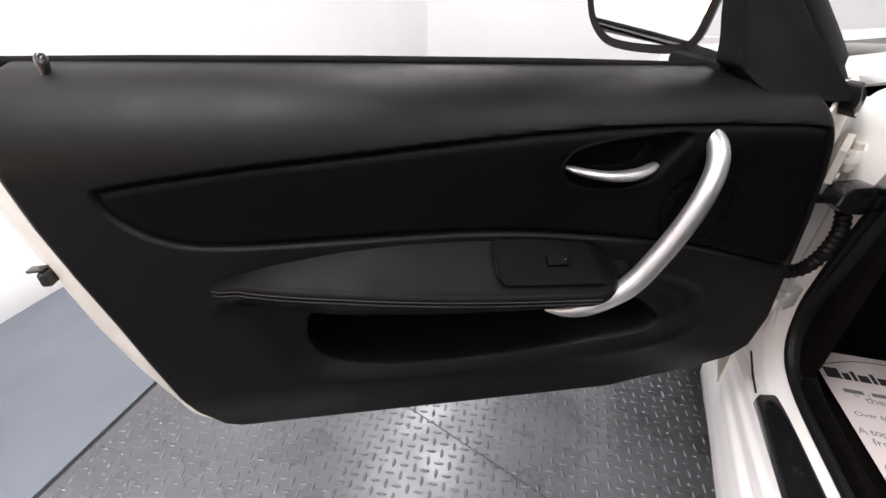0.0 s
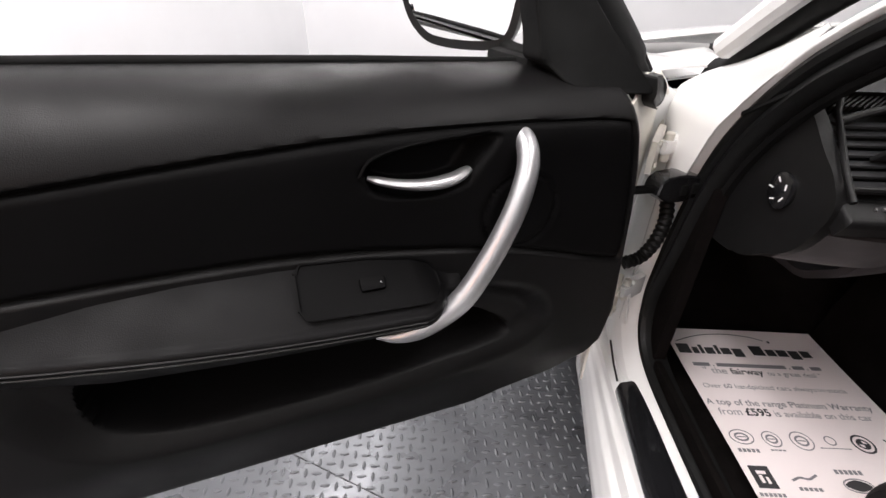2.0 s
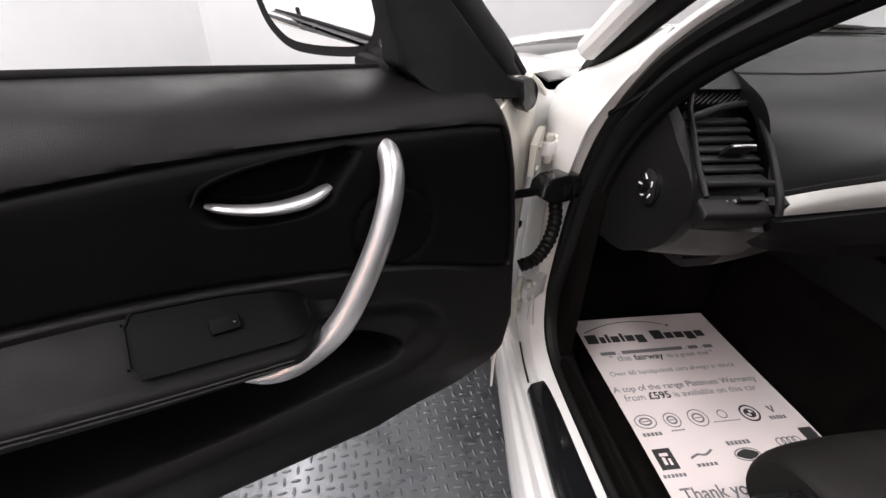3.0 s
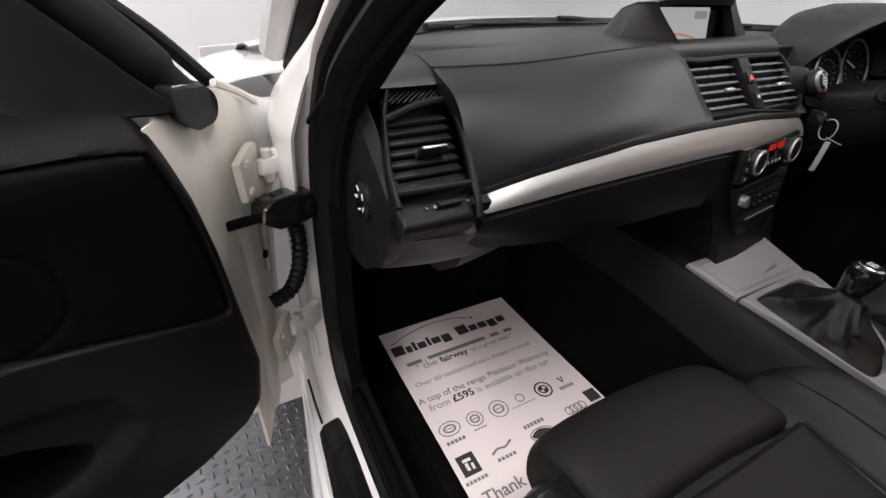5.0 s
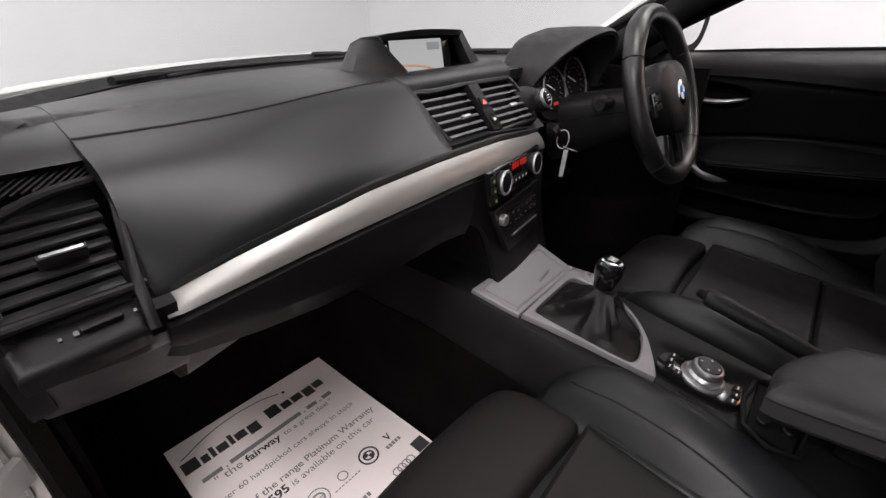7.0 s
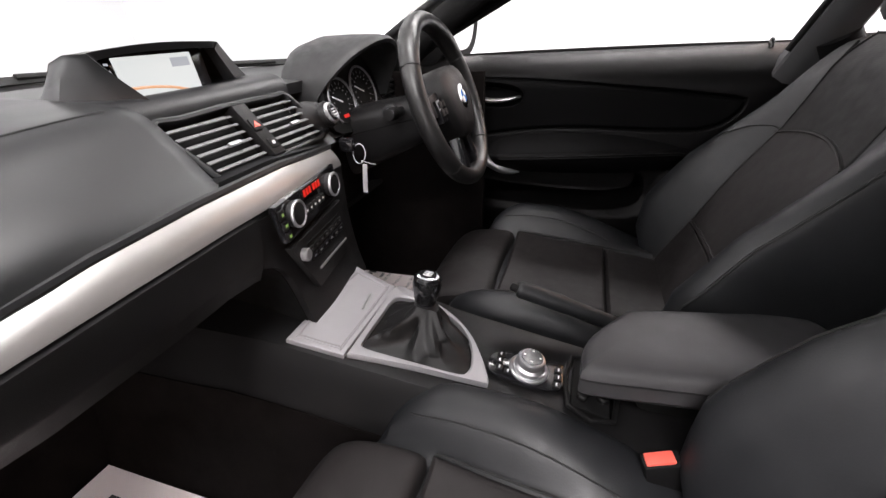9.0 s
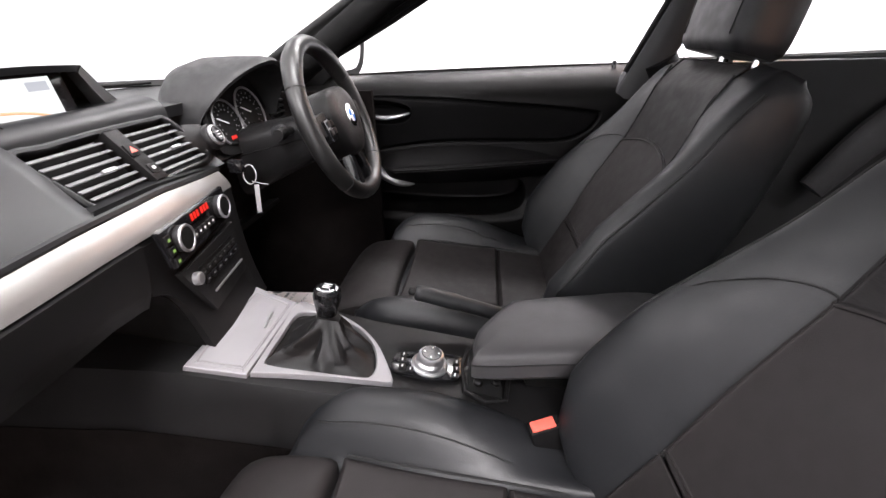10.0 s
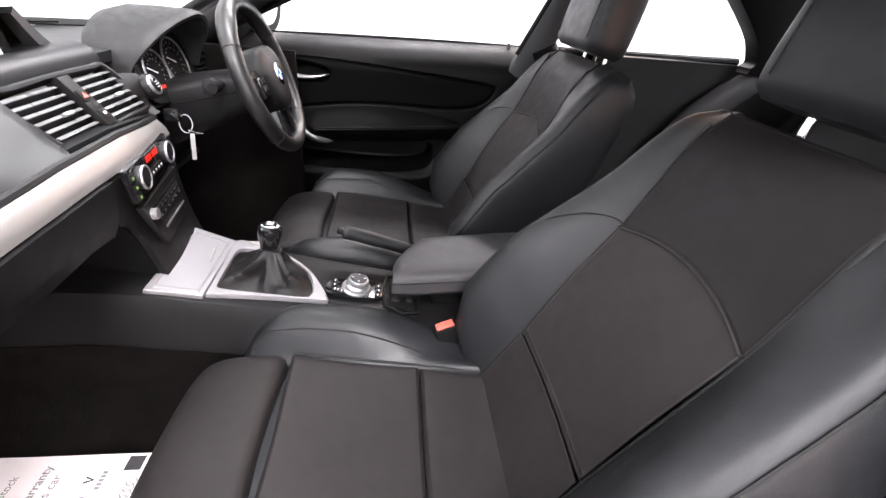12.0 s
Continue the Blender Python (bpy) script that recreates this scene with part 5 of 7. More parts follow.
def driver_dash(s, t):
    x = lerp(0.165, 0.655, s)
    return x, lerp(0.03, 0.03, t) + 0.12 * smoothstep(0.0, 0.25, s) * (0.3 + 0.6 * t) + 0.02 * t, lerp(0.835, 0.58, t)


part("driver_panel", sheet(lambda s, t: tuple(float(v) for v in driver_dash(s, t)), 16, 12, 0.015), M_PLASTIC, dash, "black lower panel on the driver's side")
part("knee_panel", sheet(lambda s, t: (lerp(0.17, 0.655, s), lerp(0.10, 0.36, t), lerp(0.61, 0.56, t)), 8, 6, 0.012), M_PLASTIC, dash)
for k in range(7):
    part("far_vent_slat", box(0.585, 0.045, 0.80 + 0.014 * k, 0.11, 0.018, 0.004, 0.001, m=pose(0, 0, 0, 20)), M_PLASTIC, dash)

# control fascia below the strip
# arched outline of the panel beside the footwell
FASCIA_Z = [0.55, 0.588, 0.62, 0.65, 0.672, 0.692, 0.706, 0.715, 0.79]
FASCIA_X = [-0.056, -0.058, -0.060, -0.064, -0.070, -0.080, -0.094, -0.116, -0.130]


def fascia(s, t):
    z = lerp(0.783, 0.560, t)
    x0 = interp(z, FASCIA_Z, FASCIA_X)
    x1 = interp(z, [0.578, 0.70, 0.79], [0.158, 0.166, 0.168])
    x = lerp(x0, x1, s)
    y = face_y(x) + 0.004 - 0.030 * t ** 2.6
    return x, y, z


part("control_fascia", sheet(fascia, 24, 48, 0.012), M_PLASTIC, dash, "black control panel of the dashboard")
part("fascia_side", sheet(lambda s, t: (interp(lerp(0.72, 0.575, t), FASCIA_Z, FASCIA_X) + 0.03 * s, lerp(-0.040 - 0.028 * t ** 2.0, 0.25, s), lerp(0.72, 0.565, t)), 8, 24, 0.010), M_DARK, dash)
# control panel axes: x across, y up, z out; turned a little towards the driver
SP = pose(0.010, -0.054, 0.737, 0, 0, 7.5) @ Matrix(((1, 0, 0, 0), (0, 0.06, -0.998, -0.004), (0, 0.998, 0.06, 0), (0, 0, 0, 1)))
rad = part("heater_panel", moved(prism([(-0.100, 0.060), (0.098, 0.062), (0.096, 0.008), (-0.090, 0.002)], -0.008, 0.003, "XY", 0.004), SP), M_GLOSSB, dash, "black heater control panel with red display")
for x in (-0.062, 0.066):
    part("heater_knob", moved(lathe([(0.019, 0.0), (0.0195, 0.005), (0.0185, 0.010), (0.0165, 0.012), (0.0160, 0.010)], 32), SP @ pose(x, 0.036, 0.002)), M_SLAT, rad, "silver rimmed temperature knob")
    part("knob_ring", moved(tube([(0.0182 * math.cos(a), 0.0182 * math.sin(a), 0.0105) for a in np.linspace(0, 2 * math.pi, 33)[:-1]], 0.0024, 8, closed=True), SP @ pose(x, 0.036, 0.002)), M_SATIN, rad, "silver knob ring")
    part("knob_cap", moved(lathe([(0.0178, 0.0), (0.0170, 0.004), (0.013, 0.005)], 28), SP @ pose(x, 0.036, 0.0095)), M_DARK, rad)
part("heater_display", moved(box(0.002, 0.052, 0.004, 0.062, 0.016, 0.002), SP), M_GLOSSB, rad)
for k in range(6):
    part("display_digit", moved(box(-0.022 + 0.009 * k + (0.004 if k > 2 else 0), 0.052, 0.0054, 0.006, 0.010, 0.001), SP), M_REDGLOW, rad)
for k in range(5):
    part("heater_button", moved(box(-0.026 + 0.014 * k, 0.026, 0.004, 0.012, 0.012, 0.004, 0.001), SP), M_PLASTIC, rad)
    part("button_mark", moved(box(-0.026 + 0.014 * k, 0.026, 0.0063, 0.004, 0.003, 0.0006), SP), M_WHITEMARK, rad)
for k in range(3):
    part("heater_button", moved(box(-0.092 + 0.003 * k, 0.046 - 0.017 * k, 0.004, 0.013, 0.014, 0.004, 0.001), SP), M_PLASTIC, rad)
    part("lit_mark", moved(box(-0.092 + 0.003 * k, 0.046 - 0.017 * k, 0.0064, 0.005, 0.004, 0.0006), SP), M_GREENGLOW, rad)
audio = part("audio_panel", moved(prism([(-0.088, -0.008), (0.098, -0.004), (0.095, -0.100), (-0.034, -0.104)], -0.008, 0.003, "XY", 0.004), SP), M_PLASTIC, dash, "black audio panel")
part("audio_knob", moved(lathe([(0.010, 0.0), (0.010, 0.008), (0.008, 0.010)], 24), SP @ pose(-0.062, -0.030, 0.003)), M_SATIN, audio)
part("disc_slot", moved(box(0.012, -0.022, 0.0035, 0.120, 0.004, 0.001), SP), M_DARK, audio)
for k in range(6):
    part("audio_button", moved(box(-0.034 + 0.021 * k, -0.046, 0.004, 0.018, 0.012, 0.004, 0.001), SP), M_GLOSSB, audio)
    part("button_mark", moved(box(-0.034 + 0.021 * k, -0.046, 0.0063, 0.006, 0.002, 0.0006), SP), M_DIALGREY, audio)
for k in range(7):
    part("audio_button", moved(box(-0.040 + 0.0185 * k, -0.032, 0.004, 0.015, 0.008, 0.004, 0.001), SP), M_PLASTIC, audio)
    part("button_mark", moved(box(-0.040 + 0.0185 * k, -0.032, 0.0063, 0.005, 0.0018, 0.0006), SP), M_DIALGREY, audio)
part("lower_slot", moved(box(0.03, -0.074, 0.004, 0.11, 0.003, 0.003), SP), M_SATIN, audio)

# ---- ignition key with tag ----
key = thing("ignition_key", "car key with paper tag on a wire ring", "key", pose(0, 0, -0.018))
part("key_head", box(0.205, -0.02, 0.825, 0.016, 0.030, 0.026, 0.006), M_GLOSSB, key)
ring = [(0.207 + 0.004 * math.sin(a), -0.042 + 0.013 * math.cos(a), 0.808 + 0.018 * math.sin(a)) for a in np.linspace(0, 2 * math.pi, 24)[:-1]]
part("wire_ring", tube(ring, 0.0011, 6, closed=True), M_TAG, key)
part("wire_tail", tube([(0.205, -0.045, 0.795), (0.215, -0.06, 0.787), (0.228, -0.065, 0.782)], 0.0010, 6), M_TAG, key)
part("key_tag", box(0.212, -0.046, 0.757, 0.0025, 0.009, 0.058, 0.001, m=pose(0, 0, 0, 5, 0, 30)), M_TAG, key, "white key tag")


# ---- centre console ----
console = thing("centre_console", "black centre console with silver panels and gear lever", "console")


def con_z(y):
    return 0.533 + 0.18 * (y + 0.352)


def console_half(y):
    return interp(y, [-1.2, -0.56, -0.3, -0.05, 0.08, 0.32], [0.10, 0.100, 0.100, 0.118, 0.128, 0.135])


secs = []
for y in (0.32, 0.10, -0.02, -0.15, -0.30, -0.45, -0.56, -0.70, -0.95, -1.25):
    top = min(con_z(y), 0.60) - 0.006 if y > -0.56 else con_z(-0.56) - 0.006 + 0.04 * min(1, (-0.56 - y) * 3)
    w = console_half(y)
    flank = [(0.070, 0.275), (0.056, 0.36), (0.040, top - 0.105), (0.024, top - 0.062), (0.012, top - 0.034), (0.004, top - 0.012), (-0.003, top - 0.001), (-0.014, top + 0.001)]
    secs.append([(-w - a, y, z) for a, z in flank] + [(w + a, y, z) for a, z in flank[::-1]])
part("console_body", loft(secs), M_PLASTIC, console, "black console body")

for sd in (1, -1):
    def tunnel(s, t):
        y = lerp(0.33, -1.10, s)
        top = min(con_z(y), 0.60) - 0.006 if y > -0.56 else con_z(-0.56) - 0.006
        w = console_half(y)
        return sd * (w + interp(t, [0, 0.5, 1], [0.034, 0.058, 0.076])), y, lerp(top - 0.085, 0.272, t)
    part("tunnel_carpet", sheet(tunnel, 24, 6, 0.003), M_CARPET, console, "black carpet on the tunnel side")

CP = Matrix(((1, 0, 0, 0.0), (0, 0.984, -0.177, -0.20), (0, 0.177, 0.984, 0.5604), (0, 0, 0, 1)))
# console face axes: x across, y forward along the face (origin at y = -0.20), z out of it


def resample(loop, n):
    p = np.array(list(loop) + [loop[0]])
    d = np.concatenate([[0], np.cumsum(np.hypot(*np.diff(p, axis=0).T))])
    t = np.linspace(0, d[-1], n + 1)[:-1]
    return list(zip(np.interp(t, d, p[:, 0]), np.interp(t, d, p[:, 1])))


def ring_plate(outer, inner, z0, z1, lift=0.002):
    """A flat frame between an outer and an inner outline, with softened rims."""
    n = 72
    o, i = resample(outer, n), resample(inner, n)
    k = min(range(n), key=lambda q: (i[q][0] - o[0][0]) ** 2 + (i[q][1] - o[0][1]) ** 2)
    i = i[k:] + i[:k]
    bm = bmesh.new()
    loops = []
    for f, z in ((0.0, z0), (0.0, z1 - lift), (0.08, z1), (0.92, z1), (1.0, z1 - lift), (1.0, z0)):
        loops.append([bm.verts.new((lerp(a[0], b[0], f), lerp(a[1], b[1], f), z)) for a, b in zip(o, i)])
    for q in range(len(loops) - 1):
        for m in range(n):
            bm.faces.new((loops[q][m], loops[q][(m + 1) % n], loops[q + 1][(m + 1) % n], loops[q + 1][m]))
    return bm


hole = smooth_curve([(-0.076, 0.032), (-0.060, 0.042), (0.0, 0.043), (0.050, 0.043), (0.068, 0.033), (0.073, 0.0), (0.066, -0.040), (0.045, -0.082), (0.010, -0.113), (-0.030, -0.126), (-0.058, -0.124), (-0.067, -0.108), (-0.072, -0.05)], 5, True)
frame_out = smooth_curve([(-0.098, 0.052), (0.0, 0.054), (0.094, 0.054), (0.094, 0.02), (0.085, -0.02), (0.060, -0.072), (0.024, -0.112), (-0.022, -0.142), (-0.064, -0.162)], 4) + [(-0.066, -0.158), (-0.078, -0.06), (-0.088, 0.0)]
part("gear_surround", moved(ring_plate(frame_out, hole, -0.004, 0.006), CP), M_SILVER2, console, "silver gear lever surround")
lid = smooth_curve([(-0.100, 0.064), (-0.104, 0.13), (-0.098, 0.146), (0.0, 0.150), (0.108, 0.146), (0.114, 0.13), (0.098, 0.066), (0.088, 0.060), (-0.090, 0.059)], 4, True)
part("tray_lid", moved(prism([(-0.101, 0.056), (0.096, 0.056), (0.122, 0.150), (-0.108, 0.150)], -0.006, 0.003, "XY", 0.003, 3), CP), M_SILVER2, console, "silver ashtray lid panel")
inset = [(0.002 + (a - 0.004) * 0.86, 0.104 + (b - 0.104) * 0.80) for a, b in lid]
part("lid_groove", moved(tube([(a, b, 0.0028) for a, b in inset], 0.0016, 6, closed=True), CP), M_INK2, console)
part("lid_rim", moved(tube([(0.002 + (a - 0.002) * 1.045, 0.104 + (b - 0.104) * 1.06, 0.0030) for a, b in inset], 0.0016, 6, closed=True), CP), M_SILVER2, console)
part("lid_notch", moved(box(0.03, 0.082, 0.0035, 0.045, 0.004, 0.002, 0.001, m=pose(0, 0, 0, 0, 0, 8)), CP), M_SATIN, console)

# leather gaiter with folds, lever and knob
rings = []
hn = resample(hole, 48)
for k in range(15):
    f = k / 14
    ring = []
    for q, (a, b) in enumerate(hn):
        an = 2 * math.pi * q / 48
        cx, cy = lerp(0.0, 0.006, f), lerp(-0.035, -0.035, f)
        shrink = (1 - f) ** 1.15 * 0.97 + 0.016 * f / 0.075
        fold = 1 + 0.30 * math.sin(math.pi * f) * math.sin(5 * an + 3.5 * f + 1.2 * math.sin(2 * an)) + 0.11 * math.sin(math.pi * f) * math.sin(11 * an - 5 * f)
        ring.append((cx + (a - cx) * shrink * fold, cy + (b - cy) * shrink * fold, -0.003 + 0.062 * f ** 1.25 + 0.006 * math.sin(math.pi * f) * math.sin(3 * an + 4 * f)))
    rings.append(ring)
part("gear_gaiter", moved(loft(rings), CP), M_GAITER, console, "folded black leather gaiter")
part("gear_stalk", moved(lathe([(0.017, 0.0), (0.014, 0.012), (0.011, 0.02), (0.011, 0.035)], 20), pose(0.006, -0.235, 0.598)), M_GLOSSB, console)
knob = part("gear_knob", moved(lathe([(0.010, 0.0), (0.015, 0.004), (0.017, 0.015), (0.0215, 0.034), (0.0235, 0.046), (0.022, 0.056), (0.018, 0.060)], 32), pose(0.008, -0.236, 0.600, 8, 4)), M_GLOSSB, console, "black gear knob")
part("knob_cap", moved(lathe([(0.0175, 0.0), (0.0175, 0.002), (0.015, 0.003)], 28), pose(0.012, -0.244, 0.6592, 8, 4)), M_CHROME, knob, "silver shift pattern cap")
part("knob_badge", moved(lathe([(0.0135, 0.0), (0.013, 0.001)], 28), pose(0.012, -0.2445, 0.6623, 8, 4)), M_GLOSSB, knob)
for a, b, sx, sy in ((-0.006, 0, 0.0015, 0.013), (0.0, 0, 0.0015, 0.013), (0.006, 0, 0.0015, 0.013), (0, 0, 0.013, 0.0015)):
    part("shift_mark", moved(box(a, b, 0.0014, sx, sy, 0.0006), pose(0.012, -0.2445, 0.6623, 8, 4)), M_WHITEMARK, knob)

# rotary controller and its keys
ctl = part("control_plate", moved(prism(smooth_curve([(-0.034, -0.154), (0.008, -0.156), (0.024, -0.20), (0.028, -0.258), (0.014, -0.264), (-0.028, -0.262), (-0.040, -0.21)], 5, True), -0.002, 0.004, "XY", 0.002), CP), M_GLOSSB, console, "black controller key plate")
IC = CP @ pose(-0.008, -0.212, 0.004)
part("controller_ring", moved(lathe([(0.031, 0.0), (0.031, 0.003), (0.028, 0.005), (0.025, 0.0035)], 40), IC), M_SATIN, ctl, "silver controller ring")
part("controller_knob", moved(lathe([(0.024, 0.002), (0.0245, 0.010), (0.021, 0.014), (0.0215, 0.022), (0.020, 0.025), (0.017, 0.026)], 40), IC), M_SATIN, ctl, "silver rotary controller knob")
part("knob_top", moved(lathe([(0.0172, 0.0255), (0.0165, 0.0275), (0.010, 0.0275)], 32), IC), M_GLOSSB, ctl)
for k in range(4):
    a = k * math.pi / 2
    part("arrow_mark", moved(box(0.012 * math.cos(a), 0.012 * math.sin(a), 0.0278, 0.003, 0.003, 0.0006), IC), M_WHITEMARK, ctl)
for x, y in ((-0.017, 0.044), (-0.002, 0.046), (-0.020, 0.030), (0.012, 0.046), (-0.016, -0.044), (0.0, -0.046), (0.016, -0.045)):
    part("menu_key", moved(box(x, y, 0.0015, 0.012, 0.011, 0.004, 0.0012), IC), M_PLASTIC, ctl)
    part("key_mark", moved(box(x, y, 0.0038, 0.006, 0.002, 0.0006), IC), M_WHITEMARK, ctl)

# open tray behind the controller
part("tray", moved(prism([(-0.050, -0.280), (0.050, -0.280), (0.052, -0.335), (-0.052, -0.335)], -0.001, 0.0032, "XY", 0.001), CP), M_DARK, console, "dark coin tray")
tray_rim = smooth_curve([(-0.052, -0.276), (0.052, -0.276), (0.056, -0.34), (-0.056, -0.34)], 2, True)
part("tray_rim", moved(tube([(a, b, 0.003) for a, b in tray_rim], 0.004, 8, closed=True), CP), M_PLASTIC, console)
for x, y in ((-0.030, -0.295), (-0.022, -0.325), (0.02, -0.318)):
    part("tray_stud", moved(lathe([(0.008, 0.0), (0.008, 0.008), (0.006, 0.010)], 20), CP @ pose(x, y, 0.001)), M_PLASTIC, console)

# padded armrest
arm_top = smooth_curve([(-0.072, -0.492), (-0.055, -0.484), (0.0, -0.488), (0.075, -0.535), (0.092, -0.56), (0.118, -0.68), (0.135, -0.80), (0.06, -0.83), (-0.03, -0.82), (-0.045, -0.76), (-0.062, -0.60)], 5, True)
rings = []
sg = sum(arm_top[i][0] * arm_top[(i + 1) % len(arm_top)][1] - arm_top[(i + 1) % len(arm_top)][0] * arm_top[i][1] for i in range(len(arm_top)))
sg = -1 if sg > 0 else 1
for d, z in ((0.020, 0.548), (0.006, 0.552), (0.0, 0.562), (0.0, 0.583), (0.0015, 0.5845), (0.0, 0.586), (0.002, 0.594), (0.007, 0.601), (0.016, 0.605), (0.034, 0.607)):
    rings.append([(0.03 + (a - 0.03) * (1 - d / 0.075), -0.66 + (b + 0.66) * (1 - d / 0.15), z) for a, b in arm_top])
arm = part("armrest", loft(rings), M_ARMPAD, console, "dark padded armrest lid with stitched edge")
part("armrest_stitching", tube([(a, b, 0.5845) for a, b in arm_top], 0.0012, 5, closed=True), M_PIPING, arm)
part("armrest_base", box(0.035, -0.70, 0.525, 0.11, 0.27, 0.06, 0.015), M_PLASTIC, console)

# handbrake
hb = part("handbrake", tube(smooth_curve([(0.118, -0.60, 0.525), (0.116, -0.53, 0.548), (0.112, -0.46, 0.572), (0.106, -0.40, 0.592), (0.103, -0.372, 0.600)], 5),
                            [0.012] * 5 + [0.0145] * 6 + [0.016] * 6 + [0.0155] * 3 + [0.012], 16, squash=(1, 0.95)), M_LEATHER, console, "black leather handbrake lever")
part("release_button", moved(lathe([(0.0075, 0.0), (0.0075, 0.010), (0.005, 0.013)], 16), pose(0.103, -0.372, 0.600, -70)), M_PLASTIC, hb)
part("brake_gaiter", loft([[(0.118 + (0.030 - 0.014 * f) * math.cos(a) * (1 + 0.1 * math.sin(4 * a + 6 * f)), -0.585 + 0.05 * f + (0.055 - 0.030 * f) * math.sin(a), 0.505 + 0.04 * f) for a in np.linspace(0, 2 * math.pi, 25)[:-1]] for f in np.linspace(0, 1, 7)]), M_LEATHER, hb)


# ---- front seats ----
def back_pt(x, v, h):
    """A point on the backrest: x across, v up the backrest, h out of it; the top leans forward a little."""
    h += 0.020 * float(smoothstep(0.36, 0.62, v))
    v -= 0.012 * float(smoothstep(0.48, 0.60, v))
    return (x, -0.655 - 0.485 * v + 0.875 * h, 0.440 + 0.875 * v + 0.485 * h)


def headrest_pt(x, v, h):
    """A point on the headrest, which stands more upright than the backrest."""
    o = back_pt(0, 0.630, -0.026)
    return (x, o[1] - 0.25 * v + 0.968 * h, o[2] + 0.968 * v + 0.25 * h)


def bolster_edge(v):
    """half width of the backrest at the height v"""
    return interp(v, [0, 0.06, 0.15, 0.28, 0.40, 0.48, 0.54, 0.575, 0.60, 0.612], [0.225, 0.257, 0.270, 0.262, 0.245, 0.234, 0.229, 0.226, 0.219, 0.204])


def bolster_rise(v):
    """how far the bolster stands out of the backrest at the height v"""
    return interp(v, [0, 0.04, 0.12, 0.25, 0.36, 0.44, 0.52, 0.57, 0.59, 0.618], [0.036, 0.078, 0.106, 0.096, 0.064, 0.038, 0.018, 0.003, -0.006, -0.030])


def seat_piping(ob_parent, pts, r=0.0016):
    return part("seam", tube(pts, r, 6), M_PIPING, ob_parent)


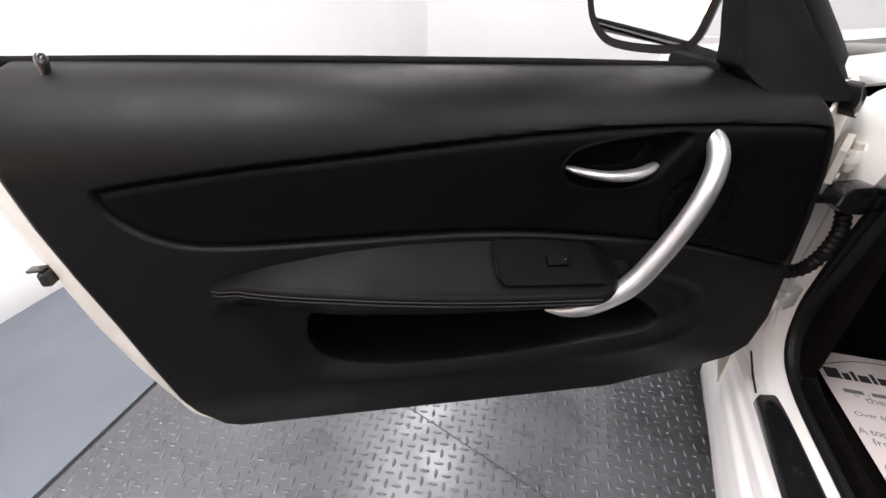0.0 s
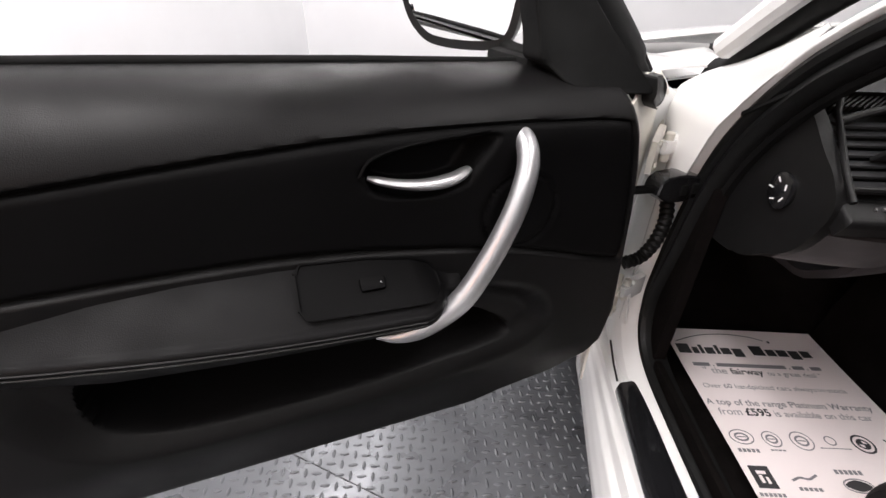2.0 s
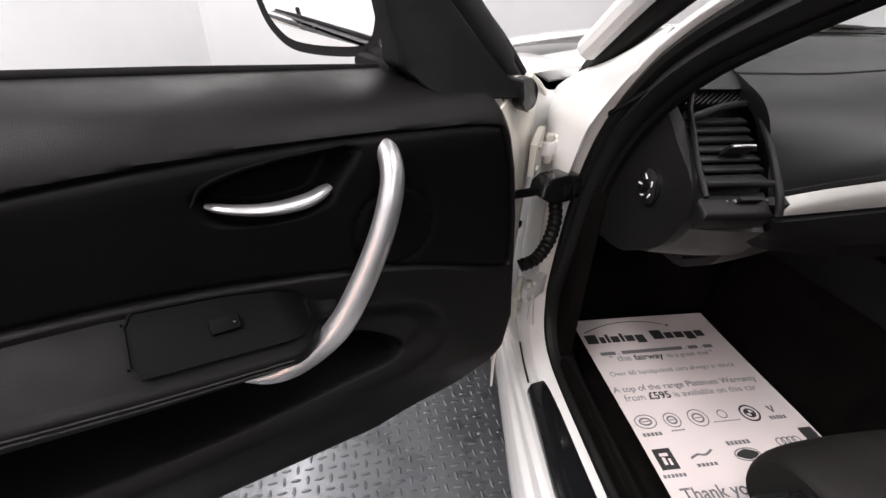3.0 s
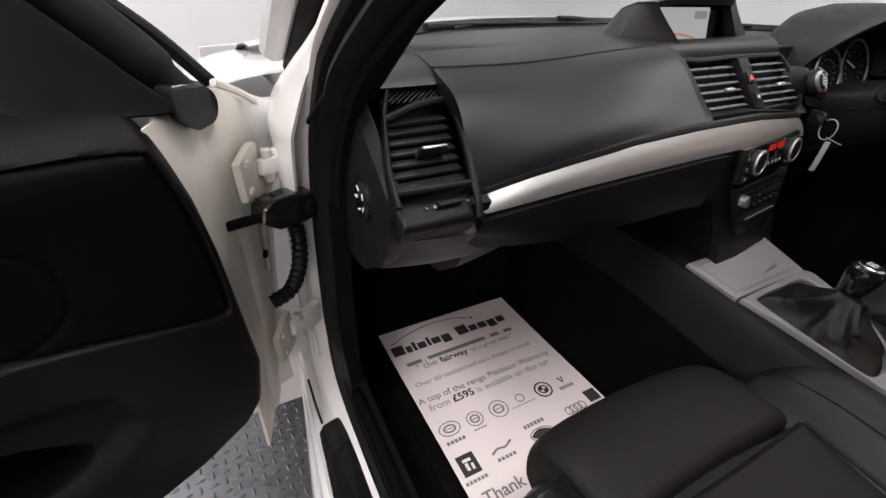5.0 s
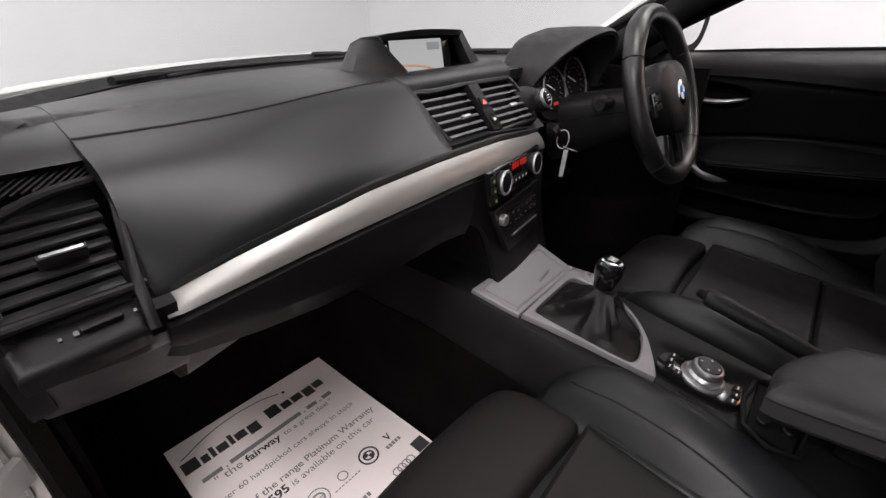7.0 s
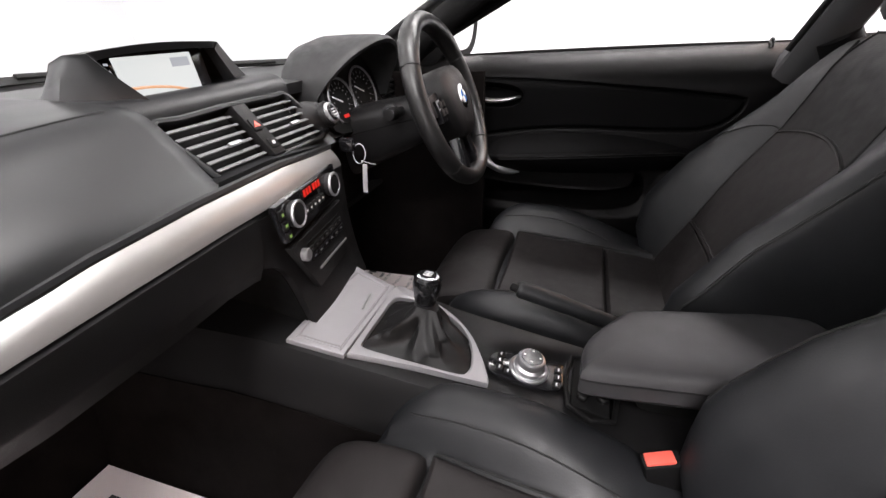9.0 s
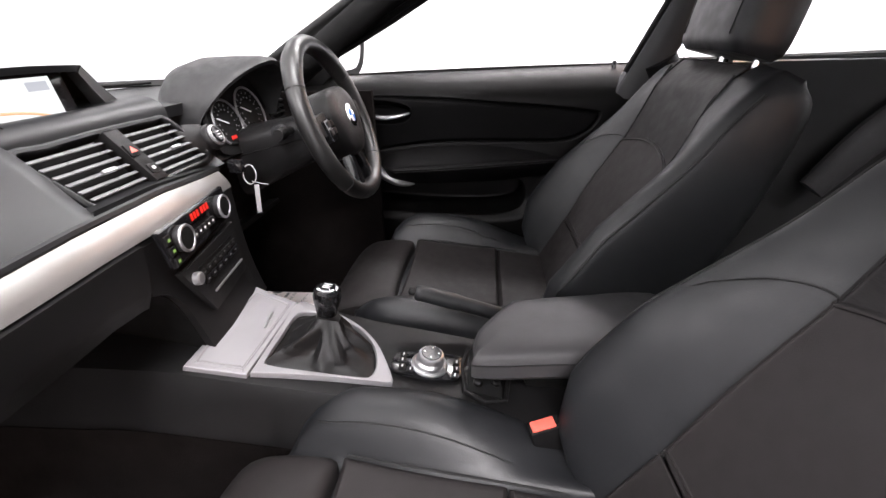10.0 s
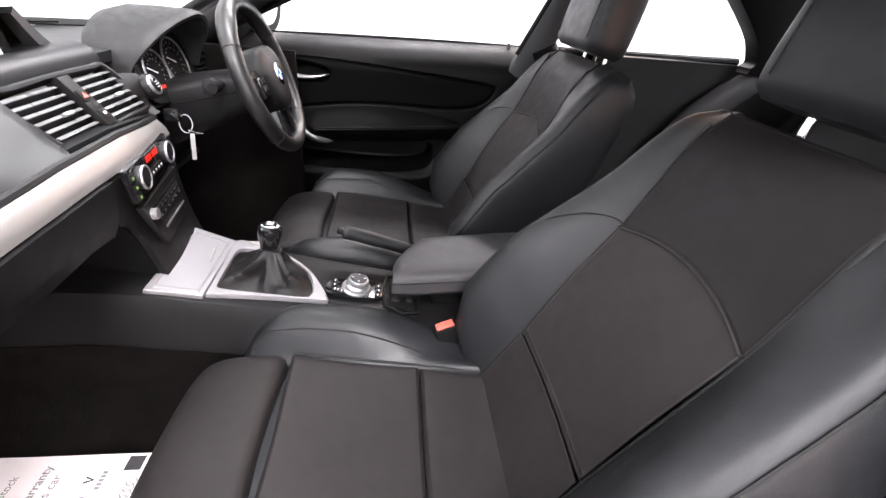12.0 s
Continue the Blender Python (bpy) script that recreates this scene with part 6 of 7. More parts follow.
def build_seat():
    seat = thing("front_seat", "black leather sports seat with fabric centre panels", "seat", group="front seats")
    # cushion core
    secs = []
    for y, w, zt in ((-0.17, 0.17, 0.40), (-0.20, 0.235, 0.45), (-0.27, 0.252, 0.468), (-0.40, 0.256, 0.465), (-0.55, 0.25, 0.45), (-0.72, 0.235, 0.43), (-0.76, 0.20, 0.42)):
        secs.append([(w * math.copysign(abs(math.cos(a)) ** 0.35, math.cos(a)), y, lerp(0.33, zt, 0.5) + (zt - 0.33) / 2 * math.copysign(abs(math.sin(a)) ** 0.35, math.sin(a))) for a in np.linspace(0, 2 * math.pi, 33)[:-1]])
    part("cushion_base", loft(secs), M_LEATHER, seat, "black seat cushion base")
    # thigh support: separate roll at the front
    ringp = smooth_curve([(-0.288, 0.430), (-0.2905, 0.474), (-0.285, 0.494), (-0.262, 0.500), (-0.212, 0.499), (-0.168, 0.488), (-0.138, 0.462), (-0.124, 0.420), (-0.132, 0.376), (-0.17, 0.36), (-0.25, 0.37)], 4, True)
    rings = []
    for q in np.linspace(-1, 1, 31):
        q = math.sin(q * math.pi / 2)
        e = max(0.05, (1 - abs(q) ** 7)) ** (1 / 5)
        rings.append([(0.170 * q, -0.225 + (y + 0.225) * (0.72 + 0.28 * e) - 0.012 * q * q, 0.415 + (z - 0.415) * (0.55 + 0.45 * e) + 0.003 * q * q) for y, z in ringp])
    part("thigh_support", loft(rings), M_CLOTH, seat, "dark fabric thigh support")

    def centre(y0, y1, z0, z1, w0, w1, dish):
        return lambda s, t: (lerp(-1, 1, s) * lerp(w1, w0, t), lerp(y1, y0, t), lerp(z1, z0, t) + 0.012 * (2 * s - 1) ** 2 - dish * math.sin(math.pi * t))

    part("cushion_panel", pad(centre(-0.306, -0.535, 0.489, 0.474, 0.168, 0.150, 0.004), 28, 26, 0.022, 0.05), M_CLOTH, seat, "dark woven fabric cushion panel")
    part("rear_cushion_panel", pad(centre(-0.537, -0.70, 0.473, 0.452, 0.150, 0.145, 0.0), 24, 16, 0.022, 0.09), M_CLOTH, seat)
    # cushion side bolsters
    for sd in (1, -1):
        rings = []
        for k in range(25):
            f = k / 24
            y = lerp(-0.212, -0.705, f)
            end = math.sin(math.pi * min(1, f / 0.22) / 2) ** 0.6 * (1 - 0.25 * smoothstep(0.8, 1.0, f))
            xi = interp(f, [0, 0.2, 0.6, 1], [0.160, 0.158, 0.146, 0.140])
            xo = 0.150 + (0.118 + 0.006 * math.sin(math.pi * f)) * (0.55 + 0.45 * end)
            zt = 0.462 + 0.090 * end - 0.012 * f - 0.080 * float(smoothstep(0.35, 1.0, f))
            zi = 0.474 - 0.010 * f
            ring = [(xi, zi - 0.03), (xi + 0.002, zi), (xi + 0.014, zi + 0.014 * end), (lerp(xi, xo, 0.35), lerp(zi, zt, 0.72)), (lerp(xi, xo, 0.60), zt - 0.002), (lerp(xi, xo, 0.80), zt - 0.004),
                    (xo - 0.006, zt - 0.022), (xo, zt - 0.05), (xo + 0.002, 0.43), (xo - 0.004, 0.38), (xo - 0.02, 0.345), (xi, 0.345)]
            rr = smooth_curve(ring, 3, True)
            rings.append([(sd * a, y, float(b)) for a, b in rr])
        part("cushion_bolster", loft(rings), M_LEATHER, seat, "black leather cushion bolster")
        st = [(sd * (lerp(0.160, 0.140, f) + 0.040 - 0.012 * f), lerp(-0.262, -0.66, f), 0.462 + 0.0835 - 0.012 * f - 0.080 * float(smoothstep(0.35, 1.0, 0.1 + 0.8 * f)) - 0.010 - 0.012 * math.exp(-((f) / 0.12) ** 2)) for f in np.linspace(0, 1, 24)]
        seat_piping(seat, st, 0.0012)
    # backrest core, rounded at the shoulders
    rings = []
    for v in (-0.02, 0.0, 0.05, 0.12, 0.2, 0.3, 0.4, 0.48, 0.54, 0.575, 0.595, 0.604, 0.607):
        w = interp(v, [-0.02, 0.12, 0.3, 0.42, 0.52, 0.575, 0.595, 0.607], [0.20, 0.238, 0.230, 0.215, 0.204, 0.192, 0.170, 0.11])
        h0 = interp(v, [0, 0.3, 0.5, 0.58, 0.607], [-0.155, -0.135, -0.11, -0.095, -0.06])
        h1 = interp(v, [0, 0.5, 0.56, 0.59, 0.607], [-0.014, -0.012, -0.012, -0.022, -0.045])
        rings.append([back_pt(w * math.copysign(abs(math.cos(a)) ** 0.45, math.cos(a)), v, (h0 + h1) / 2 + (h1 - h0) / 2 * math.copysign(abs(math.sin(a)) ** 0.45, math.sin(a))) for a in np.linspace(0, 2 * math.pi, 41)[:-1]])
    part("backrest_shell", loft(rings), M_LEATHER, seat, "black leather backrest")
    part("lumbar_panel", pad(lambda s, t: back_pt(lerp(-1, 1, s) * lerp(0.142, 0.136, t), lerp(0.012, 0.1450, t), 0.006 + 0.008 * (2 * s - 1) ** 2 + 0.004 * t), 30, 20, 0.004, 0.018, 2.0), M_CLOTH, seat)
    part("lumbar_roll", tube([back_pt(x, 0.149, 0.0065 + 0.008 * (x / 0.136) ** 2) for x in np.linspace(-0.134, 0.134, 15)], [0.003] + [0.0046] * 13 + [0.003], 10), M_CLOTH, seat)
    arc = lambda s: 0.388 + 0.030 * (1 - (2 * s - 1) ** 2)
    part("lower_back_panel", pad(lambda s, t: back_pt(lerp(-1, 1, s) * lerp(0.136, 0.140, t), lerp(0.1525, arc(s), t), 0.007 + 0.008 * (2 * s - 1) ** 2 + 0.005 * math.sin(math.pi * t)), 40, 40, 0.005, 0.016, 2.0), M_CLOTH, seat, "dark fabric backrest panel")
    part("upper_back_panel", pad(lambda s, t: back_pt(lerp(-1, 1, s) * lerp(0.141, 0.138, t), lerp(arc(s) + 0.0005, 0.611 - 0.003 * (2 * s - 1) ** 4, t), 0.006 + 0.007 * (2 * s - 1) ** 2 - 0.100 * max(0, t - 0.60) ** 1.6), 40, 40, 0.005, 0.016, 2.0), M_MESH, seat, "finely ribbed dark fabric backrest panel")
    seat_piping(seat, [back_pt(x, arc((x / 0.138 + 1) / 2) + 0.0003, 0.0062 + 0.0078 * (x / 0.138) ** 2) for x in np.linspace(-0.136, 0.136, 24)], 0.0024)
    for sd in (1, -1):
        rings = []
        for k in range(29):
            f = k / 28
            v = 0.618 * math.sin(f * math.pi / 2) ** 0.92 if f > 0 else 0.0
            deep = interp(v, [0, 0.45, 0.54, 0.58, 0.60, 0.618], [-0.122, -0.122, -0.117, -0.110, -0.102, -0.080])
            xi = interp(v, [0, 0.15, 0.39, 0.6], [0.140, 0.137, 0.141, 0.139])
            xo = bolster_edge(v)
            hb = bolster_rise(v)
            hi = interp(v, [0, 0.5, 0.575, 0.618], [0.012, 0.013, 0.002, -0.022])
            ring = [(xi - 0.006, hi - 0.03), (xi - 0.005, hi - 0.001), (xi + 0.004, hi + 0.005), (lerp(xi, xo, 0.45), lerp(hi, hb, 0.78)), (lerp(xi, xo, 0.74), hb), (xo - 0.010, hb - 0.006), (xo, hb - 0.026),
                    (xo + 0.003, lerp(hb, deep, 0.55)), (xo - 0.006, deep + 0.016), (xo - 0.05, deep), (xi, deep * 0.6)]
            rr = smooth_curve(ring, 3, True)
            rings.append([back_pt(sd * a, v, b) for a, b in rr])
        part("backrest_bolster", loft(rings), M_LEATHER, seat, "black leather backrest bolster")
        line = []
        for v in np.linspace(0.03, 0.57, 30):
            xo = bolster_edge(v)
            hb = bolster_rise(v)
            line.append(back_pt(sd * (xo - 0.0015), v, hb - 0.0125))
        seat_piping(seat, line, 0.0024)
        tucks = []
        for f in np.linspace(0, 1, 16):
            v = 0.395 + 0.004 * f - 0.120 * f * f
            hb = bolster_rise(v)
            tucks.append(back_pt(sd * lerp(0.141, bolster_edge(v) - 0.012, f), v, interp(f, [0, 0.45, 0.74, 1], [0.017, lerp(0.013, hb, 0.80), hb + 0.0012, hb - 0.004])))
        if sd > 0:
            seat_piping(seat, tucks, 0.0012)
    # deep seams between the fabric panels and the bolsters
    for sd in (1, -1):
        seat_piping(seat, [back_pt(sd * interp(v, [0, 0.15, 0.39, 0.6], [0.1405, 0.1375, 0.141, 0.139]), v, 0.0148 - 0.1 * max(0, v - 0.52)) for v in np.linspace(0.01, 0.585, 30)], 0.0026)
        seat_piping(seat, [(sd * interp(y, [-0.70, -0.535, -0.306], [0.147, 0.152, 0.167]), y, interp(y, [-0.70, -0.535, -0.306], [0.462, 0.482, 0.497])) for y in np.linspace(-0.31, -0.69, 16)], 0.0022)
    # headrest on two posts
    for sx in (-0.065, 0.065):
        post = part("headrest_post", tube([back_pt(sx, 0.57, -0.064), back_pt(sx, 0.60, -0.060), headrest_pt(sx, 0.03, -0.018)], 0.0065, 14), M_CHROME, seat, "chrome headrest post")
        part("post_collar", moved(lathe([(0.016, 0.0), (0.016, 0.006), (0.010, 0.009)], 20), pose(*back_pt(sx, 0.607, -0.058), 22)), M_PLASTIC, post)
    rings = []
    for k in range(17):
        f = k / 16
        sc = (1 - abs(2 * f - 1) ** 4) ** 0.25 if 0 < f < 1 else 0.30
        w = (0.130 - 0.012 * f) * (0.82 + 0.18 * sc)
        hc, hh = 0.004 + 0.010 * f, 0.060 * (0.62 + 0.38 * sc)
        rings.append([headrest_pt(w * math.copysign(abs(math.cos(a)) ** 0.5, math.cos(a)), 0.190 * f, hc + hh * math.copysign(abs(math.sin(a)) ** 0.55, math.sin(a)) + 0.012 * (math.cos(a)) ** 2) for a in np.linspace(0, 2 * math.pi, 37)[:-1]])
    hr = part("headrest", loft(rings), M_LEATHER, seat, "black leather headrest")
    for sx in (-0.095, 0.095):
        seat_piping(hr, [headrest_pt(sx, v, 0.062 + 0.053 * v) for v in np.linspace(0.025, 0.165, 10)], 0.0013)
    # rails, side shield and levers
    for sx in (-0.19, 0.19):
        part("seat_rail", box(sx, -0.48, 0.292, 0.045, 0.62, 0.035, 0.006), M_PLASTIC, seat)
        part("side_shield", box(sx * 1.27, -0.50, 0.335, 0.022, 0.40, 0.075, 0.010), M_PLASTIC, seat)
    part("seat_frame", box(0, -0.46, 0.318, 0.36, 0.50, 0.035, 0.01), M_DARK, seat)
    part("recline_lever", box(-0.262, -0.60, 0.350, 0.018, 0.12, 0.024, 0.006), M_PLASTIC, seat)
    return seat


seat_a = build_seat()
seat_a.matrix_basis = pose(-0.335, 0, 0)
seat_b = copy_thing(seat_a, pose(0.392, 0, 0))
for ob in seat_a.children:
    # the passenger's headrest stands a little higher
    if ob.name.split(".")[0] == "headrest":
        ob.location = (-0.010, -0.010, 0.010)
tagged(seat_a, label="black leather sports seat with fabric panels, passenger side")
tagged(seat_b, label="black leather sports seat with fabric panels behind the wheel")

# ---- belt buckle ----
for sx, turn in ((-0.107, 12), (0.165, -8)):
    buckle = thing("belt_buckle", "black seat belt buckle with red release button", "buckle", pose(sx, -0.606, 0.444, -14, 0, turn), group="belt buckles")
    part("stalk", box(0, 0, 0.0, 0.016, 0.020, 0.09, 0.004), M_PLASTIC, buckle)
    part("housing", box(0, 0.0, 0.046, 0.026, 0.048, 0.058, 0.006), M_PLASTIC, buckle)
    part("release_button", box(0, 0.002, 0.073, 0.018, 0.036, 0.010, 0.003), M_RED, buckle, "red release button")
    part("slot", box(0, -0.018, 0.0770, 0.012, 0.006, 0.002), M_DARK, buckle)

# ---- rear bench ----
rear = thing("rear_bench", "black leather rear bench seat", "rear seat")
for sx in (-0.34, 0.34):
    part("rear_cushion", pad(lambda s, t: (sx + lerp(-0.27, 0.27, s), lerp(-1.78, -1.30, t), 0.47 + 0.035 * (2 * s - 1) ** 2 + 0.03 * t - 0.10 * max(0, t - 0.75)), 20, 20, 0.06, 0.14), M_LEATHER, rear)
    part("rear_backrest", pad(lambda s, t: (sx + lerp(-0.27, 0.27, s), lerp(-1.70, -1.97, t) + 0.03 * (2 * s - 1) ** 2, lerp(0.45, 0.97, t)), 20, 24, 0.06, 0.14), M_LEATHER, rear)
    part("rear_headrest", pad(lambda s, t: (sx + lerp(-0.11, 0.11, s), lerp(-1.95, -2.01, t), lerp(0.97, 1.08, t)), 14, 10, 0.05, 0.3), M_LEATHER, rear)
# side bolsters in a paler grey that stands for quarter window light
for sd in (1, -1):
    part("side_bolster", tube(smooth_curve([(sd * 0.675, -1.40, 0.62), (sd * 0.675, -1.50, 0.76), (sd * 0.672, -1.60, 0.86), (sd * 0.665, -1.69, 0.93)], 6), [0.040 + 0.012 * math.sin(math.pi * k / 18) for k in range(19)], 14, squash=(0.6, 1.0)), M_ARMPAD, rear, "side bolster, coloured paler for window light")
part("rear_bench_base", box(0, -1.60, 0.36, 1.25, 0.55, 0.17, 0.03), M_LEATHER, rear)


# ---- steering wheel ----
WHEEL = Matrix(((1, 0, 0, 0.394), (0, 0.345, -0.9386, -0.158), (0, 0.9386, 0.345, 0.856), (0, 0, 0, 1)))
wheel = thing("steering_wheel", "black leather three-spoke steering wheel", "steering wheel", WHEEL)
# wheel axes: x right, y up in the wheel's plane, z towards the driver
R = 0.164
bm = bmesh.new()
rings = []
for k in range(96):
    a = 2 * math.pi * k / 96
    # thumb grips at ten and two, thin at the bottom
    r = 0.0178 + 0.0022 * math.exp(-((a - 0.9) / 0.22) ** 2) + 0.0022 * math.exp(-((a - 2.24) / 0.22) ** 2)
    ring = []
    for q in range(16):
        b = 2 * math.pi * q / 16
        rr = R + r * math.cos(b)
        ring.append(bm.verts.new((rr * math.cos(a), rr * math.sin(a), 0.012 + r * 1.05 * math.sin(b))))
    rings.append(ring)
for k in range(96):
    for q in range(16):
        bm.faces.new((rings[k][q], rings[(k + 1) % 96][q], rings[(k + 1) % 96][(q + 1) % 16], rings[k][(q + 1) % 16]))
M_RIM = material("worn_rim_leather", (0.007, 0.0069, 0.0068), 0.38, vary=0.15, scale=15, fine=0.25, fine_scale=500, grain="VORONOI", bump=0.0003)
rim = part("rim", bm, M_RIM, wheel, "black leather rim")
for a in (0.52, 2.62, 3.9, 5.52):
    part("rim_seam", tube([((R + 0.0192 * math.cos(b)) * math.cos(a), (R + 0.0192 * math.cos(b)) * math.sin(a), 0.012 + 0.0200 * math.sin(b)) for b in np.linspace(0, 2 * math.pi, 20)[:-1]], 0.0009, 5, closed=True), M_PIPING, rim)
padl = smooth_curve([(0.0, 0.058), (0.045, 0.054), (0.070, 0.030), (0.072, 0.0), (0.055, -0.042), (0.025, -0.066), (-0.025, -0.066), (-0.055, -0.042), (-0.072, 0.0), (-0.070, 0.030), (-0.045, 0.054)], 5, True)
rr = []
for d, z in ((0.0, -0.035), (0.0, 0.022), (0.003, 0.032), (0.010, 0.038), (0.026, 0.042), (0.045, 0.0435)):
    rr.append([(1.14 * a * (1 - d / 0.066), 1.18 * b * (1 - d / 0.066), z) for a, b in padl])
hub = part("airbag_pad", loft(rr), M_PLASTIC, wheel, "black airbag cover")
part("badge_ring", moved(lathe([(0.0255, 0), (0.0255, 0.003), (0.022, 0.004)], 32), pose(0, 0.0, 0.0415)), M_CHROME, hub, "round badge with plain blue and white fields")
part("badge_disc", moved(lathe([(0.0225, 0), (0.0225, 0.0036)], 32), pose(0, 0.0, 0.0418)), M_GLOSSB, hub)
for q in range(4):
    fan = [(0.0, 0.0)] + [(0.014 * math.cos(t), 0.014 * math.sin(t)) for t in np.linspace(q * math.pi / 2, (q + 1) * math.pi / 2, 9)]
    part("badge_field", moved(prism(fan, 0.0, 0.001, "XY"), pose(0, 0.0, 0.0455)), M_BLUE if q % 2 else M_WHITEMARK, hub)
for sd in (1, -1):
    sp = [(sd * 0.060, 0.030), (sd * 0.165, 0.024), (sd * 0.168, -0.012), (sd * 0.060, -0.020)]
    part("spoke", prism(sp, -0.008, 0.020, "XY", 0.005), M_PLASTIC, wheel, "black spoke with buttons")
    part("spoke_trim", prism([(sd * 0.072, 0.016), (sd * 0.118, 0.014), (sd * 0.112, -0.030), (sd * 0.078, -0.030)], 0.0, 0.0265, "XY", 0.003), M_GLOSSB, wheel)
    for k in range(4):
        part("wheel_button", box(sd * (0.085 + 0.018 * (k % 2)), 0.004 - 0.016 * (k // 2), 0.0275, 0.014, 0.012, 0.003, 0.001), M_PLASTIC, wheel)
    lo = [(sd * 0.012, -0.060), (sd * 0.034, -0.060), (sd * 0.060, -0.160), (sd * 0.030, -0.168)]
    part("lower_spoke", prism(lo, -0.006, 0.018, "XY", 0.004), M_GLOSSB, wheel, "gloss black lower spoke")
part("lower_infill", prism([(-0.02, -0.06), (0.02, -0.06), (0.034, -0.162), (-0.034, -0.162)], -0.008, 0.002, "XY", 0.002), M_GLOSSB, wheel)
part("spoke_badge", box(0.0, -0.150, 0.004, 0.022, 0.008, 0.003, 0.001), M_CHROME, wheel)

# ---- steering column ----
col = thing("steering_column", "black steering column shroud with stalks", "column")
rr = []
for k in range(9):
    f = k / 8
    w, up, down = lerp(0.050, 0.072, f), lerp(0.040, 0.050, f), lerp(0.055, 0.105, f)
    c = Vector((0.394, -0.140 + 0.195 * f, 0.842 - 0.045 * f))
    rr.append([(c.x + w * math.copysign(abs(math.cos(a)) ** 0.6, math.cos(a)), c.y, c.z + (up if math.sin(a) > 0 else down) * math.copysign(abs(math.sin(a)) ** 0.6, math.sin(a))) for a in np.linspace(0, 2 * math.pi, 29)[:-1]])
part("shroud", loft(rr), M_PLASTIC, col, "black plastic column shroud")
part("shroud_joint", tube([(0.394 + sx, -0.138 + 0.19 * f, 0.8385 - 0.045 * f) for sx, f in ((-0.0505, 0.0), (-0.0565, 0.3), (-0.064, 0.65), (-0.071, 0.97))], 0.0016, 6), M_DARK, col)
part("stalk_switch", moved(lathe([(0.017, 0.0), (0.017, 0.010), (0.013, 0.015)], 20), pose(0.330, -0.062, 0.846, 0, -80)), M_SLAT, col, "dark grey stalk mount")
for sd, dz in ((-1, 0.0), (1, 0.0)):
    part("stalk", tube(smooth_curve([(0.405 + sd * 0.04, -0.075, 0.846 + dz), (0.405 + sd * 0.09, -0.082, 0.850 + dz), (0.405 + sd * 0.143, -0.086, 0.853 + dz)], 5), [0.009] * 7 + [0.0125] * 3 + [0.011], 12), M_PLASTIC, col)


# ---- driver's door, shut ----
shut = Matrix(((0, -1, 0, 0.700), (-1, 0, 0, 0.236), (0, 0, 1, 0), (0, 0, 0, 1)))
far_door = copy_thing(door, shut)
far_door.name = "front_door"
tagged(far_door, label="shut white car door with black inner trim panel")
for o in list(far_door.children):
    if o.name.split(".")[0] in ("hinge_leaf", "hinge_arm", "hinge_pin", "hinge_bolt", "check_strap", "strap_housing", "cable_gaiter", "latch", "latch_lip", "rear_face", "front_face", "bottom_face", "door_crease", "housing_slot", "window_switch", "switch_mark", "switch_panel"):
        bpy.data.objects.remove(o)

# its mirror is set back towards the driver
aim = shut.inverted() @ pose(0.883, -0.054, -0.012, 0, 0, 24.6) @ pose(-0.948, 0.078, 0) @ shut
for o in far_door.children:
    if o.name.split(".")[0] in ("mirror_housing", "mirror_bezel", "mirror_glass"):
        o.matrix_basis = aim @ o.matrix_basis
    if o.name.split(".")[0] == "mirror_glass":
        # its glass sits in a broader bezel
        o.matrix_basis = o.matrix_basis @ pose(0.3144, -0.248, 1.010) @ Matrix.Scale(0.86, 4) @ pose(-0.3144, 0.248, -1.010)

# ---- printed paper mats ----
PX, PY = -0.5625, 0.336
paper = thing("paper_mat", "white printed paper floor mat on black carpet", "paper mat", pose(PX, PY, 0.287), group="paper mats")


def paper_z(x, y):
    return 0.0012 * math.sin(9 * x + 4 * y) + 0.0010 * math.sin(15 * y + 2 * x) + 0.03 * max(0, y + 0.035) ** 1.2


part("sheet", sheet(lambda s, t: (0.35 * s, -0.50 + 0.50 * t, paper_z(0.35 * s, -0.50 + 0.50 * t)), 20, 28, 0.0006), M_PAPER, paper, "white paper")


def lay(bm):
    for v in bm.verts:
        v.co.z += paper_z(v.co.x, v.co.y) + 0.0009
    return bm


def writing(text, x0, x1, y, mat, bold=0.0):
    """Lettering that runs from x0 to x1 on the line y."""
    cu = bpy.data.curves.new("lettering", "FONT")
    cu.body, cu.size, cu.offset = text, 0.02, bold
    ob = new("lettering", cu)
    bpy.context.view_layer.update()
    me = bpy.data.meshes.new_from_object(ob.evaluated_get(bpy.context.evaluated_depsgraph_get()))
    bpy.data.objects.remove(ob)
    bm = bmesh.new()
    bm.from_mesh(me)
    bpy.data.meshes.remove(me)
    xs = [v.co.x for v in bm.verts]
    k = (x1 - x0) / (max(xs) - min(xs))
    m0 = min(xs)
    for v in bm.verts:
        v.co.x, v.co.y = x0 + (v.co.x - m0) * k, y + v.co.y * k
    return part("lettering", lay(bm), mat, paper, smooth=False)


def bar(x0, x1, y0, y1, mat, name="printed_bar"):
    return part(name, lay(box((x0 + x1) / 2, (y0 + y1) / 2, 0, x1 - x0, y1 - y0, 0.0003)), mat, paper, smooth=False)


def ink_ring(x, y, r, mat, w=0.0012, squash=1.0):
    pts = [(x + r * math.cos(a), y + r * squash * math.sin(a), 0) for a in np.linspace(0, 2 * math.pi, 29)[:-1]]
    bm = tube(pts, w, 4, closed=True)
    for v in bm.verts:
        v.co.z *= 0.15
    return part("printed_ring", lay(bm), mat, paper, smooth=False)


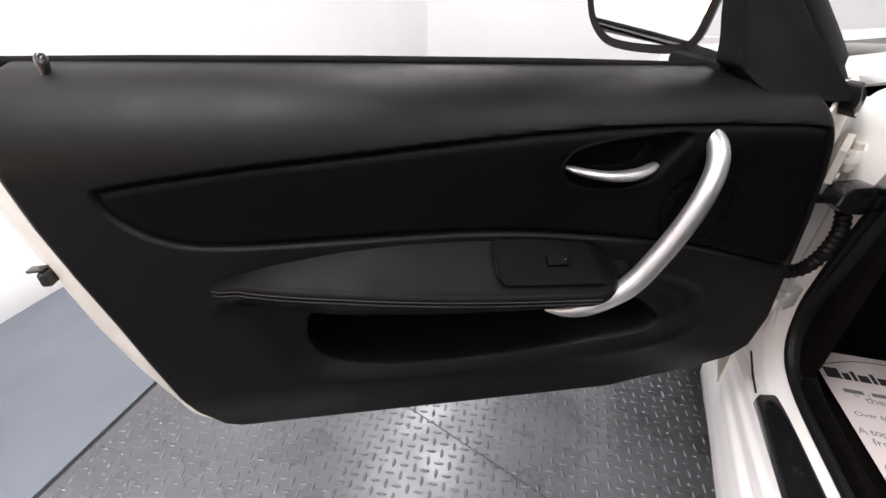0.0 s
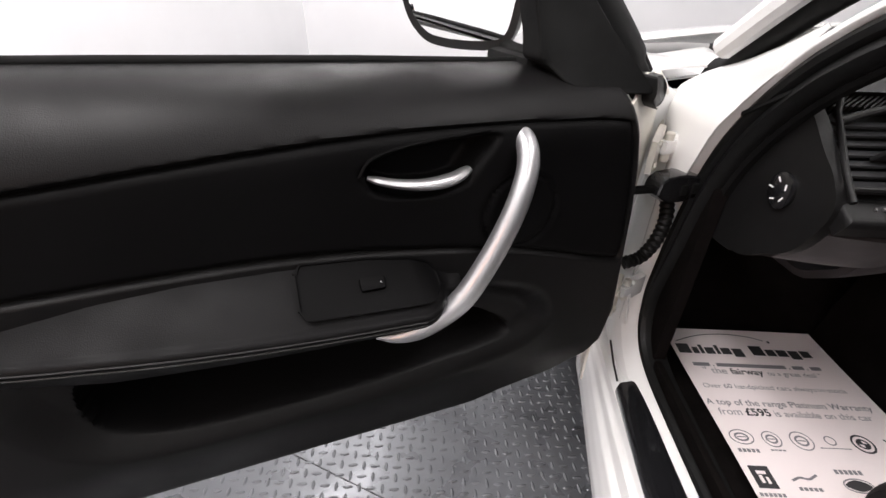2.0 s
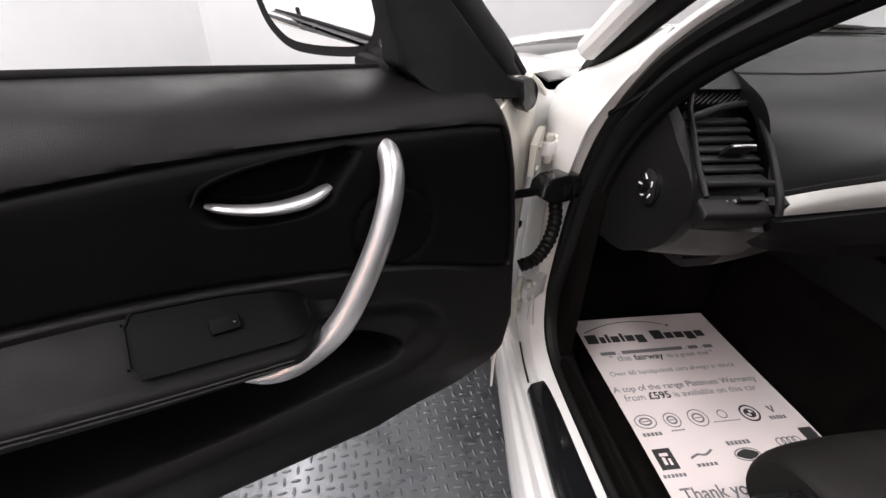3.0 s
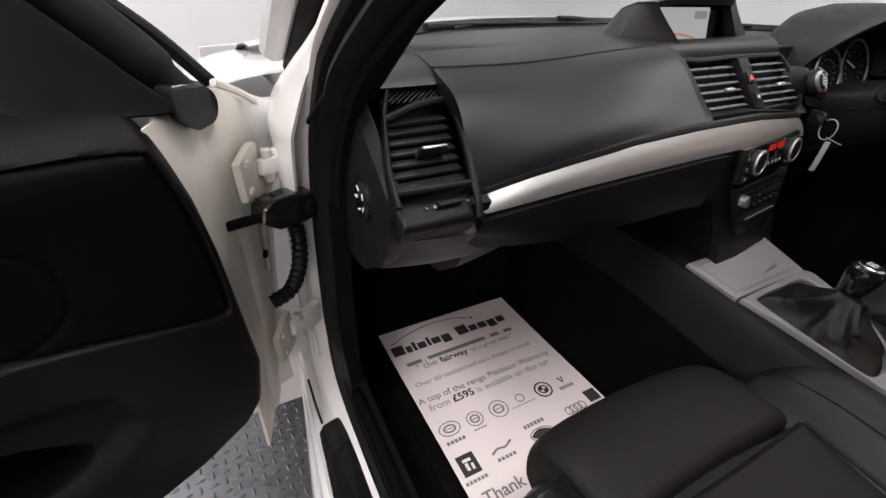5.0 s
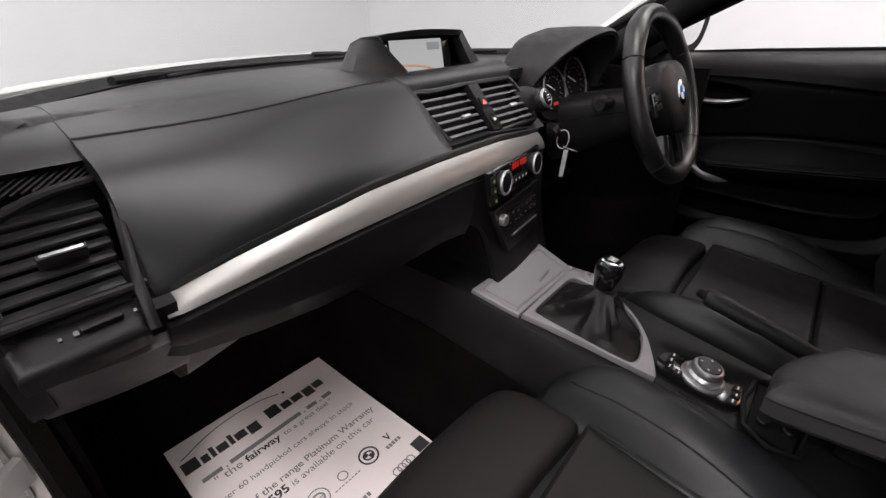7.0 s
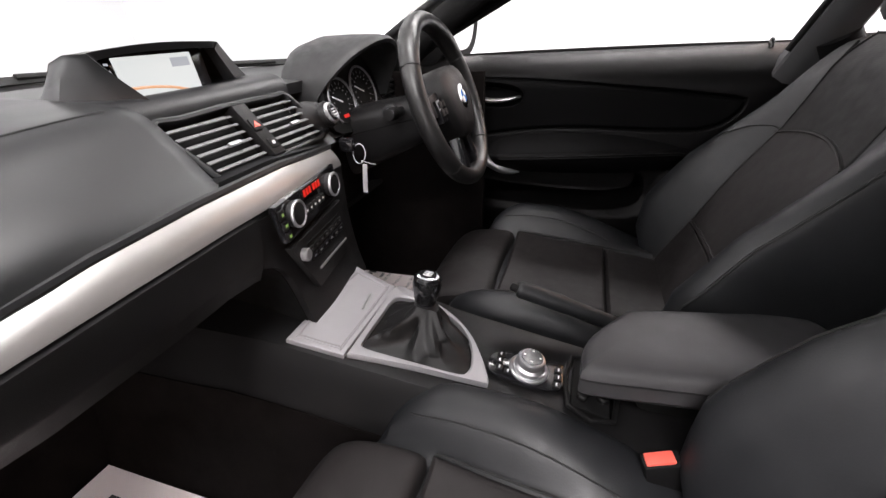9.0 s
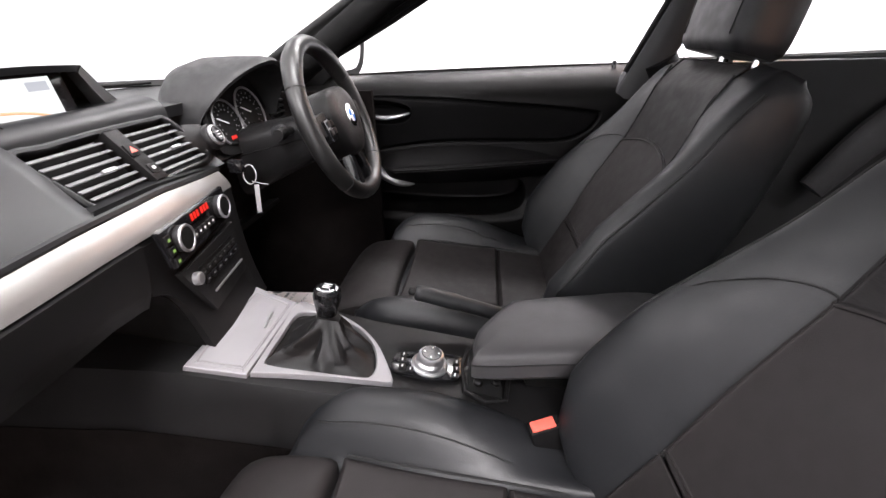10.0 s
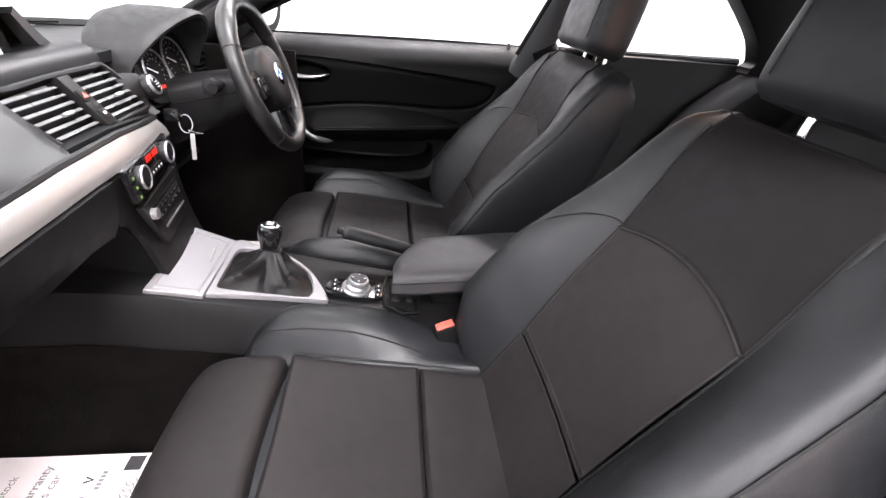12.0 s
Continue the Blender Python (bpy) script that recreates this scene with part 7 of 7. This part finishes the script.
# heading wordmark as plain bars in its rhythm, arc and dot above it
xw = 0.008
for wl, hl in ((0.026, 0.030), (0.013, 0.020), (0.008, 0.028), (0.019, 0.020), (0.008, 0.028), (0.020, 0.020), (0.021, 0.026), (-0.012, 0), (0.026, 0.030), (0.019, 0.020), (0.021, 0.020), (0.021, 0.026), (0.020, 0.020)):
    if wl > 0:
        drop = 0.007 if hl == 0.026 else 0.0
        bar(xw + 0.001, xw + wl * 1.12, -0.083 - drop, -0.083 - drop + hl, M_INK)
    xw += abs(wl) * 1.17 + 0.0022
arcp = smooth_curve([(0.015, -0.044, 0), (0.07, -0.024, 0), (0.13, -0.016, 0), (0.19, -0.022, 0), (0.222, -0.034, 0)], 6)
bm = tube(arcp, 0.0011, 4)
for v in bm.verts:
    v.co.z *= 0.2
part("printed_arc", lay(bm), M_INK, paper, smooth=False)
part("printed_dot", lay(moved(lathe([(0.0035, 0), (0.0035, 0.0003)], 14), pose(0.232, -0.038, 0))), M_INK, paper, smooth=False)
# address line as bars
xw = 0.024
for n in (0.036, 0.003, 0.150, 0.003, 0.024, 0.003, 0.022):
    bar(xw, xw + n, -0.122, -0.112 if n > 0.01 else -0.119, M_INK2)
    xw += n + 0.006
writing('" the', 0.040, 0.088, -0.143, M_INK2)
writing("fairway", 0.096, 0.166, -0.143, M_INK, 0.0004)
writing('to a great deal "', 0.174, 0.288, -0.143, M_INK2)
writing("Over 60 handpicked cars always in stock", 0.018, 0.312, -0.184, M_INK2)
writing("A top of the range Platinum Warranty", 0.004, 0.330, -0.228, M_INK2, 0.0002)
writing("from", 0.018, 0.062, -0.252, M_INK2)
writing("£595", 0.070, 0.118, -0.252, M_INK, 0.0005)
writing("is available on this car", 0.126, 0.312, -0.252, M_INK2)
writing("Thank you for", 0.020, 0.200, -0.455, M_INK2, 0.0003)
# emblems as plain shapes
for x, y, r, sq, m in ((0.032, -0.302, 0.021, 0.72, M_INK2), (0.086, -0.304, 0.016, 1, M_INK2), (0.140, -0.305, 0.019, 1, M_INK2), (0.193, -0.302, 0.009, 1, M_INK2), (0.250, -0.306, 0.018, 1, M_INK), (0.182, -0.388, 0.024, 0.5, M_INK2)):
    ink_ring(x, y, r, m, 0.0018 if m is M_INK else 0.0011, sq)
    if r > 0.012:
        ink_ring(x, y, r * 0.55, M_INK if r < 0.019 and r > 0.0165 else M_INK2, 0.0018, sq * 0.9)
        bar(x - r * 0.4, x + r * 0.4, y - 0.001, y + 0.001, M_INK2)
for q in (1, 3):
    fan = [(0.0, 0.0)] + [(0.011 * math.cos(t), 0.011 * math.sin(t)) for t in np.linspace(q * math.pi / 2, (q + 1) * math.pi / 2, 7)]
    part("printed_field", lay(moved(prism(fan, 0, 0.0003, "XY"), pose(0.250, -0.306, 0))), M_INK, paper, smooth=False)
part("printed_field", lay(moved(prism([(-0.017, -0.020), (0.017, -0.020), (0.017, 0.020), (-0.017, 0.020)], 0, 0.0003, "XY"), pose(0.028, -0.380, 0))), M_INK, paper, smooth=False)
for a, b, w, h in ((0.0, 0.008, 0.016, 0.006), (-0.004, -0.004, 0.006, 0.014), (0.006, -0.006, 0.005, 0.012)):
    bar(0.028 + a - w / 2, 0.028 + a + w / 2, -0.380 + b - h / 2, -0.380 + b + h / 2, M_PAPER).location.z = 0.0004
part("printed_field", lay(moved(prism(smooth_curve([(-0.022, 0), (0, 0.010), (0.022, 0), (0, -0.010)], 4, True), 0, 0.0003, "XY"), pose(0.182, -0.388, 0))), M_INK, paper, smooth=False)
part("printed_field", lay(moved(prism([(-0.007, 0.008), (-0.003, 0.008), (0.0, -0.003), (0.004, 0.008), (0.007, 0.008), (0.0, -0.009)], 0, 0.0003, "XY"), pose(0.300, -0.302, 0))), M_INK, paper, smooth=False)
part("printed_field", lay(moved(prism([(-0.014, -0.014), (0.014, -0.014), (0.014, 0.014), (-0.014, 0.014)], 0, 0.0003, "XY"), pose(0.330, -0.362, 0))), M_INK, paper, smooth=False)
for x0, x1, y, h in ((0.012, 0.052, -0.330, 0.007), (0.072, 0.100, -0.327, 0.003), (0.165, 0.222, -0.318, 0.002), (0.282, 0.318, -0.321, 0.008), (0.006, 0.050, -0.411, 0.006), (0.078, 0.118, -0.398, 0.006), (0.158, 0.206, -0.364, 0.008), (0.262, 0.300, -0.385, 0.005)):
    n = max(3, int((x1 - x0) / 0.007))
    for k in range(n):
        bar(lerp(x0, x1, k / n), lerp(x0, x1, (k + 0.72) / n), y - h / 2, y + h / 2, M_INK2)
for k in range(4):
    ink_ring(0.262 + 0.011 * k, -0.372, 0.008, M_INK2)
leap = smooth_curve([(0.075, -0.384, 0), (0.09, -0.378, 0), (0.105, -0.380, 0), (0.122, -0.372, 0)], 5)
bm = tube(leap, 0.002, 4)
for v in bm.verts:
    v.co.z *= 0.1
part("printed_arc", lay(bm), M_INK2, paper, smooth=False)
paper_b = copy_thing(paper, pose(0.315, 0.255, 0.287, 0, 0, -3))
tagged(paper_b, label="white printed paper mat in the driver's footwell")

# ---- pedals ----
for x in (0.33, 0.42, 0.51):
    pedal = thing("pedal", "black rubber foot pedal", "pedal", group="pedals")
    part("pad", box(x, 0.30, 0.42, 0.055, 0.016, 0.075, 0.006, m=pose(0, 0, 0, -35)), M_RUBBER, pedal)
    part("arm", tube([(x, 0.31, 0.43), (x, 0.40, 0.55), (x, 0.42, 0.66)], 0.008, 8), M_DARK, pedal)

# ---- windscreen wipers ----
for x0, y0, x1, y1 in ((-0.44, 0.325, 0.02, 0.565), (0.05, 0.565, 0.50, 0.33)):
    wiper = thing("windscreen_wiper", "black windscreen wiper resting on the glass", "wiper", group="wipers")
    mx, my = lerp(x0, x1, 0.5), lerp(y0, y1, 0.5) + 0.075
    part("arm", tube(smooth_curve([(x0 + 0.10, lerp(y0, my, 0.45), 0.936), (mx, my, 0.934), (x1, y1 + 0.02, 0.936)], 6), 0.0035, 8), M_PLASTIC, wiper)
    part("blade", tube(smooth_curve([(x0, y0, 0.944), (lerp(x0, mx, 0.5), lerp(y0, my, 0.5) + 0.012, 0.940), (mx, my - 0.005, 0.936), (x1, y1, 0.934)], 6), [0.0065] * 5 + [0.004] * 14, 8), M_RUBBER, wiper)
